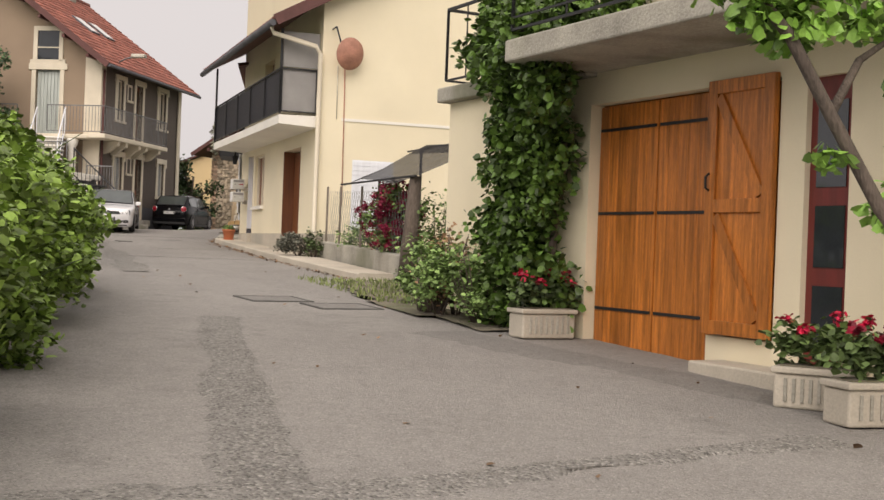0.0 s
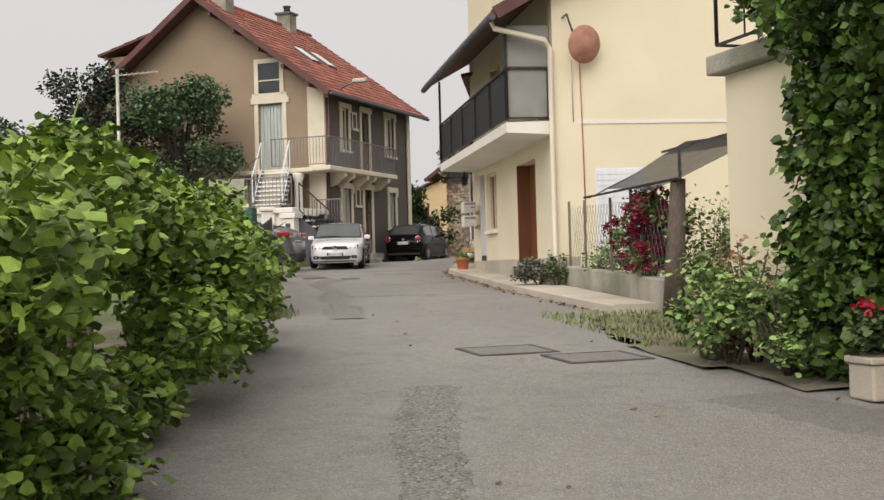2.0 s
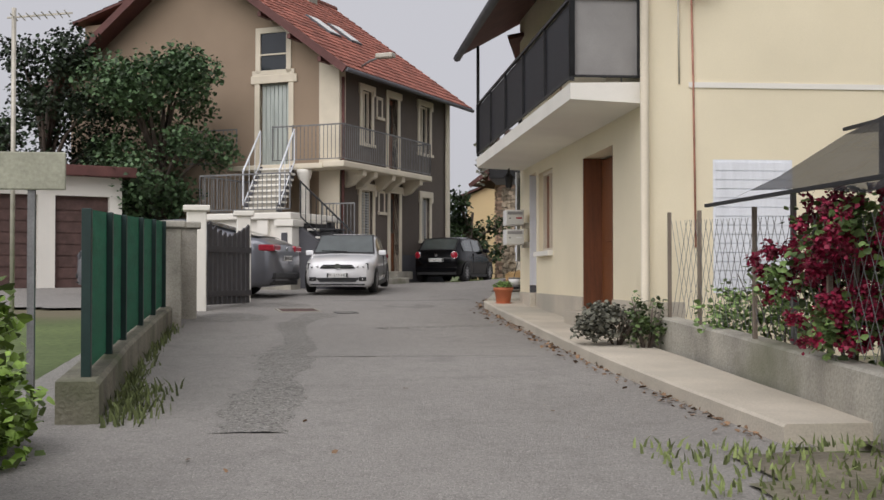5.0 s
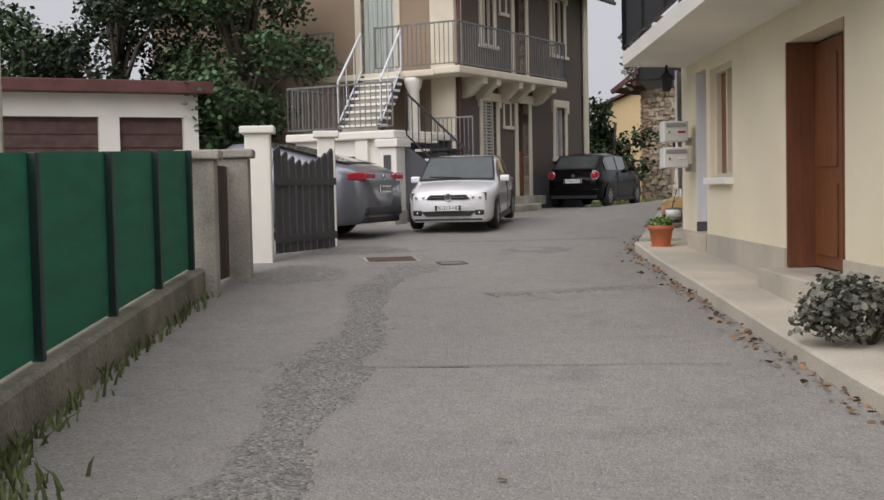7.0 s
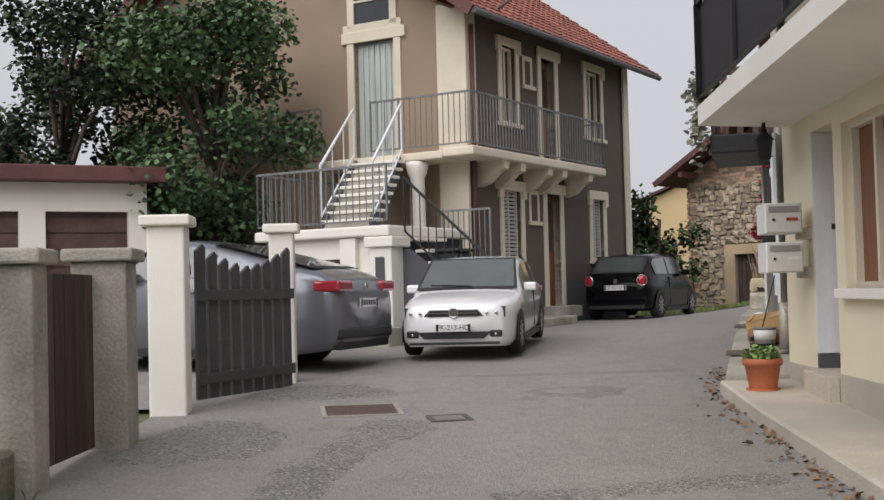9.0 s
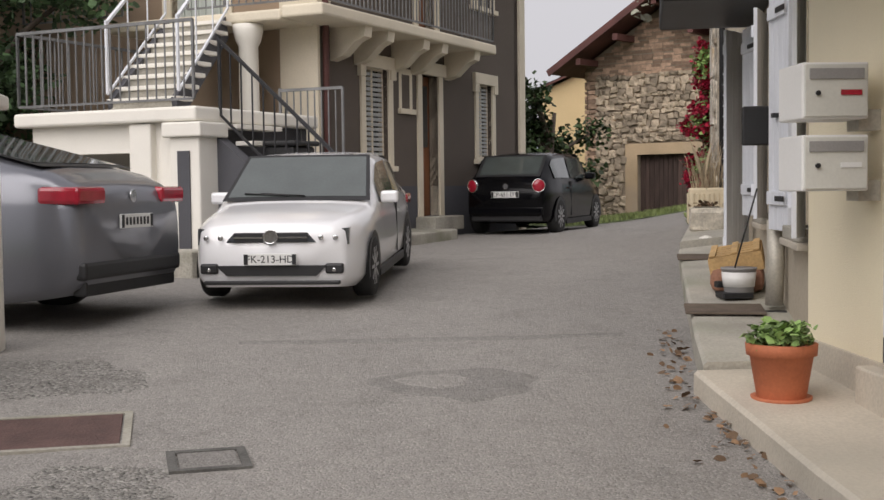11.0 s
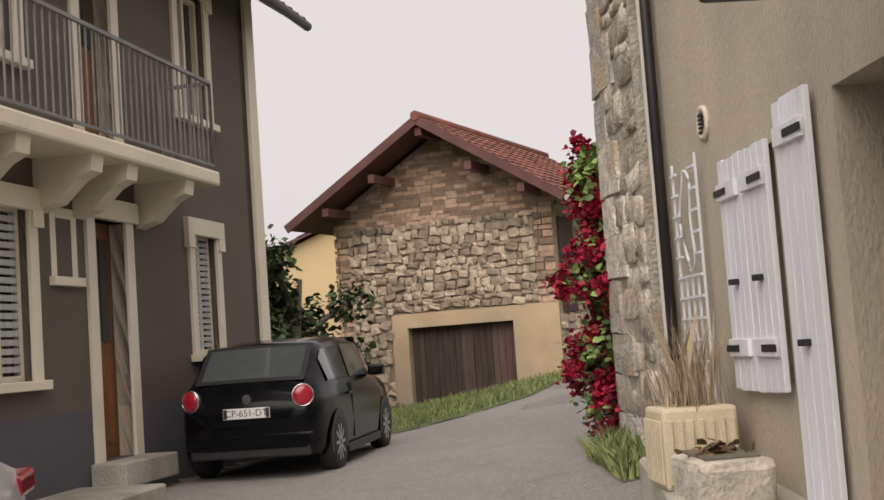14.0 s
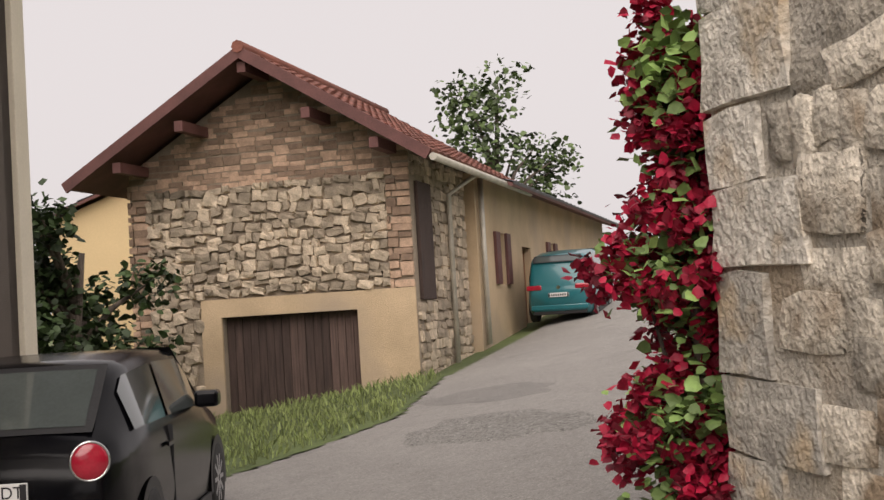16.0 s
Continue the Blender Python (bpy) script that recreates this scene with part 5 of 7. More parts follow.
def car(m, label, paint, length, width, height, nose, cowl, roof0, roof1, tail, belt, plate_text="", kind="hatch", bonnet=0.95, wheels=(0.78, 3.33), radius=0.31, rearlamps="round", back=0.0, squeeze=(1, 1, 1)):
    """A parked car, nose at x = 0, tail at x = length. Heights from the ground; cowl, roof0, roof1 are places along it."""
    t = thing("car", m, label, "car")
    L, hw = length, width / 2
    xs = np.unique(np.r_[0, 0.06, 0.18, 0.35, np.linspace(0.5, cowl, 5), np.linspace(cowl, roof0, 6), np.linspace(roof0, roof1, 7), np.linspace(roof1, tail, 5), np.linspace(tail, L, 5), L - 0.04])
    top = lambda x: np.interp(x, [0, 0.1, 0.4, cowl, roof0, (roof0 + roof1) / 2, roof1, tail, L - 0.05, L], [nose, nose + 0.045, bonnet - 0.065, bonnet, height - 0.02, height, height - 0.05, belt + 0.02 + back, belt - 0.04, belt - 0.2])
    sh = lambda x: np.minimum(top(x) - 0.02, np.interp(x, [0, 0.4, cowl, tail, L], [nose - 0.06, bonnet - 0.16, belt - 0.04, belt, belt - 0.1]))
    hwf = lambda x: hw * np.interp(x, [0, 0.08, 0.3, 0.8, L - 0.6, L - 0.15, L], [0.78, 0.86, 0.95, 1, 1, 0.94, 0.84])
    htop = lambda x: np.where((x > cowl) & (x < tail), hwf(x) * np.interp(x, [cowl, roof0, roof1, tail], [0.92, 0.79, 0.77, 0.84]), hwf(x) * 0.84)
    zb = lambda x: np.interp(x, [0, 0.25, 0.6, L - 0.6, L - 0.2, L], [0.20, 0.17, 0.17, 0.18, 0.24, 0.34])

    def ring(x):
        w, wt, b, s, tp = hwf(x), htop(x), zb(x), sh(x), top(x)
        half = [(0, b), (w * 0.9, b), (w * 0.985, b + 0.1), (w * 1.0, b + (s - b) * 0.45), (w * 0.985, b + (s - b) * 0.8), (w * 0.955, s), (wt + (w * 0.955 - wt) * 0.1, tp - min(0.06, (tp - s) * 0.25)), (wt * 0.9, tp - 0.008), (wt * 0.5, tp + 0.012), (0, tp + 0.016)]
        return half
    v, f = [], []
    R_ = [ring(x) for x in xs]
    k = 2 * (len(R_[0]) - 1)
    for x, h in zip(xs, R_):
        full = h + [(-y, z) for y, z in h[-2:0:-1]]
        v += [(x, y, z) for y, z in full]
    for i in range(len(xs) - 1):
        f += [(i * k + j, i * k + (j + 1) % k, (i + 1) * k + (j + 1) % k, (i + 1) * k + j) for j in range(k)]
    f += [tuple(range(k))[::-1], tuple(range((len(xs) - 1) * k, len(xs) * k))]
    soup("body", v, f, paint, t, "", True)

    def pane(name, x0, x1, side):
        vv, ff = [], []
        for i, x in enumerate(np.linspace(x0, x1, 8)):
            h = ring(x)
            (ya, za), (yb, zb_) = h[5], h[6]
            for q in (0.10, 0.93):
                vv.append((x, side * (ya + (yb - ya) * q + 0.016), za + (zb_ - za) * q + 0.008))
            if i:
                ff.append((2 * i - 2, 2 * i - 1, 2 * i + 1, 2 * i))
        soup(name, vv, ff, "car_glass", t, smooth=True)
    mid = (roof0 + roof1) / 2 + 0.05
    for s in (-1, 1):
        pane("side_window", cowl + 0.42, mid - 0.04, s)
        pane("side_window", mid + 0.04, roof1 + 0.12, s)

    def screen(name, x0, x1, mat="car_glass", fill=0.93, up=0.022):
        vv, ff = [], []
        for i, x in enumerate(np.linspace(x0, x1, 8)):
            wt = float(htop(np.array(x))) * fill
            for j, q in enumerate((-1, -0.5, 0, 0.5, 1)):
                vv.append((x, wt * q, float(top(x)) + up + 0.006 * (1 - q * q)))
            if i:
                ff += [(5 * i - 5 + j, 5 * i - 4 + j, 5 * i + 1 + j, 5 * i + j) for j in range(4)]
        soup(name, vv, ff, mat, t, smooth=True)
    screen("windscreen_seal", cowl + 0.01, roof0 - 0.01, "black_plastic", 0.985, 0.017)
    screen("windscreen", cowl + 0.06, roof0 - 0.05, fill=0.93)
    screen("rear_seal", roof1 + 0.02, roof1 + (tail - roof1) * 0.93, "black_plastic", 0.95, 0.017)
    screen("rear_window", roof1 + 0.06, roof1 + (tail - roof1) * 0.86, fill=0.86)
    for s in (-1, 1):
        part("wiper", tube(B(), [(cowl + 0.06, s * hw * 0.1, float(top(cowl + 0.06)) + 0.035), (cowl + 0.10, s * hw * 0.1 + hw * 0.55, float(top(cowl + 0.10)) + 0.035)], 0.008, 5), "black_plastic", t)
    for wx in wheels:
        for s in (-1, 1):
            w = part("wheel", lathe(B(), [(radius * 0.66, -0.1), (radius * 0.93, -0.1), (radius, -0.07), (radius, 0.07), (radius * 0.93, 0.1), (radius * 0.66, 0.1)], 28), "tyre", t, "black tyre on an alloy rim")
            w.matrix_basis = pose(wx, s * (hw - 0.095), radius, 90, 0, 0)
            rim = part("rim", lathe(B(), [(radius * 0.66, -0.085), (radius * 0.66, 0.085)], 28), "black_plastic", w)
            bm = B()
            for q in range(10):
                a = q * math.pi / 5
                beam(bm, (0.03 * math.cos(a), 0.03 * math.sin(a), -s * 0.092), (radius * 0.64 * math.cos(a), radius * 0.64 * math.sin(a), -s * 0.092), 0.035, 0.02)
            part("spokes", bm, "alloy", rim)
            vv, ff = [], []
            for i, a in enumerate(np.linspace(-0.25, math.pi + 0.25, 18)):
                for r in (radius * 0.9, radius * 1.16):
                    vv.append((wx + r * math.cos(a), s * (hw * 1.0 + 0.004), max(0.17, radius + r * math.sin(a))))
                if i:
                    ff.append((2 * i - 2, 2 * i - 1, 2 * i + 1, 2 * i))
            soup("wheel_arch", vv, ff, "black_plastic", t)
    for s in (-1, 1):
        mr = part("mirror", box(B(), cowl + 0.38, cowl + 0.55, min(s * hw * 0.96, s * (hw + 0.16)), max(s * hw * 0.96, s * (hw + 0.16)), belt + 0.0, belt + 0.13, 0.03), paint, t)
        part("door_handle", box(B(), mid + 0.02, mid + 0.2, min(s * hw, s * (hw + 0.015)), max(s * hw, s * (hw + 0.015)), belt - 0.16, belt - 0.13, 0.005), paint, t)
        part("door_seam", box(B(), mid - 0.003, mid + 0.003, min(s * hw * 0.9, s * (hw + 0.002)), max(s * hw * 0.9, s * (hw + 0.002)), 0.3, belt - 0.03), "black_plastic", t)
        part("sill_trim", box(B(), wheels[0] + radius + 0.06, wheels[1] - radius - 0.06, min(s * hw * 0.97, s * (hw + 0.004)), max(s * hw * 0.97, s * (hw + 0.004)), 0.16, 0.25, 0.005), "black_plastic", t)
    # front
    fx = lambda y: 0.03 + 0.8 * max(0.0, abs(y) / hw - 0.74)
    for s in (-1, 1):
        bm = B()
        y0, y1 = sorted((s * hw * 0.40, s * hw * 0.85))
        zc = nose - 0.09
        lo, hi = (-0.05, 0.045), (-0.085, 0.075)
        near, far = (lo, hi) if s > 0 else (hi, lo)
        vv = [(fx(y0) - 0.05, y0, zc + near[0]), (fx(y1) - 0.05, y1, zc + far[0]), (fx(y1) - 0.03, y1, zc + far[1]), (fx(y0) - 0.03, y0, zc + near[1])]
        front = [bm.verts.new(p) for p in vv]
        rear = [bm.verts.new((p[0] + 0.17, p[1], p[2])) for p in vv]
        bm.faces.new(front)
        for i in range(4):
            bm.faces.new((front[i], front[(i + 1) % 4], rear[(i + 1) % 4], rear[i]))
        bmesh.ops.recalc_face_normals(bm, faces=bm.faces)
        hl = part("headlight", bm, "lamp_glass", t, "dark clear headlight")
        for q in (0.56, 0.72):
            part("bulb", lathe(B(), [(0.028, 0), (0.022, 0.008), (0.006, 0.003)], 14), "chrome", hl).matrix_basis = pose(fx(s * hw * q) - 0.05, s * hw * q, zc - 0.01, 0, -90, 0)
        y0, y1 = sorted((s * hw * 0.6, s * hw * 0.80))
        fl = part("fog_lamp", box(B(), fx(s * hw * 0.74) - 0.06, fx(s * hw * 0.74) + 0.12, y0, y1, 0.33, 0.43, 0.02), "black_plastic", t)
        part("bulb", lathe(B(), [(0.022, 0), (0.018, 0.006), (0.005, 0.002)], 12), "chrome", fl).matrix_basis = pose(fx(s * hw * 0.74) - 0.061, s * hw * 0.7, 0.37, 0, -90, 0)
    g = part("grille", box(B(), -0.022, 0.1, -hw * 0.41, hw * 0.41, nose - 0.145, nose - 0.05, 0.008), "black_plastic", t)
    part("grille_bar", box(B(), -0.03, -0.022, -hw * 0.41, hw * 0.41, nose - 0.105, nose - 0.09), "chrome", g)
    part("lower_grille", prism(B(), [(-hw * 0.62, 0.41), (hw * 0.62, 0.41), (hw * 0.5, 0.31), (-hw * 0.5, 0.31)], "x", -0.026, 0.1), "black_plastic", t)
    part("lower_lip", box(B(), -0.03, 0.1, -hw * 0.76, hw * 0.76, 0.225, 0.262, 0.01), "black_plastic", t)
    part("badge", lathe(B(), [(0.075, 0), (0.075, 0.014), (0.062, 0.018), (0.06, 0.012)], 24), "chrome", t).matrix_basis = pose(-0.022, 0, nose - 0.09, 0, -90, 0)
    plates = [(-0.045, -1, 0.42)] + [(L + 0.005, 1, belt - (0.3 if rearlamps == "round" else 0.35))]
    for px, d, pz in plates:
        pl = part("number_plate", box(B(), min(px, px + d * 0.02), max(px, px + d * 0.02), -0.26, 0.26, pz, pz + 0.11, 0.003), "plate", t)
        for s in (-1, 1):
            x0, x1 = sorted((px + d * 0.0201, px + d * 0.023))
            part("plate_band", box(B(), x0, x1, min(s * 0.215, s * 0.255), max(s * 0.215, s * 0.255), pz + 0.005, pz + 0.105), "ink", pl)
        if plate_text:
            cu = bpy.data.curves.new("plate_text", "FONT")
            cu.body, cu.size, cu.align_x, cu.align_y = plate_text, 0.1, "CENTER", "CENTER"
            cu.extrude = 0.001
            tx = new("plate_text", cu)
            tx.data.materials.append(M["ink"])
            tx.parent = pl
            tx.matrix_basis = pose(px + d * 0.0215, 0, pz + 0.055, 90, 0, 90 * d)
        else:
            for q in range(7):
                x0, x1 = sorted((px + d * 0.0201, px + d * 0.0215))
                part("plate_mark", box(B(), x0, x1, -0.19 + q * 0.057, -0.155 + q * 0.057, pz + 0.025, pz + 0.085), "ink", pl)
    # rear
    part("rear_bumper", box(B(), L - 0.1, L + 0.012, -hw * 0.86, hw * 0.86, 0.36, 0.50, 0.03), paint if kind == "hatch" else "black_plastic", t)
    part("bumper_foot", box(B(), L - 0.14, L - 0.02, -hw * 0.8, hw * 0.8, 0.24, 0.36, 0.02), "black_plastic", t)
    for s in (-1, 1):
        if rearlamps == "round":
            lm = part("tail_lamp", lathe(B(), [(0.115, 0), (0.115, 0.05), (0.09, 0.07), (0.02, 0.075)], 24), "tail_red", t, "round red tail lamp")
            lm.matrix_basis = pose(L - 0.045, s * hw * 0.74, belt - 0.09, 0, 90, s * 20)
            part("lamp_rim", lathe(B(), [(0.12, 0.0), (0.12, 0.053), (0.108, 0.06), (0.108, 0.05)], 24), "chrome", lm)
        else:
            part("tail_lamp", box(B(), L - 0.35, L + 0.012, min(s * hw * 0.5, s * hw * 0.955), max(s * hw * 0.5, s * hw * 0.955), belt - 0.16, belt - 0.03, 0.03), "tail_red", t, "wide red tail lamp")
    part("rear_badge", lathe(B(), [(0.05, 0), (0.05, 0.012)], 16), "chrome", t).matrix_basis = pose(L - 0.02, 0, belt - 0.1, 0, 90, 0)
    t.matrix_world = t.matrix_world @ Matrix.Diagonal((*squeeze, 1))
    return t


def on_road(x, y, yaw, dz=0.0):
    """A pose on the ground, leaning with its slope along the yaw."""
    c, s = math.cos(radians(yaw)), math.sin(radians(yaw))
    rise = float(ground_z(x + c * 1.5, y + s * 1.5)) - float(ground_z(x - c * 1.5, y - s * 1.5))
    return pose(x, y, float(ground_z(x, y)) + dz, 0, -math.degrees(math.atan2(rise, 3.0)), yaw)


# nose towards the walker
car(on_road(4.36, 36.5, 79.8, 0.03), "white five-door hatchback parked facing down the lane", "white_car", 4.05, 1.75, 1.45, 0.78, 1.05, 1.78, 3.0, 3.75, 0.92, "FK-213-HD", wheels=(0.78, 3.33), radius=0.315, rearlamps="wide", squeeze=(0.94, 0.85, 0.845))
# tail towards the walker: the body runs from its nose back to the tail
ct = on_road(7.57, 45.62, 243, 0.0)
car(ct @ Matrix.Translation((-3.5, 0.0, 0)), "black five-door hatchback parked beside the brown house", "black_car", 3.9, 1.66, 1.46, 0.76, 0.95, 1.6, 3.28, 3.80, 0.96, "CP-651-DT", wheels=(0.75, 3.2), radius=0.31, squeeze=(0.9, 0.88, 0.9))
car(on_road(-0.74, 37.58, -20, 0.0), "silver-grey coupe-like family car parked in the yard", "silver_car", 4.55, 1.82, 1.57, 0.9, 1.15, 1.95, 2.7, 4.25, 1.08, "", kind="suv", wheels=(0.86, 3.32), radius=0.37, rearlamps="wide", bonnet=1.05, back=0.06, squeeze=(0.95, 0.94, 0.99))
car(on_road(19.75, 58.5, 226.6, 0.0) @ Matrix.Translation((-3.0, 0, 0)), "teal van parked up the side road", "teal_car", 3.9, 1.7, 1.82, 0.8, 0.8, 1.5, 3.6, 3.86, 1.05, "", wheels=(0.75, 3.2), radius=0.31, rearlamps="wide", back=0.5, squeeze=(0.77, 0.77, 0.74))

# ---- fence, walls and gate on the garden side ----
fz = lambda y: float(ground_z(1.7, y))
slab("fence_wall", [(1.95, 20.0), (1.80, 23), (1.72, 26), (1.66, 29.0)], [(1.65, 20.0), (1.52, 23), (1.44, 26), (1.38, 29.0)], 0.9, 0.30, "mossy", "low mossy concrete wall under the fence", edge=0.03)
FE = thing("green_fence", pose(0, 0, 0), "dark green mesh fence panels on steel posts", "fence")
fy = [20.3, 22.0, 23.4, 25.3, 27.05, 28.75]
for a, b in zip(fy, fy[1:]):
    fx0, fx1 = np.interp(a, [20, 23, 26, 29], [1.80, 1.66, 1.58, 1.52]), np.interp(b, [20, 23, 26, 29], [1.80, 1.66, 1.58, 1.52])
    za, zb_ = fz(a) + 0.30, fz(b) + 0.30
    bm = B()
    lo = [bm.verts.new((x, y, z)) for x, y, z in ((fx0, a, za + 0.02), (fx1, b, zb_ + 0.02), (fx1, b, zb_ + 1.22), (fx0, a, za + 1.22))]
    hi = [bm.verts.new(v.co + Vector((0.012, 0, 0))) for v in lo]
    bm.faces.new(lo[::-1])
    bm.faces.new(hi)
    for i in range(4):
        bm.faces.new((lo[i], lo[(i + 1) % 4], hi[(i + 1) % 4], hi[i]))
    part("panel", bm, "green_screen", FE, "green woven screen panel")
for y in fy:
    x = float(np.interp(y, [20, 23, 26, 29], [1.80, 1.66, 1.58, 1.52])) + 0.03
    part("post", box(B(), x - 0.035, x + 0.035, y - 0.035, y + 0.035, fz(y) + 0.1, fz(y) + 1.62 - 0.1, 0.005), "dark_green", FE)


def pier(x, y, w, h, mat, label, cap=None):
    z = float(ground_z(x, y))
    t = thing("gate_pier", pose(x, y, z, 0, 0, 4), label, "gate pier")
    part("shaft", box(B(), -w / 2, w / 2, -w / 2, w / 2, -0.2, h, 0.02), mat, t)
    if cap:
        part("cap", box(B(), -w / 2 - 0.06, w / 2 + 0.06, -w / 2 - 0.06, w / 2 + 0.06, h, h + 0.1, 0.02), cap, t)


pier(1.60, 29.1, 0.35, 1.42, "old_concrete", "weathered square stone pier", "old_concrete")
pier(1.66, 30.9, 0.42, 1.42, "old_concrete", "weathered square stone pier", "old_concrete")
pier(1.74, 32.7, 0.34, 1.72, "white_wall", "white rendered gate pier", "white_wall")
pier(2.48, 34.9, 0.27, 1.64, "white_wall", "slim white gate post", "white_wall")
gt = thing("garden_door", pose(1.62, 30.0, float(ground_z(1.6, 30.0)), 0, 0, 90), "dark wooden garden door between stone piers", "gate")
for k in range(6):
    part("board", box(B(), -0.68 + k * 0.225, -0.465 + k * 0.225, -0.02, 0.02, 0.05, 1.35, 0.005), "old_wood", gt)
part("rail", box(B(), -0.7, 0.68, 0.021, 0.05, 1.0, 1.1), "old_wood", gt)
gt = thing("yard_gate", pose(1.86, 32.95, float(ground_z(1.9, 33.2)), 0, 0, 66.5), "dark grey wooden slatted yard gate with scalloped top", "gate")
for k in range(9):
    h = 1.30 + 0.2 * (abs(k - 4) / 4) ** 1.5
    x0 = 0.12 + k * 0.195
    part("slat", prism(B(), [(x0, 0.06), (x0 + 0.15, 0.06), (x0 + 0.15, h + 0.01), (x0 + 0.11, h + 0.05), (x0, h - 0.02)], "y", -0.015, 0.015), "grey_paint", gt)
for z in (0.2, 1.0):
    part("rail", box(B(), 0.08, 1.85, -0.05, -0.016, z, z + 0.11, 0.006), "grey_paint", gt)
for z in (0.5, 1.3):
    part("hinge", tube(B(), [(0.02, 0, z - 0.05), (0.02, 0, z + 0.05)], 0.018, 8), "iron", gt)
# low garages behind the yard
SH = thing("garage_block", pose(-3.72, 39.8, 0, 0, 0, 26.5), "low white garage block with rust-red doors and a flat roof", "garage")
part("wall", wall(B(), -5, 3.45, 1.6, 4.65, 0.0, 0.3, [(-0.8, 1.45, 1.6, 4.19), (1.85, 3.15, 1.6, 4.19)]), "white_wall", SH)
part("wall", box(B(), 3.15, 3.45, 0.3, 3.5, 1.6, 4.65), "white_wall", SH)
for a, b in ((-0.8, 1.45), (1.85, 3.15)):
    d = part("garage_door", box(B(), a, b, 0.15, 0.2, 1.6, 4.19), "manhole", SH, "rust-red garage door")
    for k in range(9):
        part("panel", box(B(), a, b, 0.13, 0.149, 1.7 + k * 0.27, 1.94 + k * 0.27), "manhole", d)
part("roof", box(B(), -5.3, 3.7, -0.35, 3.7, 4.65, 4.9, 0.02), "fascia", SH)
slab("garden_wall", [(6.98, 17.9), (7.1, 20), (7.22, 22), (7.28, 24.0)], [(7.18, 17.9), (7.3, 20), (7.42, 22), (7.46, 24.0)], 0.9, 0.46, "old_concrete", "low concrete garden wall", edge=0.02)

# wire fence and black mesh arbour in the garden
WF = thing("wire_fence", pose(0, 0, 0), "rusty chain-link garden fence on thin posts", "fence")
for y in (18.0, 19.6, 21.2, 22.8, 23.9):
    x = float(np.interp(y, [17.9, 24], [7.08, 7.37]))
    z = float(ground_z(x, y)) + 0.44
    part("post", beam(B(), (x, y, z), (x, y, z + 1.15), 0.035), "grey_wood", WF)
bm = B()
for k in range(70):
    y = 18.0 + k * 0.17
    for d in (-1, 1):
        y2 = y + d * 0.55
        if 18 <= y2 <= 23.9 and y <= 23.9:
            xa, xb = np.interp([y, y2], [17.9, 24], [7.08, 7.37])
            beam(bm, (xa, y, float(ground_z(xa, y)) + 0.5), (xb, y2, float(ground_z(xb, y2)) + 1.5), 0.004)
part("mesh", bm, "grey_iron", WF)
AR = thing("garden_arbour", pose(0, 0, 0), "garden arbour of thin posts under black shade netting", "arbour")
for x, y, z in ((7.5, 21.0, 3.0), (8.3, 21.0, 3.6), (9.6, 21.0, 3.75), (8.2, 18.2, 3.5), (9.5, 18.0, 3.7)):
    part("post", beam(B(), (x, y, 1.1), (x, y, z), 0.04), "grey_iron", AR)
bm = B()
top = [[bm.verts.new((x, y, z - 0.08 * math.sin((y - 17.6) * 1.7))) for y in (17.6, 18.6, 19.6, 20.6, 21.6)] for x, z in ((6.95, 2.9), (7.6, 3.2), (8.25, 3.6), (9.0, 3.68), (9.6, 3.78))]
for a, b in zip(top, top[1:]):
    for i in range(4):
        bm.faces.new((a[i], a[i + 1], b[i + 1], b[i]))
bmesh.ops.solidify(bm, geom=bm.faces, thickness=0.006)
net = M["shade_net"] = material("shade_net", (0.03, 0.03, 0.035), 0.8, 0.2, 4, 60, 0.1, alpha=0.78)
part("netting", bm, net, AR, "black shade netting")
for x, z in ((6.95, 2.9), (8.25, 3.6), (9.6, 3.78)):
    part("pole", beam(B(), (x, 17.6, z + 0.01), (x, 21.6, z + 0.01), 0.03), "iron", AR)
pp = thing("old_post", pose(6.95, 17.9, float(ground_z(6.95, 17.9)), 2, 3, 0), "thick old wooden post at the garden corner", "post")
part("shaft", tube(B(), [(0, 0, -0.1), (0.01, 0.02, 0.8), (0.0, 0.0, 1.75)], [0.15, 0.13, 0.1]), "bark", pp)
sg = thing("sign_board", pose(1.45, 20.15, 2.3), "pale green blank sign on a thin post", "sign")
part("board", box(B(), -0.24, 0.24, -0.015, 0.015, 0.6, 0.87, 0.01), "grey_leaf", sg)
part("post", beam(B(), (0, 0.03, -1.0), (0, 0.03, 0.8), 0.05), "grey_iron", sg)
an = thing("aerial_pole", pose(-0.77, 30, 1.4), "thin pole with a television aerial", "aerial")
part("pole", tube(B(), [(0, 0, 0), (0, 0, 4.9)], 0.035), "zinc", an)
bm = beam(B(), (-0.1, 0, 4.75), (0.85, 0, 4.85), 0.025)
for k in range(8):
    beam(bm, (0.0 + k * 0.11, -0.25, 4.76 + k * 0.011), (0.0 + k * 0.11, 0.25, 4.76 + k * 0.011), 0.012)
part("aerial", bm, "zinc", an)

# ---- planting ----


def plant(name, label, category, x, y, dz=0.0):
    return thing(name, pose(x, y, float(ground_z(x, y)) + dz), label, category)


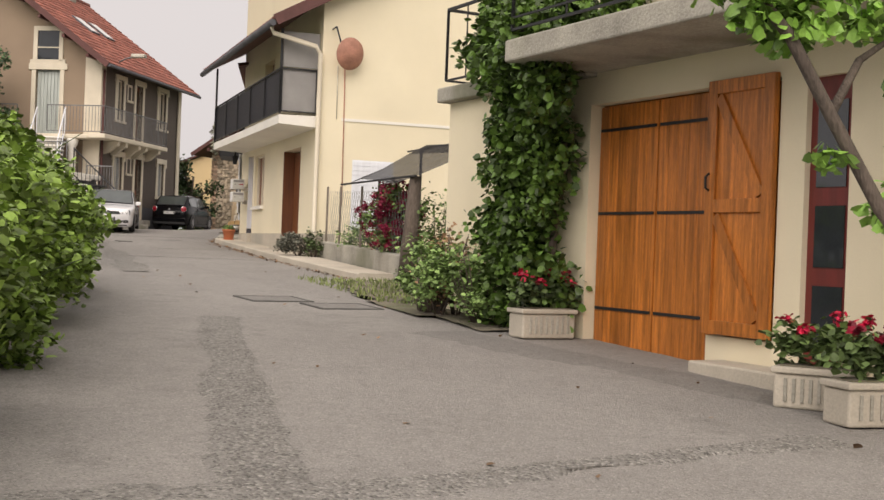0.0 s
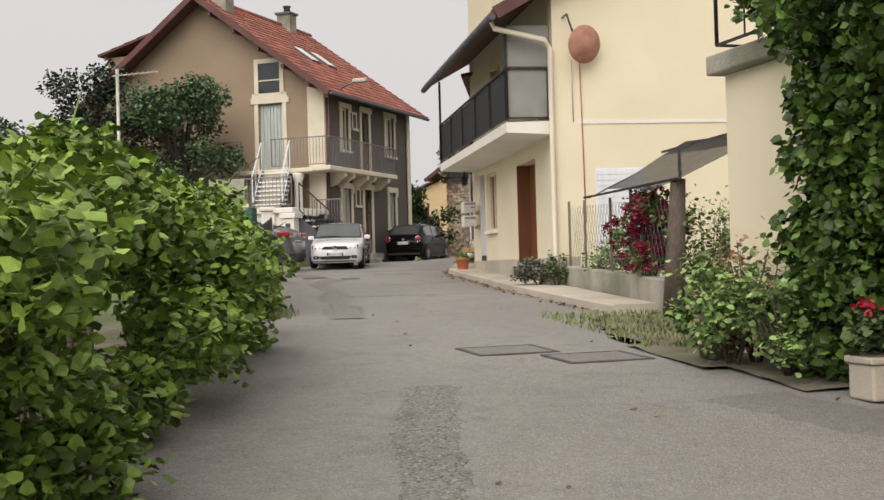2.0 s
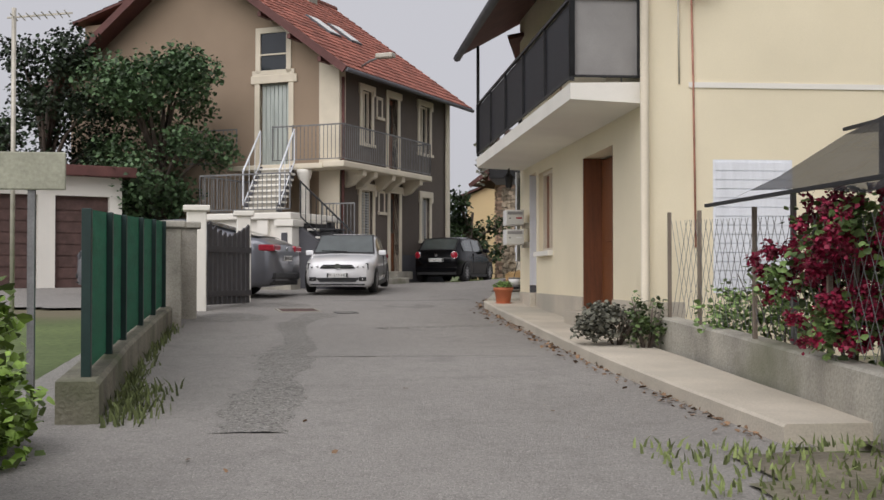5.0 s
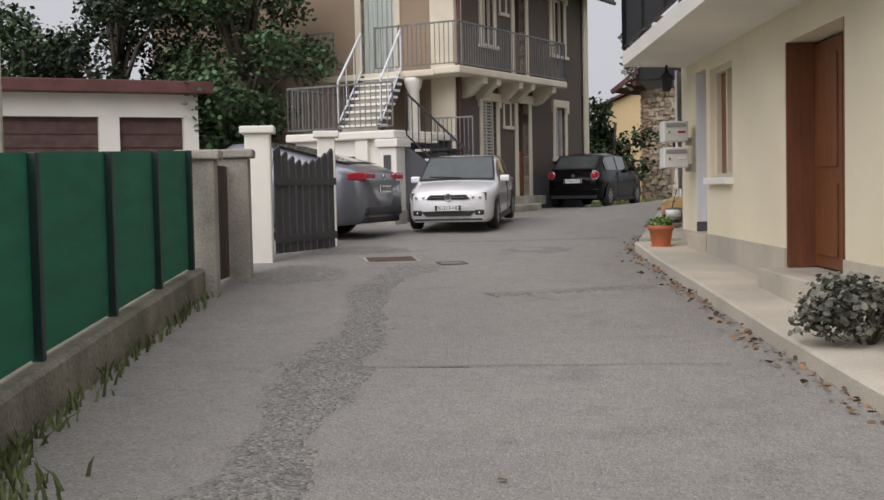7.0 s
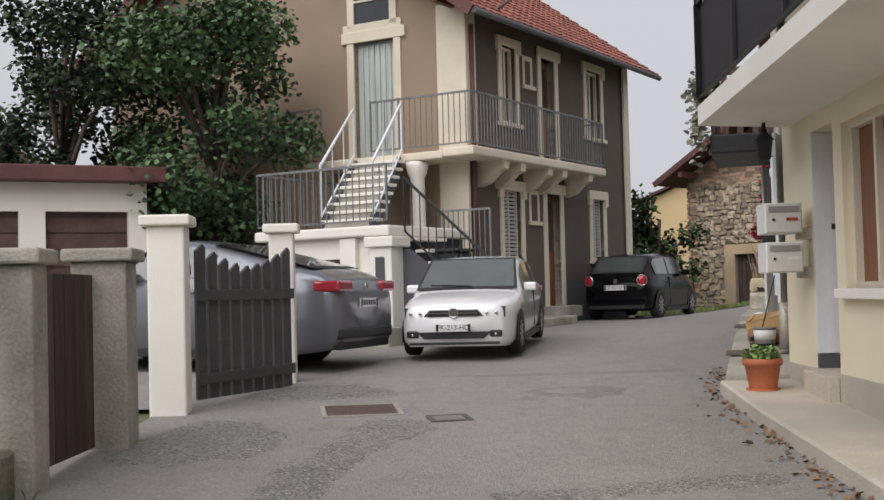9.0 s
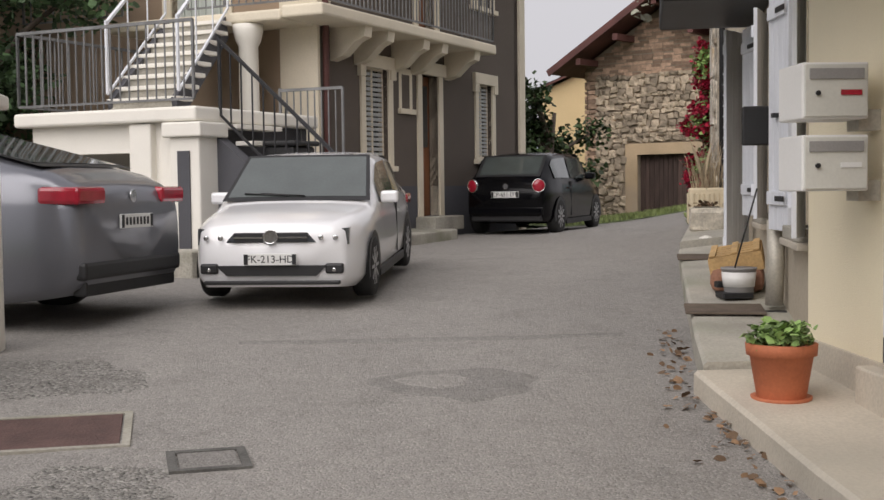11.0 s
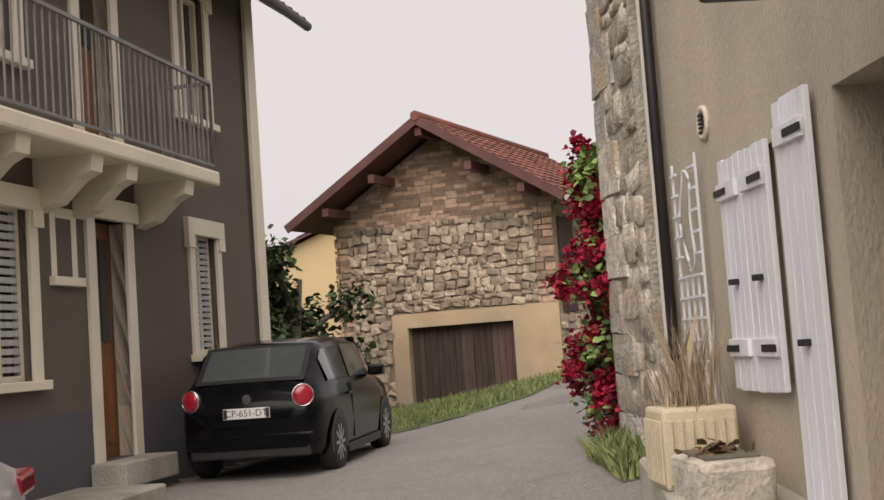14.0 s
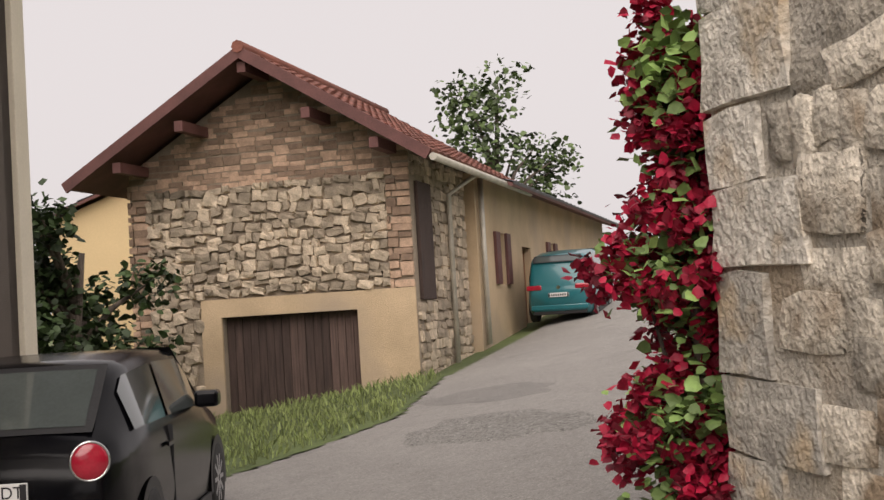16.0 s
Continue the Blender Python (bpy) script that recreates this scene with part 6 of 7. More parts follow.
# the vine hedge along the lane
hp = thing("vine_hedge", pose(0, 0, 0), "dense bright green grapevine hedge spilling over the lane edge", "hedge")
blobs = []
for k in range(150):
    y = random.uniform(1.5, 19.3)
    edge = float(np.interp(y, [1.5, 7.5, 11.5, 16, 19.3], [-0.75, 0.88, 1.6, 2.1, 2.0]))
    h = float(np.interp(y, [1.5, 8, 13, 17, 19.3], [1.6, 1.65, 1.65, 1.5, 1.0]))
    dxx = random.uniform(0.3, 1.9)
    zz = random.uniform(0.15, h - 0.15) if dxx < 0.8 else random.uniform(h - 0.55, h)
    r = random.uniform(0.3, 0.48)
    blobs.append((edge - dxx, y, float(ground_z(edge, y)) + zz, r, r * 1.25, r * 0.85))
leaves("leaf_mass", cloud_points(95000, blobs, 0.5), 0.074, "vine_leaf", hp, spread=0.6)
hp["kind"] = "stuff"
bm = B()
for k in range(40):
    bl = random.choice(blobs)
    a = Vector(bl[:3])
    d = Vector((random.uniform(-0.2, 0.6), random.uniform(-0.4, 0.4), random.uniform(0.1, 0.7)))
    tube(bm, [a, a + d * 0.6, a + d + Vector((0.1, 0, -0.05))], [0.012, 0.008, 0.004], 5)
part("shoot", bm, "shrub_leaf", hp)
vf = thing("stake_fence", pose(0, 0, 0), "old grey wooden stake fence inside the vines", "fence")
for k in range(60):
    y = 1.5 + k * 0.2
    x = float(np.interp(y, [1.5, 7.5, 11.5, 16], [-2.0, -0.55, 0.1, 0.7]))
    part("stake", box(B(), x - 0.02, x + 0.02, y - 0.055, y + 0.055, float(ground_z(x, y)) - 0.05, float(ground_z(x, y)) + 1.2 + random.uniform(-0.05, 0.05), 0.004), "grey_wood", vf)


def tree(x, y, h, r, n, label, seed=0, size=0.2, squash=0.8, low=0.35, leaf="tree_leaf"):
    rr = random.Random(seed)
    t = plant("tree", label, "tree", x, y)
    bm = tube(B(), [(0, 0, -0.2), (0.1, 0.05, h * 0.25), (0.0, 0.1, h * 0.5), (0.15, 0, h * 0.85)], [0.22, 0.17, 0.12, 0.04])
    bl = []
    for k in range(22):
        a, zz = rr.uniform(0, 6.28), rr.uniform(low, 1.0) * h
        d = r * rr.uniform(0.25, 0.95) * math.sqrt(max(0.1, 1 - ((zz / h - 0.62) / 0.5) ** 2))
        p = (d * math.cos(a), d * math.sin(a), zz)
        tube(bm, [(0.05, 0.05, zz * 0.6), (p[0] * 0.5, p[1] * 0.5, zz * 0.85), p], [0.07, 0.045, 0.015], 6)
        q = rr.uniform(0.28, 0.5) * r
        bl.append((*p, q, q, q * squash))
    part("trunk", bm, "bark", t)
    leaves("crown", cloud_points(n, bl, 0.35), size, leaf, t, spread=0.7)
    return t


tree(0.0, 43.5, 5.5, 2.2, 18000, "broad dark green garden tree before the gable", 3, 0.11)
tree(-3.0, 44.2, 6.3, 1.7, 11000, "tall dark green garden tree", 4, 0.11)
tree(-5.6, 46.0, 5.0, 1.9, 7000, "dark green tree behind the garages", 6, 0.12)
tree(10.2, 56.5, 3.2, 1.5, 4000, "dark green bush beside the barn", 7, 0.14, low=0.1, leaf="bush_leaf")
tree(9.0, 57.5, 2.8, 1.4, 3500, "dark green bush beside the barn", 8, 0.14, low=0.1, leaf="bush_leaf")
tree(24.2, 68, 6.4, 2.6, 3800, "light green tree above the far roofs", 9, 0.17, leaf="shrub_leaf")

# climbing vine over the garage corner
vn = thing("climbing_vine", pose(0, 0, 0), "thick climbing grapevine beside the garage door", "climber")
nm = pose(6.09, 14.1, 0, 0, 0, 96.3)
bl = []
for k in range(70):
    x = random.uniform(-3.0, -1.7)
    z = random.uniform(1.0, 4.6)
    if z > 2.6:
        x = random.uniform(-3.1, -1.35 - 0.2 * z * random.random())
    p = nm @ Vector((x, random.uniform(0.15, 0.45), z))
    q = random.uniform(0.2, 0.38)
    bl.append((p.x, p.y, p.z, q, q, q))
for k in range(16):
    p = nm @ Vector((random.uniform(-4.1, -2.2), random.uniform(0.2, 1.0), random.uniform(3.3, 4.7)))
    bl.append((p.x, p.y, p.z, 0.3, 0.35, 0.25))
for k in range(18):
    p = nm @ Vector((random.uniform(-2.9, -0.9), random.uniform(-0.2, 0.3), random.uniform(3.9, 4.9)))
    bl.append((p.x, p.y, p.z, 0.26, 0.3, 0.24))
leaves("leaf_mass", cloud_points(21000, bl, 0.35), 0.085, "ivy_leaf", vn, spread=0.5, droop=0.7)
part("stem", tube(B(), [nm @ Vector(p) for p in ((-2.75, 0.2, 0.8), (-2.7, 0.15, 1.8), (-2.9, 0.15, 2.8), (-2.6, 0.2, 4.2))], [0.05, 0.045, 0.035, 0.02]), "bark", vn)
v2 = thing("climbing_vine", pose(0, 0, 0), "twisted old vine stem arching before the red door", "climber")
st = [(5.9, 5.0, 0.62), (5.75, 5.05, 1.3), (5.44, 5.17, 1.8), (5.25, 5.32, 2.11), (4.99, 5.46, 2.64), (4.76, 5.55, 3.08), (4.5, 5.7, 3.45)]
part("stem", tube(B(), st, [0.055, 0.05, 0.045, 0.042, 0.04, 0.038, 0.03]), "bark", v2)
part("stem", tube(B(), [(4.99, 5.46, 2.64), (5.3, 5.6, 3.0), (5.6, 5.6, 3.2)], [0.03, 0.025, 0.015]), "bark", v2)
bl = [(random.uniform(4.5, 5.7), random.uniform(5.5, 6.0), random.uniform(3.15, 3.5), 0.16, 0.2, 0.14) for _ in range(14)] + [(4.95, 5.4, 2.4, 0.12, 0.12, 0.1), (5.4, 5.45, 2.15, 0.13, 0.13, 0.16), (5.55, 5.4, 2.45, 0.13, 0.13, 0.14), (5.5, 5.4, 2.9, 0.15, 0.15, 0.14)]
leaves("leaf_mass", cloud_points(1500, bl, 0.3), 0.085, "ivy_leaf", v2, droop=0.7)


def trough(x, y, yaw, label, w=0.62, flowers="rose", n=120, h=0.30):
    t = thing("flower_trough", pose(x, y, float(ground_z(x, y)) + 0.005, 0, 0, yaw), label, "planter")
    part("trough", box(B(), -w / 2, w / 2, -0.15, 0.15, 0.0, h - 0.05, 0.02), "concrete", t)
    part("rim", box(B(), -w / 2 - 0.02, w / 2 + 0.02, -0.17, 0.17, h - 0.048, h, 0.012), "concrete", t)
    for k in range(8):
        x0 = -w / 2 + 0.09 + k * (w - 0.18) / 7
        part("rib", box(B(), x0 - 0.012, x0 + 0.012, -0.165, -0.151, 0.05, h - 0.08, 0.003), "old_concrete", t)
    part("soil", box(B(), -w / 2 + 0.04, w / 2 - 0.04, -0.12, 0.12, h + 0.001, h + 0.012), "soil", t)
    pl = thing("geranium", pose(x, y, float(ground_z(x, y)) + h, 0, 0, yaw), "red flowering geranium in a stone trough", "flowers")
    leaves("foliage", cloud_points(700, [(rx, ry, 0.18, 0.22, 0.2, 0.2) for rx, ry in ((-0.2, 0), (0.05, 0.02), (0.22, 0))], 0.1), 0.07, "shrub_leaf", pl)
    leaves("blossom", cloud_points(n, [(rx, ry, rz, 0.07, 0.07, 0.05) for rx, ry, rz in ((-0.25, 0.0, 0.36), (-0.1, -0.1, 0.3), (0.1, 0.05, 0.38), (0.25, -0.06, 0.3), (0.3, 0.08, 0.36))], 0.1), 0.05, flowers, pl)
    part("stalk", tube(B(), [(0, 0, 0), (0.02, 0, 0.2)], 0.01, 5), "shrub_leaf", pl)


trough(5.98, 11.05, -80 + 84, "ribbed concrete flower trough before the vine")
trough(6.2, 6.95, -50, "ribbed concrete flower trough by the step", 0.6)
trough(6.25, 6.35, -5, "ribbed concrete flower trough by the step", 0.75)


def shrub(x, y, w, h, n, mat, label, size=0.06, dz=0.0, name="shrub"):
    t = plant(name, label, "shrub", x, y, dz)
    bm = B()
    for k in range(14):
        a = random.uniform(0, 6.28)
        tube(bm, [(0.03 * math.cos(a), 0.03 * math.sin(a), -0.02), (w * 0.4 * math.cos(a), w * 0.4 * math.sin(a), h * random.uniform(0.5, 0.95))], [0.01, 0.004], 5)
    part("stalk", bm, "bark", t)
    bl = [(random.uniform(-w, w) * 0.5, random.uniform(-w, w) * 0.5, h * random.uniform(0.25, 0.8), w * 0.3, w * 0.3, h * 0.25) for _ in range(12)]
    leaves("foliage", cloud_points(n, bl, 0.1), size, mat, t)
    return t


shrub(6.9, 24.35, 0.75, 0.5, 2200, "grey_leaf", "pale grey-leaved shrub at the wall foot", 0.05, 0.12)
shrub(7.12, 23.95, 0.4, 0.6, 500, "shrub_leaf", "green shrub at the house corner", 0.05, 0.12)
for x, y, w, h in ((5.6, 13.0, 0.8, 1.05), (5.98, 14.5, 0.6, 0.55), (5.75, 12.2, 0.8, 0.95), (8.2, 16.4, 1.2, 1.5), (8.2, 18.0, 1.5, 1.7), (8.3, 20.0, 1.4, 1.6), (8.0, 22.3, 1.2, 1.1)):
    shrub(x, y, w, h, 1900, "shrub_leaf", "loose green garden shrub", 0.055)
shrub(5.9, 13.2, 0.7, 1.2, 700, "dry_leaf", "reddish faded garden shrub", 0.06)
tb = thing("tree_stump_pot", pose(5.72, 13.55, float(ground_z(5.72, 13.55))), "weathered wooden tub used as a planter", "planter")
part("tub", lathe(B(), [(0.17, 0.0), (0.2, 0.2), (0.19, 0.42), (0.16, 0.43)], 14), "bark", tb)


def rose_bush(x, y, z, label, blobs, n, nf, parent_name="rose_bush", mat="rose", fsize=0.075):
    t = thing(parent_name, pose(x, y, z), label, "rose")
    bm = B()
    for bl in blobs[::2]:
        tube(bm, [(0, 0, -0.05), (bl[0] * 0.5, bl[1] * 0.5, bl[2] * 0.6), bl[:3]], [0.018, 0.012, 0.005], 5)
    part("cane", bm, "bark", t)
    leaves("foliage", cloud_points(n, blobs, 0.1), 0.065, "shrub_leaf", t)
    c = cloud_points(nf, blobs, 0.8)
    pts = (c[:, None] + rng.normal(0, fsize * 0.23, (nf, 60, 3))).reshape(-1, 3)
    leaves("blossom", pts, fsize * 0.31, mat, t, spread=0.9, label="full red rose blossoms")
    return t


rose_bush(7.35, 19.6, 1.5, "crimson rose bush behind the garden wall", [(random.uniform(-0.3, 0.35), random.uniform(-0.6, 0.8), random.uniform(0.4, 1.25), 0.24, 0.3, 0.22) for _ in range(16)], 2000, 230, mat="rose_dark", fsize=0.11)
qm = pose(8.0, 34.6, 0, 0, 0, 75.5)
q0 = qm @ Vector((8.45, 0.05, 2.35))
bl = []
for k in range(46):
    z = random.uniform(0.05, 2.3)
    p = qm @ Vector((random.uniform(8.28, 8.66), random.uniform(-0.40, 0.25) + 0.03 * z, 2.35 + z)) - q0
    bl.append((p.x, p.y, p.z, 0.2, 0.22, 0.24))
rose_bush(q0.x, q0.y, q0.z, "tall climbing rose full of deep red blossoms on the stone corner", bl, 6000, 340, "climbing_rose", fsize=0.16)

# pots and things on the pavement
pt = thing("terracotta_pot", pose(7.08, 32.30, 1.80), "orange terracotta pot with a leafy green plant", "flower pot")
part("pot", lathe(B(), [(0.13, 0.0), (0.14, 0.02), (0.18, 0.26), (0.20, 0.265), (0.205, 0.33), (0.19, 0.335), (0.17, 0.30)], 28), "terracotta", pt)
part("saucer", lathe(B(), [(0.15, -0.005), (0.17, 0.0), (0.175, 0.025), (0.15, 0.02)], 28), "terracotta", pt)
leaves("plant", cloud_points(420, [(0, 0, 0.38, 0.2, 0.2, 0.09)], 0.2), 0.06, "shrub_leaf", pt)
pt.scale = (0.86, 0.86, 0.86)


def pz(x, y, lift):
    return float(ground_z(x, y)) + lift


def hp_(u, v):
    p = qm @ Vector((u, v, 0))
    return p.x, p.y


x, y = hp_(1.05, 0.27)
cr = thing("slatted_crate", pose(x, y, pz(x - 0.35, y, 0.36), -10, -6, 70), "pale wooden vegetable crate lying upside down on a bag", "crate")
for k in range(5):
    part("slat", box(B(), -0.26 + k * 0.107, -0.26 + k * 0.107 + 0.058, -0.19, 0.19, 0.12, 0.13, 0.002), "crate", cr)
for k in range(3):
    part("slat", box(B(), -0.27, 0.27, -0.19 + k * 0.165, -0.14 + k * 0.165, 0.131, 0.14, 0.002), "crate", cr)
for s in (-1, 1):
    part("side", box(B(), -0.27, 0.27, min(s * 0.19, s * 0.202), max(s * 0.19, s * 0.202), -0.02, 0.11, 0.002), "crate", cr)
    part("end", box(B(), min(s * 0.27, s * 0.285), max(s * 0.27, s * 0.285), -0.2, 0.2, -0.02, 0.12, 0.002), "crate", cr)
bg = thing("brown_bag", pose(x, y, pz(x - 0.35, y, 0.17), 0, 0, 70), "slumped brown paper sack", "sack")
part("sack", box(B(), -0.33, 0.22, -0.2, 0.2, 0.0, 0.18, 0.06), "cardboard", bg)
x, y = hp_(0.55, 0.30)
bk = thing("bucket", pose(x, y, pz(x - 0.35, y, 0.19)), "white and grey bucket with a printed side", "bucket")
part("pail", lathe(B(), [(0.13, 0.0), (0.135, 0.01), (0.165, 0.26), (0.175, 0.265), (0.175, 0.28), (0.15, 0.27)], 24), "grey_screen", bk)
part("band", lathe(B(), [(0.150, 0.10), (0.167, 0.24)], 24), "box_white", bk)
part("tray", box(B(), -0.2, 0.1, -0.15, 0.12, -0.005, 0.05, 0.01), "black_plastic", bk)
bk.scale = (0.76, 0.76, 0.78)
br = thing("broom", pose(x, y, pz(x - 0.35, y, 0.19)), "thin-handled brush leaning on the wall", "broom")
part("handle", tube(B(), [(-0.04, 0.10, 0.06), (0.12, -0.05, 0.80)], 0.007), "iron", br)
part("head", box(B(), -0.14, 0.02, 0.08, 0.16, 0.062, 0.11, 0.01), "black_plastic", br)
for u, v in ((0.02, 0.44), (2.85, 0.42)):
    x, y = hp_(u, v)
    mt = thing("doormat", pose(x, y, pz(x - 0.35, y, 0.185), 0, -2.6, 75.5), "flat brown doormat on the pavement", "doormat")
    part("mat", box(B(), -0.22, 0.22, -0.27, 0.27, 0.0, 0.015, 0.004), "mat", mt)
x, y = hp_(4.75, 0.33)
sp = thing("stone_planter", pose(x, y, pz(x - 0.35, y, 0.25), 0, 0, 75.5), "rough pale stone basin planter", "planter")
bm = box(B(), -0.30, 0.30, -0.19, 0.19, 0.0, 0.25, 0.05)
for v in bm.verts:
    v.co.x *= 0.82 + 0.7 * v.co.z
    v.co += Vector((random.uniform(-1, 1), random.uniform(-1, 1), random.uniform(-0.4, 0.4))) * 0.012
part("basin", bm, "weathered_stone", sp)
part("soil", box(B(), -0.24, 0.24, -0.13, 0.13, 0.24, 0.262, 0.006), "soil", sp)
leaves("plant", cloud_points(150, [(0, 0, 0.26, 0.16, 0.16, 0.06)], 0.1), 0.06, "dry_leaf", sp)
x, y = hp_(5.35, 0.30)
cp = thing("fluted_planter", pose(x, y, pz(x - 0.35, y, 0.25), 0, 0, 75.5), "cream fluted square planter with dry stems", "planter")
part("tub", box(B(), -0.2, 0.2, -0.2, 0.2, 0.0, 0.42, 0.02), "fluted", cp)
for k in range(7):
    part("flute", box(B(), -0.215, -0.201, -0.18 + k * 0.055, -0.145 + k * 0.055, 0.03, 0.36, 0.004), "fluted", cp)
    part("flute", box(B(), -0.18 + k * 0.055, -0.145 + k * 0.055, 0.201, 0.215, 0.03, 0.36, 0.004), "fluted", cp)
blades("stalk", [(random.gauss(0, 0.07), random.gauss(0, 0.07), 0.4) for _ in range(150)], 0.5, "hay", cp, lean=0.2, width=0.004)
x, y = hp_(3.85, 0.38)
st_ = thing("stone", pose(x, y, pz(x - 0.35, y, 0.19)), "white pebble stone holding the shutter", "stone")
part("stone", lathe(B(), [(0.05, 0.0), (0.09, 0.03), (0.07, 0.08), (0.02, 0.1)], 8), "white_wall", st_)
# trailing grey plant from the dark balcony
x, y = hp_(1.0, 0.9)
tp = thing("trailing_plant", pose(x, y, 4.65), "pale trailing plant hanging from the wooden balcony", "plant")
leaves("foliage", cloud_points(700, [(-0.05, 0, 0.4, 0.2, 0.25, 0.3), (-0.1, -0.1, -0.1, 0.15, 0.2, 0.4), (0.2, 0.5, 0.4, 0.2, 0.4, 0.2)], 0.1), 0.07, "grey_leaf", tp)

# grass, weeds and fallen leaves
pts = []
for k in range(9000):
    x, y = random.uniform(8.8, 16), random.uniform(49.5, 58)
    if inside([(9.3, 49.7), (10.4, 50.1), (12.6, 51.2), (14.9, 54.4), (15.2, 55.2), (12, 58.3), (9, 57)], x, y):
        pts.append((x, y, float(ground_z(x, y)) + 0.02))
tagged(blades("bank_grass", pts, 0.11, "grass"), "long green grass on the bank", "grass", kind="stuff")
pts = [(x := random.uniform(5.35, 7.0), y := random.uniform(14.5, 18.6), float(ground_z(x, y)) + 0.02) for _ in range(1100)]
tagged(blades("verge_grass", pts, 0.07, "grass"), "thin verge grass by the garden", "grass", kind="stuff")
pts = []
for k in range(520):
    y = random.uniform(19.8, 29) if k < 220 else random.uniform(19.8, 22.5)
    x = float(np.interp(y, [20, 23, 26, 29], [1.97, 1.83, 1.75, 1.68])) + abs(random.gauss(0, 0.06)) * (3 if y < 22 else 1)
    pts.append((x, y, float(ground_z(x, y))))
tagged(blades("wall_grass", pts, 0.12, "grass"), "weeds along the fence wall", "grass", kind="stuff")
pts = []
for k in range(600):
    p = qm @ Vector((random.uniform(6.8, 8.2), random.uniform(0.12, 0.4), 0))
    pts.append((p.x, p.y, float(ground_z(p.x, p.y)) + 0.02))
tagged(blades("corner_grass", pts, 0.2, "grass"), "grass tufts at the stone corner foot", "grass", kind="stuff")
pts = []
for k in range(420):
    y = random.uniform(18.8, 35)
    x = float(np.interp(y, [18.7, 25, 33, 35.1], [6.40, 6.46, 6.84, 7.4])) - abs(random.gauss(0, 0.09)) - 0.01
    pts.append((x, y, float(ground_z(x, y)) + 0.015))
pts += [(x := random.uniform(2, 6), y := random.uniform(3, 22), float(ground_z(x, y)) + 0.012) for _ in range(40)]
tagged(leaves("fallen_leaves", pts, 0.05, "dry_leaf", spread=0.25, droop=0.0), "fallen dry leaves along the kerb", "leaves", kind="stuff")

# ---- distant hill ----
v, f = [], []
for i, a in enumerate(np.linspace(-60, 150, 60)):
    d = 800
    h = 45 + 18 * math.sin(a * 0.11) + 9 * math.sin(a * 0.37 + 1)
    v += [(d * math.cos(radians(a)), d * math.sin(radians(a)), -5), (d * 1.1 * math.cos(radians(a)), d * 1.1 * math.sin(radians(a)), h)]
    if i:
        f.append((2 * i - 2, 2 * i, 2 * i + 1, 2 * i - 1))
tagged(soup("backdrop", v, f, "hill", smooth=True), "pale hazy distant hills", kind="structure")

# ---- stones, last ----


def stone_mesh(seed, rough=0.12):
    """A worn stone: a block of 26 corners drawn towards a pillow and knocked about."""
    r = random.Random(seed)
    bm = bmesh.new()
    bmesh.ops.create_cube(bm, size=1.0)
    bmesh.ops.subdivide_edges(bm, edges=list(bm.edges), cuts=1, use_grid_fill=True)
    pull = min(0.3, rough * 1.9)
    for v in bm.verts:
        p = v.co.copy()
        v.co = p.lerp(p.normalized() * 0.57, pull) + Vector((r.uniform(-1, 1), r.uniform(-1, 1), r.uniform(-1, 1))) * rough * 0.75
    for f in bm.faces:
        f.smooth = 0.08 < rough < 0.12
    me = bpy.data.meshes.new("stone")
    bm.to_mesh(me)
    bm.free()
    return me


def lay(parent, mat, x0, x1, z0, z1, y, hmin, hmax, wmin, wmax, depth, skip, limit, seed, joint=0.02, axis="x", tilt=5, rough=0.12):
    """Courses of uneven stones on a wall face."""
    r = random.Random(seed)
    kinds = [stone_mesh(seed + k, rough) for k in range(12)]
    for me in kinds:
        me.materials.append(M[mat])
    n, rest = 0, []
    z = z0
    while z < z1:
        h = r.uniform(hmin, hmax)
        x = x0
        while x < x1:
            w = min(r.uniform(wmin, wmax), x1 - x + 0.04)
            cx, cz = x + w / 2, z + h / 2 + r.uniform(-0.2, 0.2) * h
            if w > 0.05 and not skip(cx, cz):
                me = kinds[r.randrange(12)]
                at = (cx, y, cz) if axis == "x" else (y, cx, cz)
                sc = (w - joint, depth * r.uniform(0.7, 1.3), (h - joint) * r.uniform(0.85, 1.15))
                m = Matrix.LocRotScale(at, Euler((0, radians(r.uniform(-tilt, tilt)), 0)) if axis == "x" else Euler((radians(r.uniform(-tilt, tilt)), 0, radians(90))), sc)
                if n < limit:
                    ob = new("stone", me)
                    ob.parent = parent
                    ob.matrix_basis = m
                    n += 1
                else:
                    rest.append((me, m))
            x += w
        z += h
    if rest:
        v, f = [], []
        for me, m in rest:
            k = len(v)
            v += [m @ q.co for q in me.vertices]
            f += [[k + i for i in p.vertices] for p in me.polygons]
        tagged(soup("stonework", v, f, mat, parent), kind="stuff")


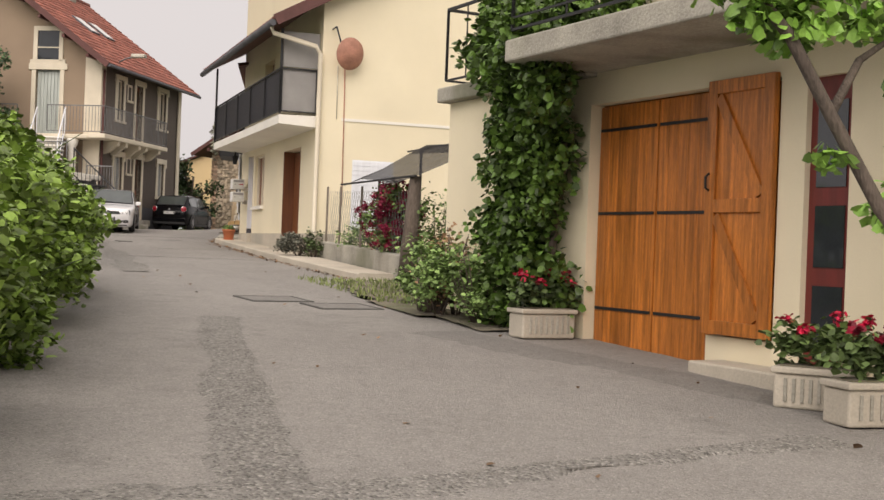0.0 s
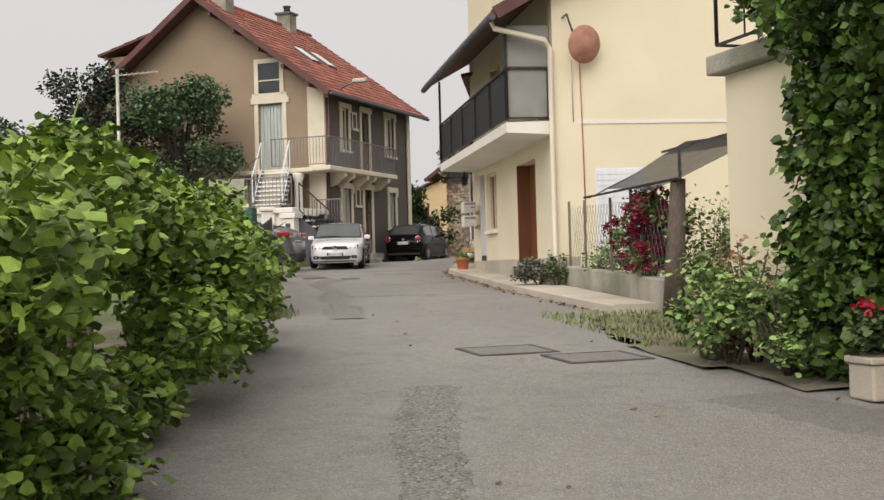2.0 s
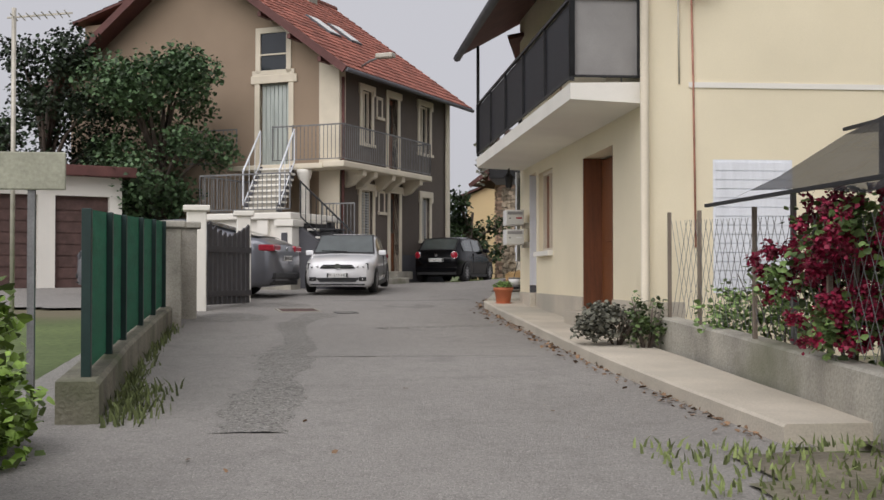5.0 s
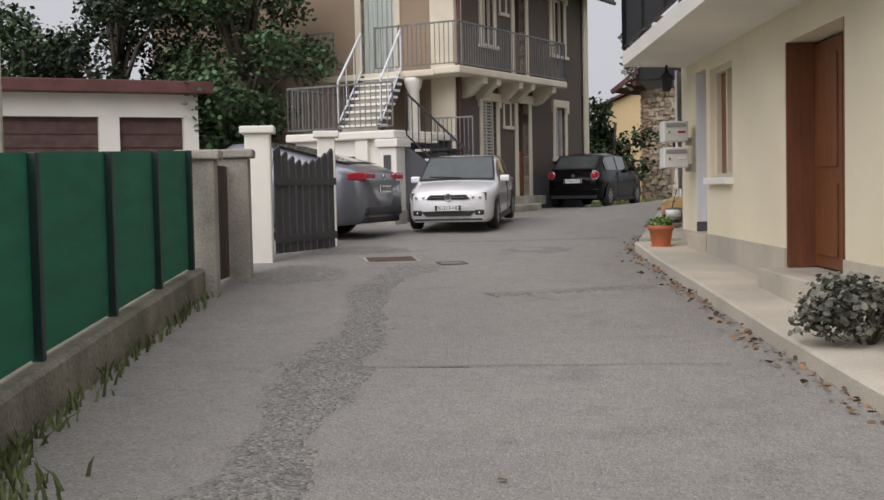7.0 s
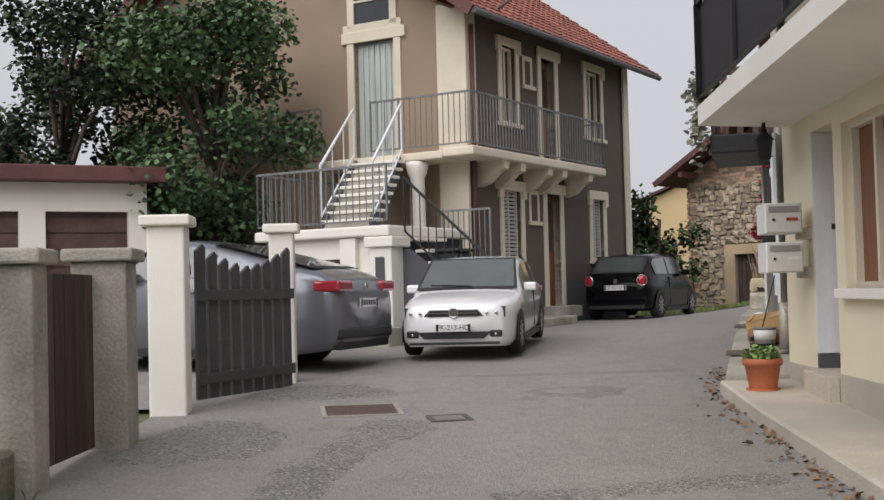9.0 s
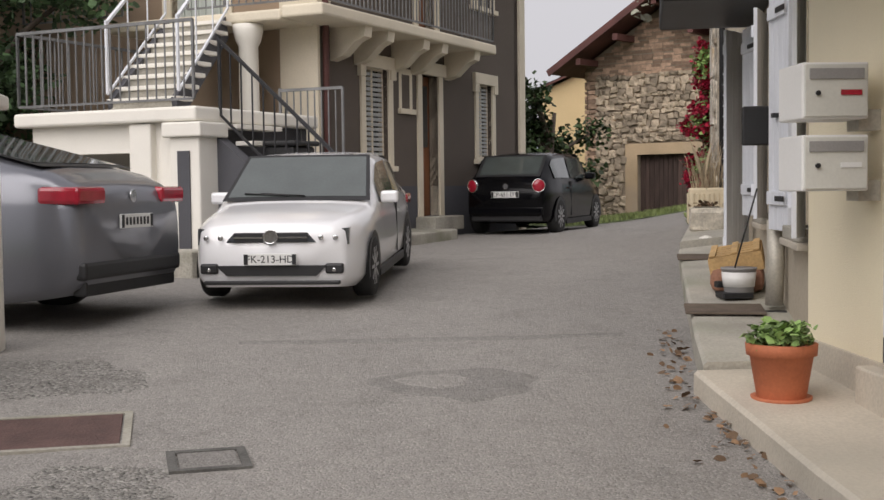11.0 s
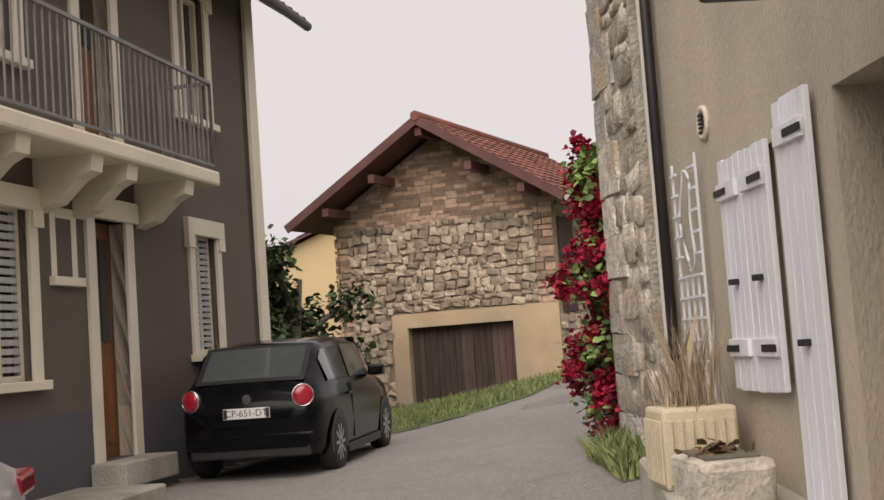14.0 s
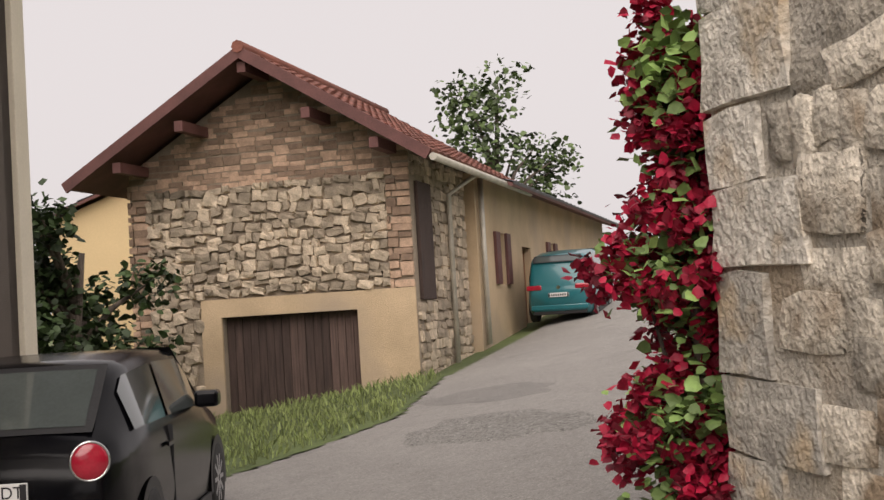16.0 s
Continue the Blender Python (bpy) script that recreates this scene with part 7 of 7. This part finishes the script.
def barn_skip(x, z):
    ridge = SZ + (7.5 - SZ) * (1 - abs(x - 2.3) / 2.4)
    return (z > ridge - 0.05) or (z < 3.95 and x < 3.62)


lay(S, "stone", 0.38, SW - 0.34, 1.9, 5.75, 0.01, 0.10, 0.21, 0.10, 0.31, 0.11, barn_skip, 300, 20, joint=0.018, tilt=16, rough=0.15)
# brick courses in the gable and up both edges
lay(S, "brick", 0.0, SW, 5.72, 7.4, -0.002, 0.085, 0.095, 0.24, 0.32, 0.03, barn_skip, 0, 140, joint=0.014, tilt=1, rough=0.03)
lay(S, "brick", 0.0, 0.36, 3.96, 5.7, 0.012, 0.10, 0.15, 0.2, 0.34, 0.06, barn_skip, 60, 150, joint=0.02, tilt=2, rough=0.05)
lay(S, "brick", SW - 0.36, SW, 1.9, 5.7, 0.012, 0.10, 0.15, 0.2, 0.34, 0.06, barn_skip, 80, 160, joint=0.02, tilt=2, rough=0.05)
lay(S, "stone", -3.25, -0.1, 2.0, 6.0, 0.0, 0.12, 0.2, 0.2, 0.45, 0.08, lambda x, z: x > -1.0 and 3.7 < z < 5.65, 0, 60, axis="y")
# squared quoins up the corner, rubble beside them
qr, z, side = random.Random(31), 1.85, 0
qk = [stone_mesh(300 + k, 0.06) for k in range(8)]
edges = []
for me in qk:
    me.materials.append(M["quoin"])
while z < 6.55:
    h, side = qr.uniform(0.26, 0.42), 1 - side
    w = qr.uniform(0.62, 0.8) if side else qr.uniform(0.36, 0.48)
    edges.append((z, z + h, 8.16 - w))
    ob = new("stone", qk[qr.randrange(8)])
    ob.parent = Q
    ob.matrix_basis = Matrix.LocRotScale((8.15 - w / 2, 0.045, z + h / 2), Euler((0, radians(qr.uniform(-1.5, 1.5)), 0)), (w - 0.004, 0.16, h - 0.002))
    z += h


def quoin_skip(x, z):
    return any(a - 0.03 < z < b + 0.03 and x > e - 0.06 for a, b, e in edges)


lay(Q, "rubble", 6.86, 8.1, 1.9, 6.5, 0.075, 0.10, 0.28, 0.14, 0.44, 0.085, quoin_skip, 260, 90, joint=0.004, tilt=7, rough=0.10)
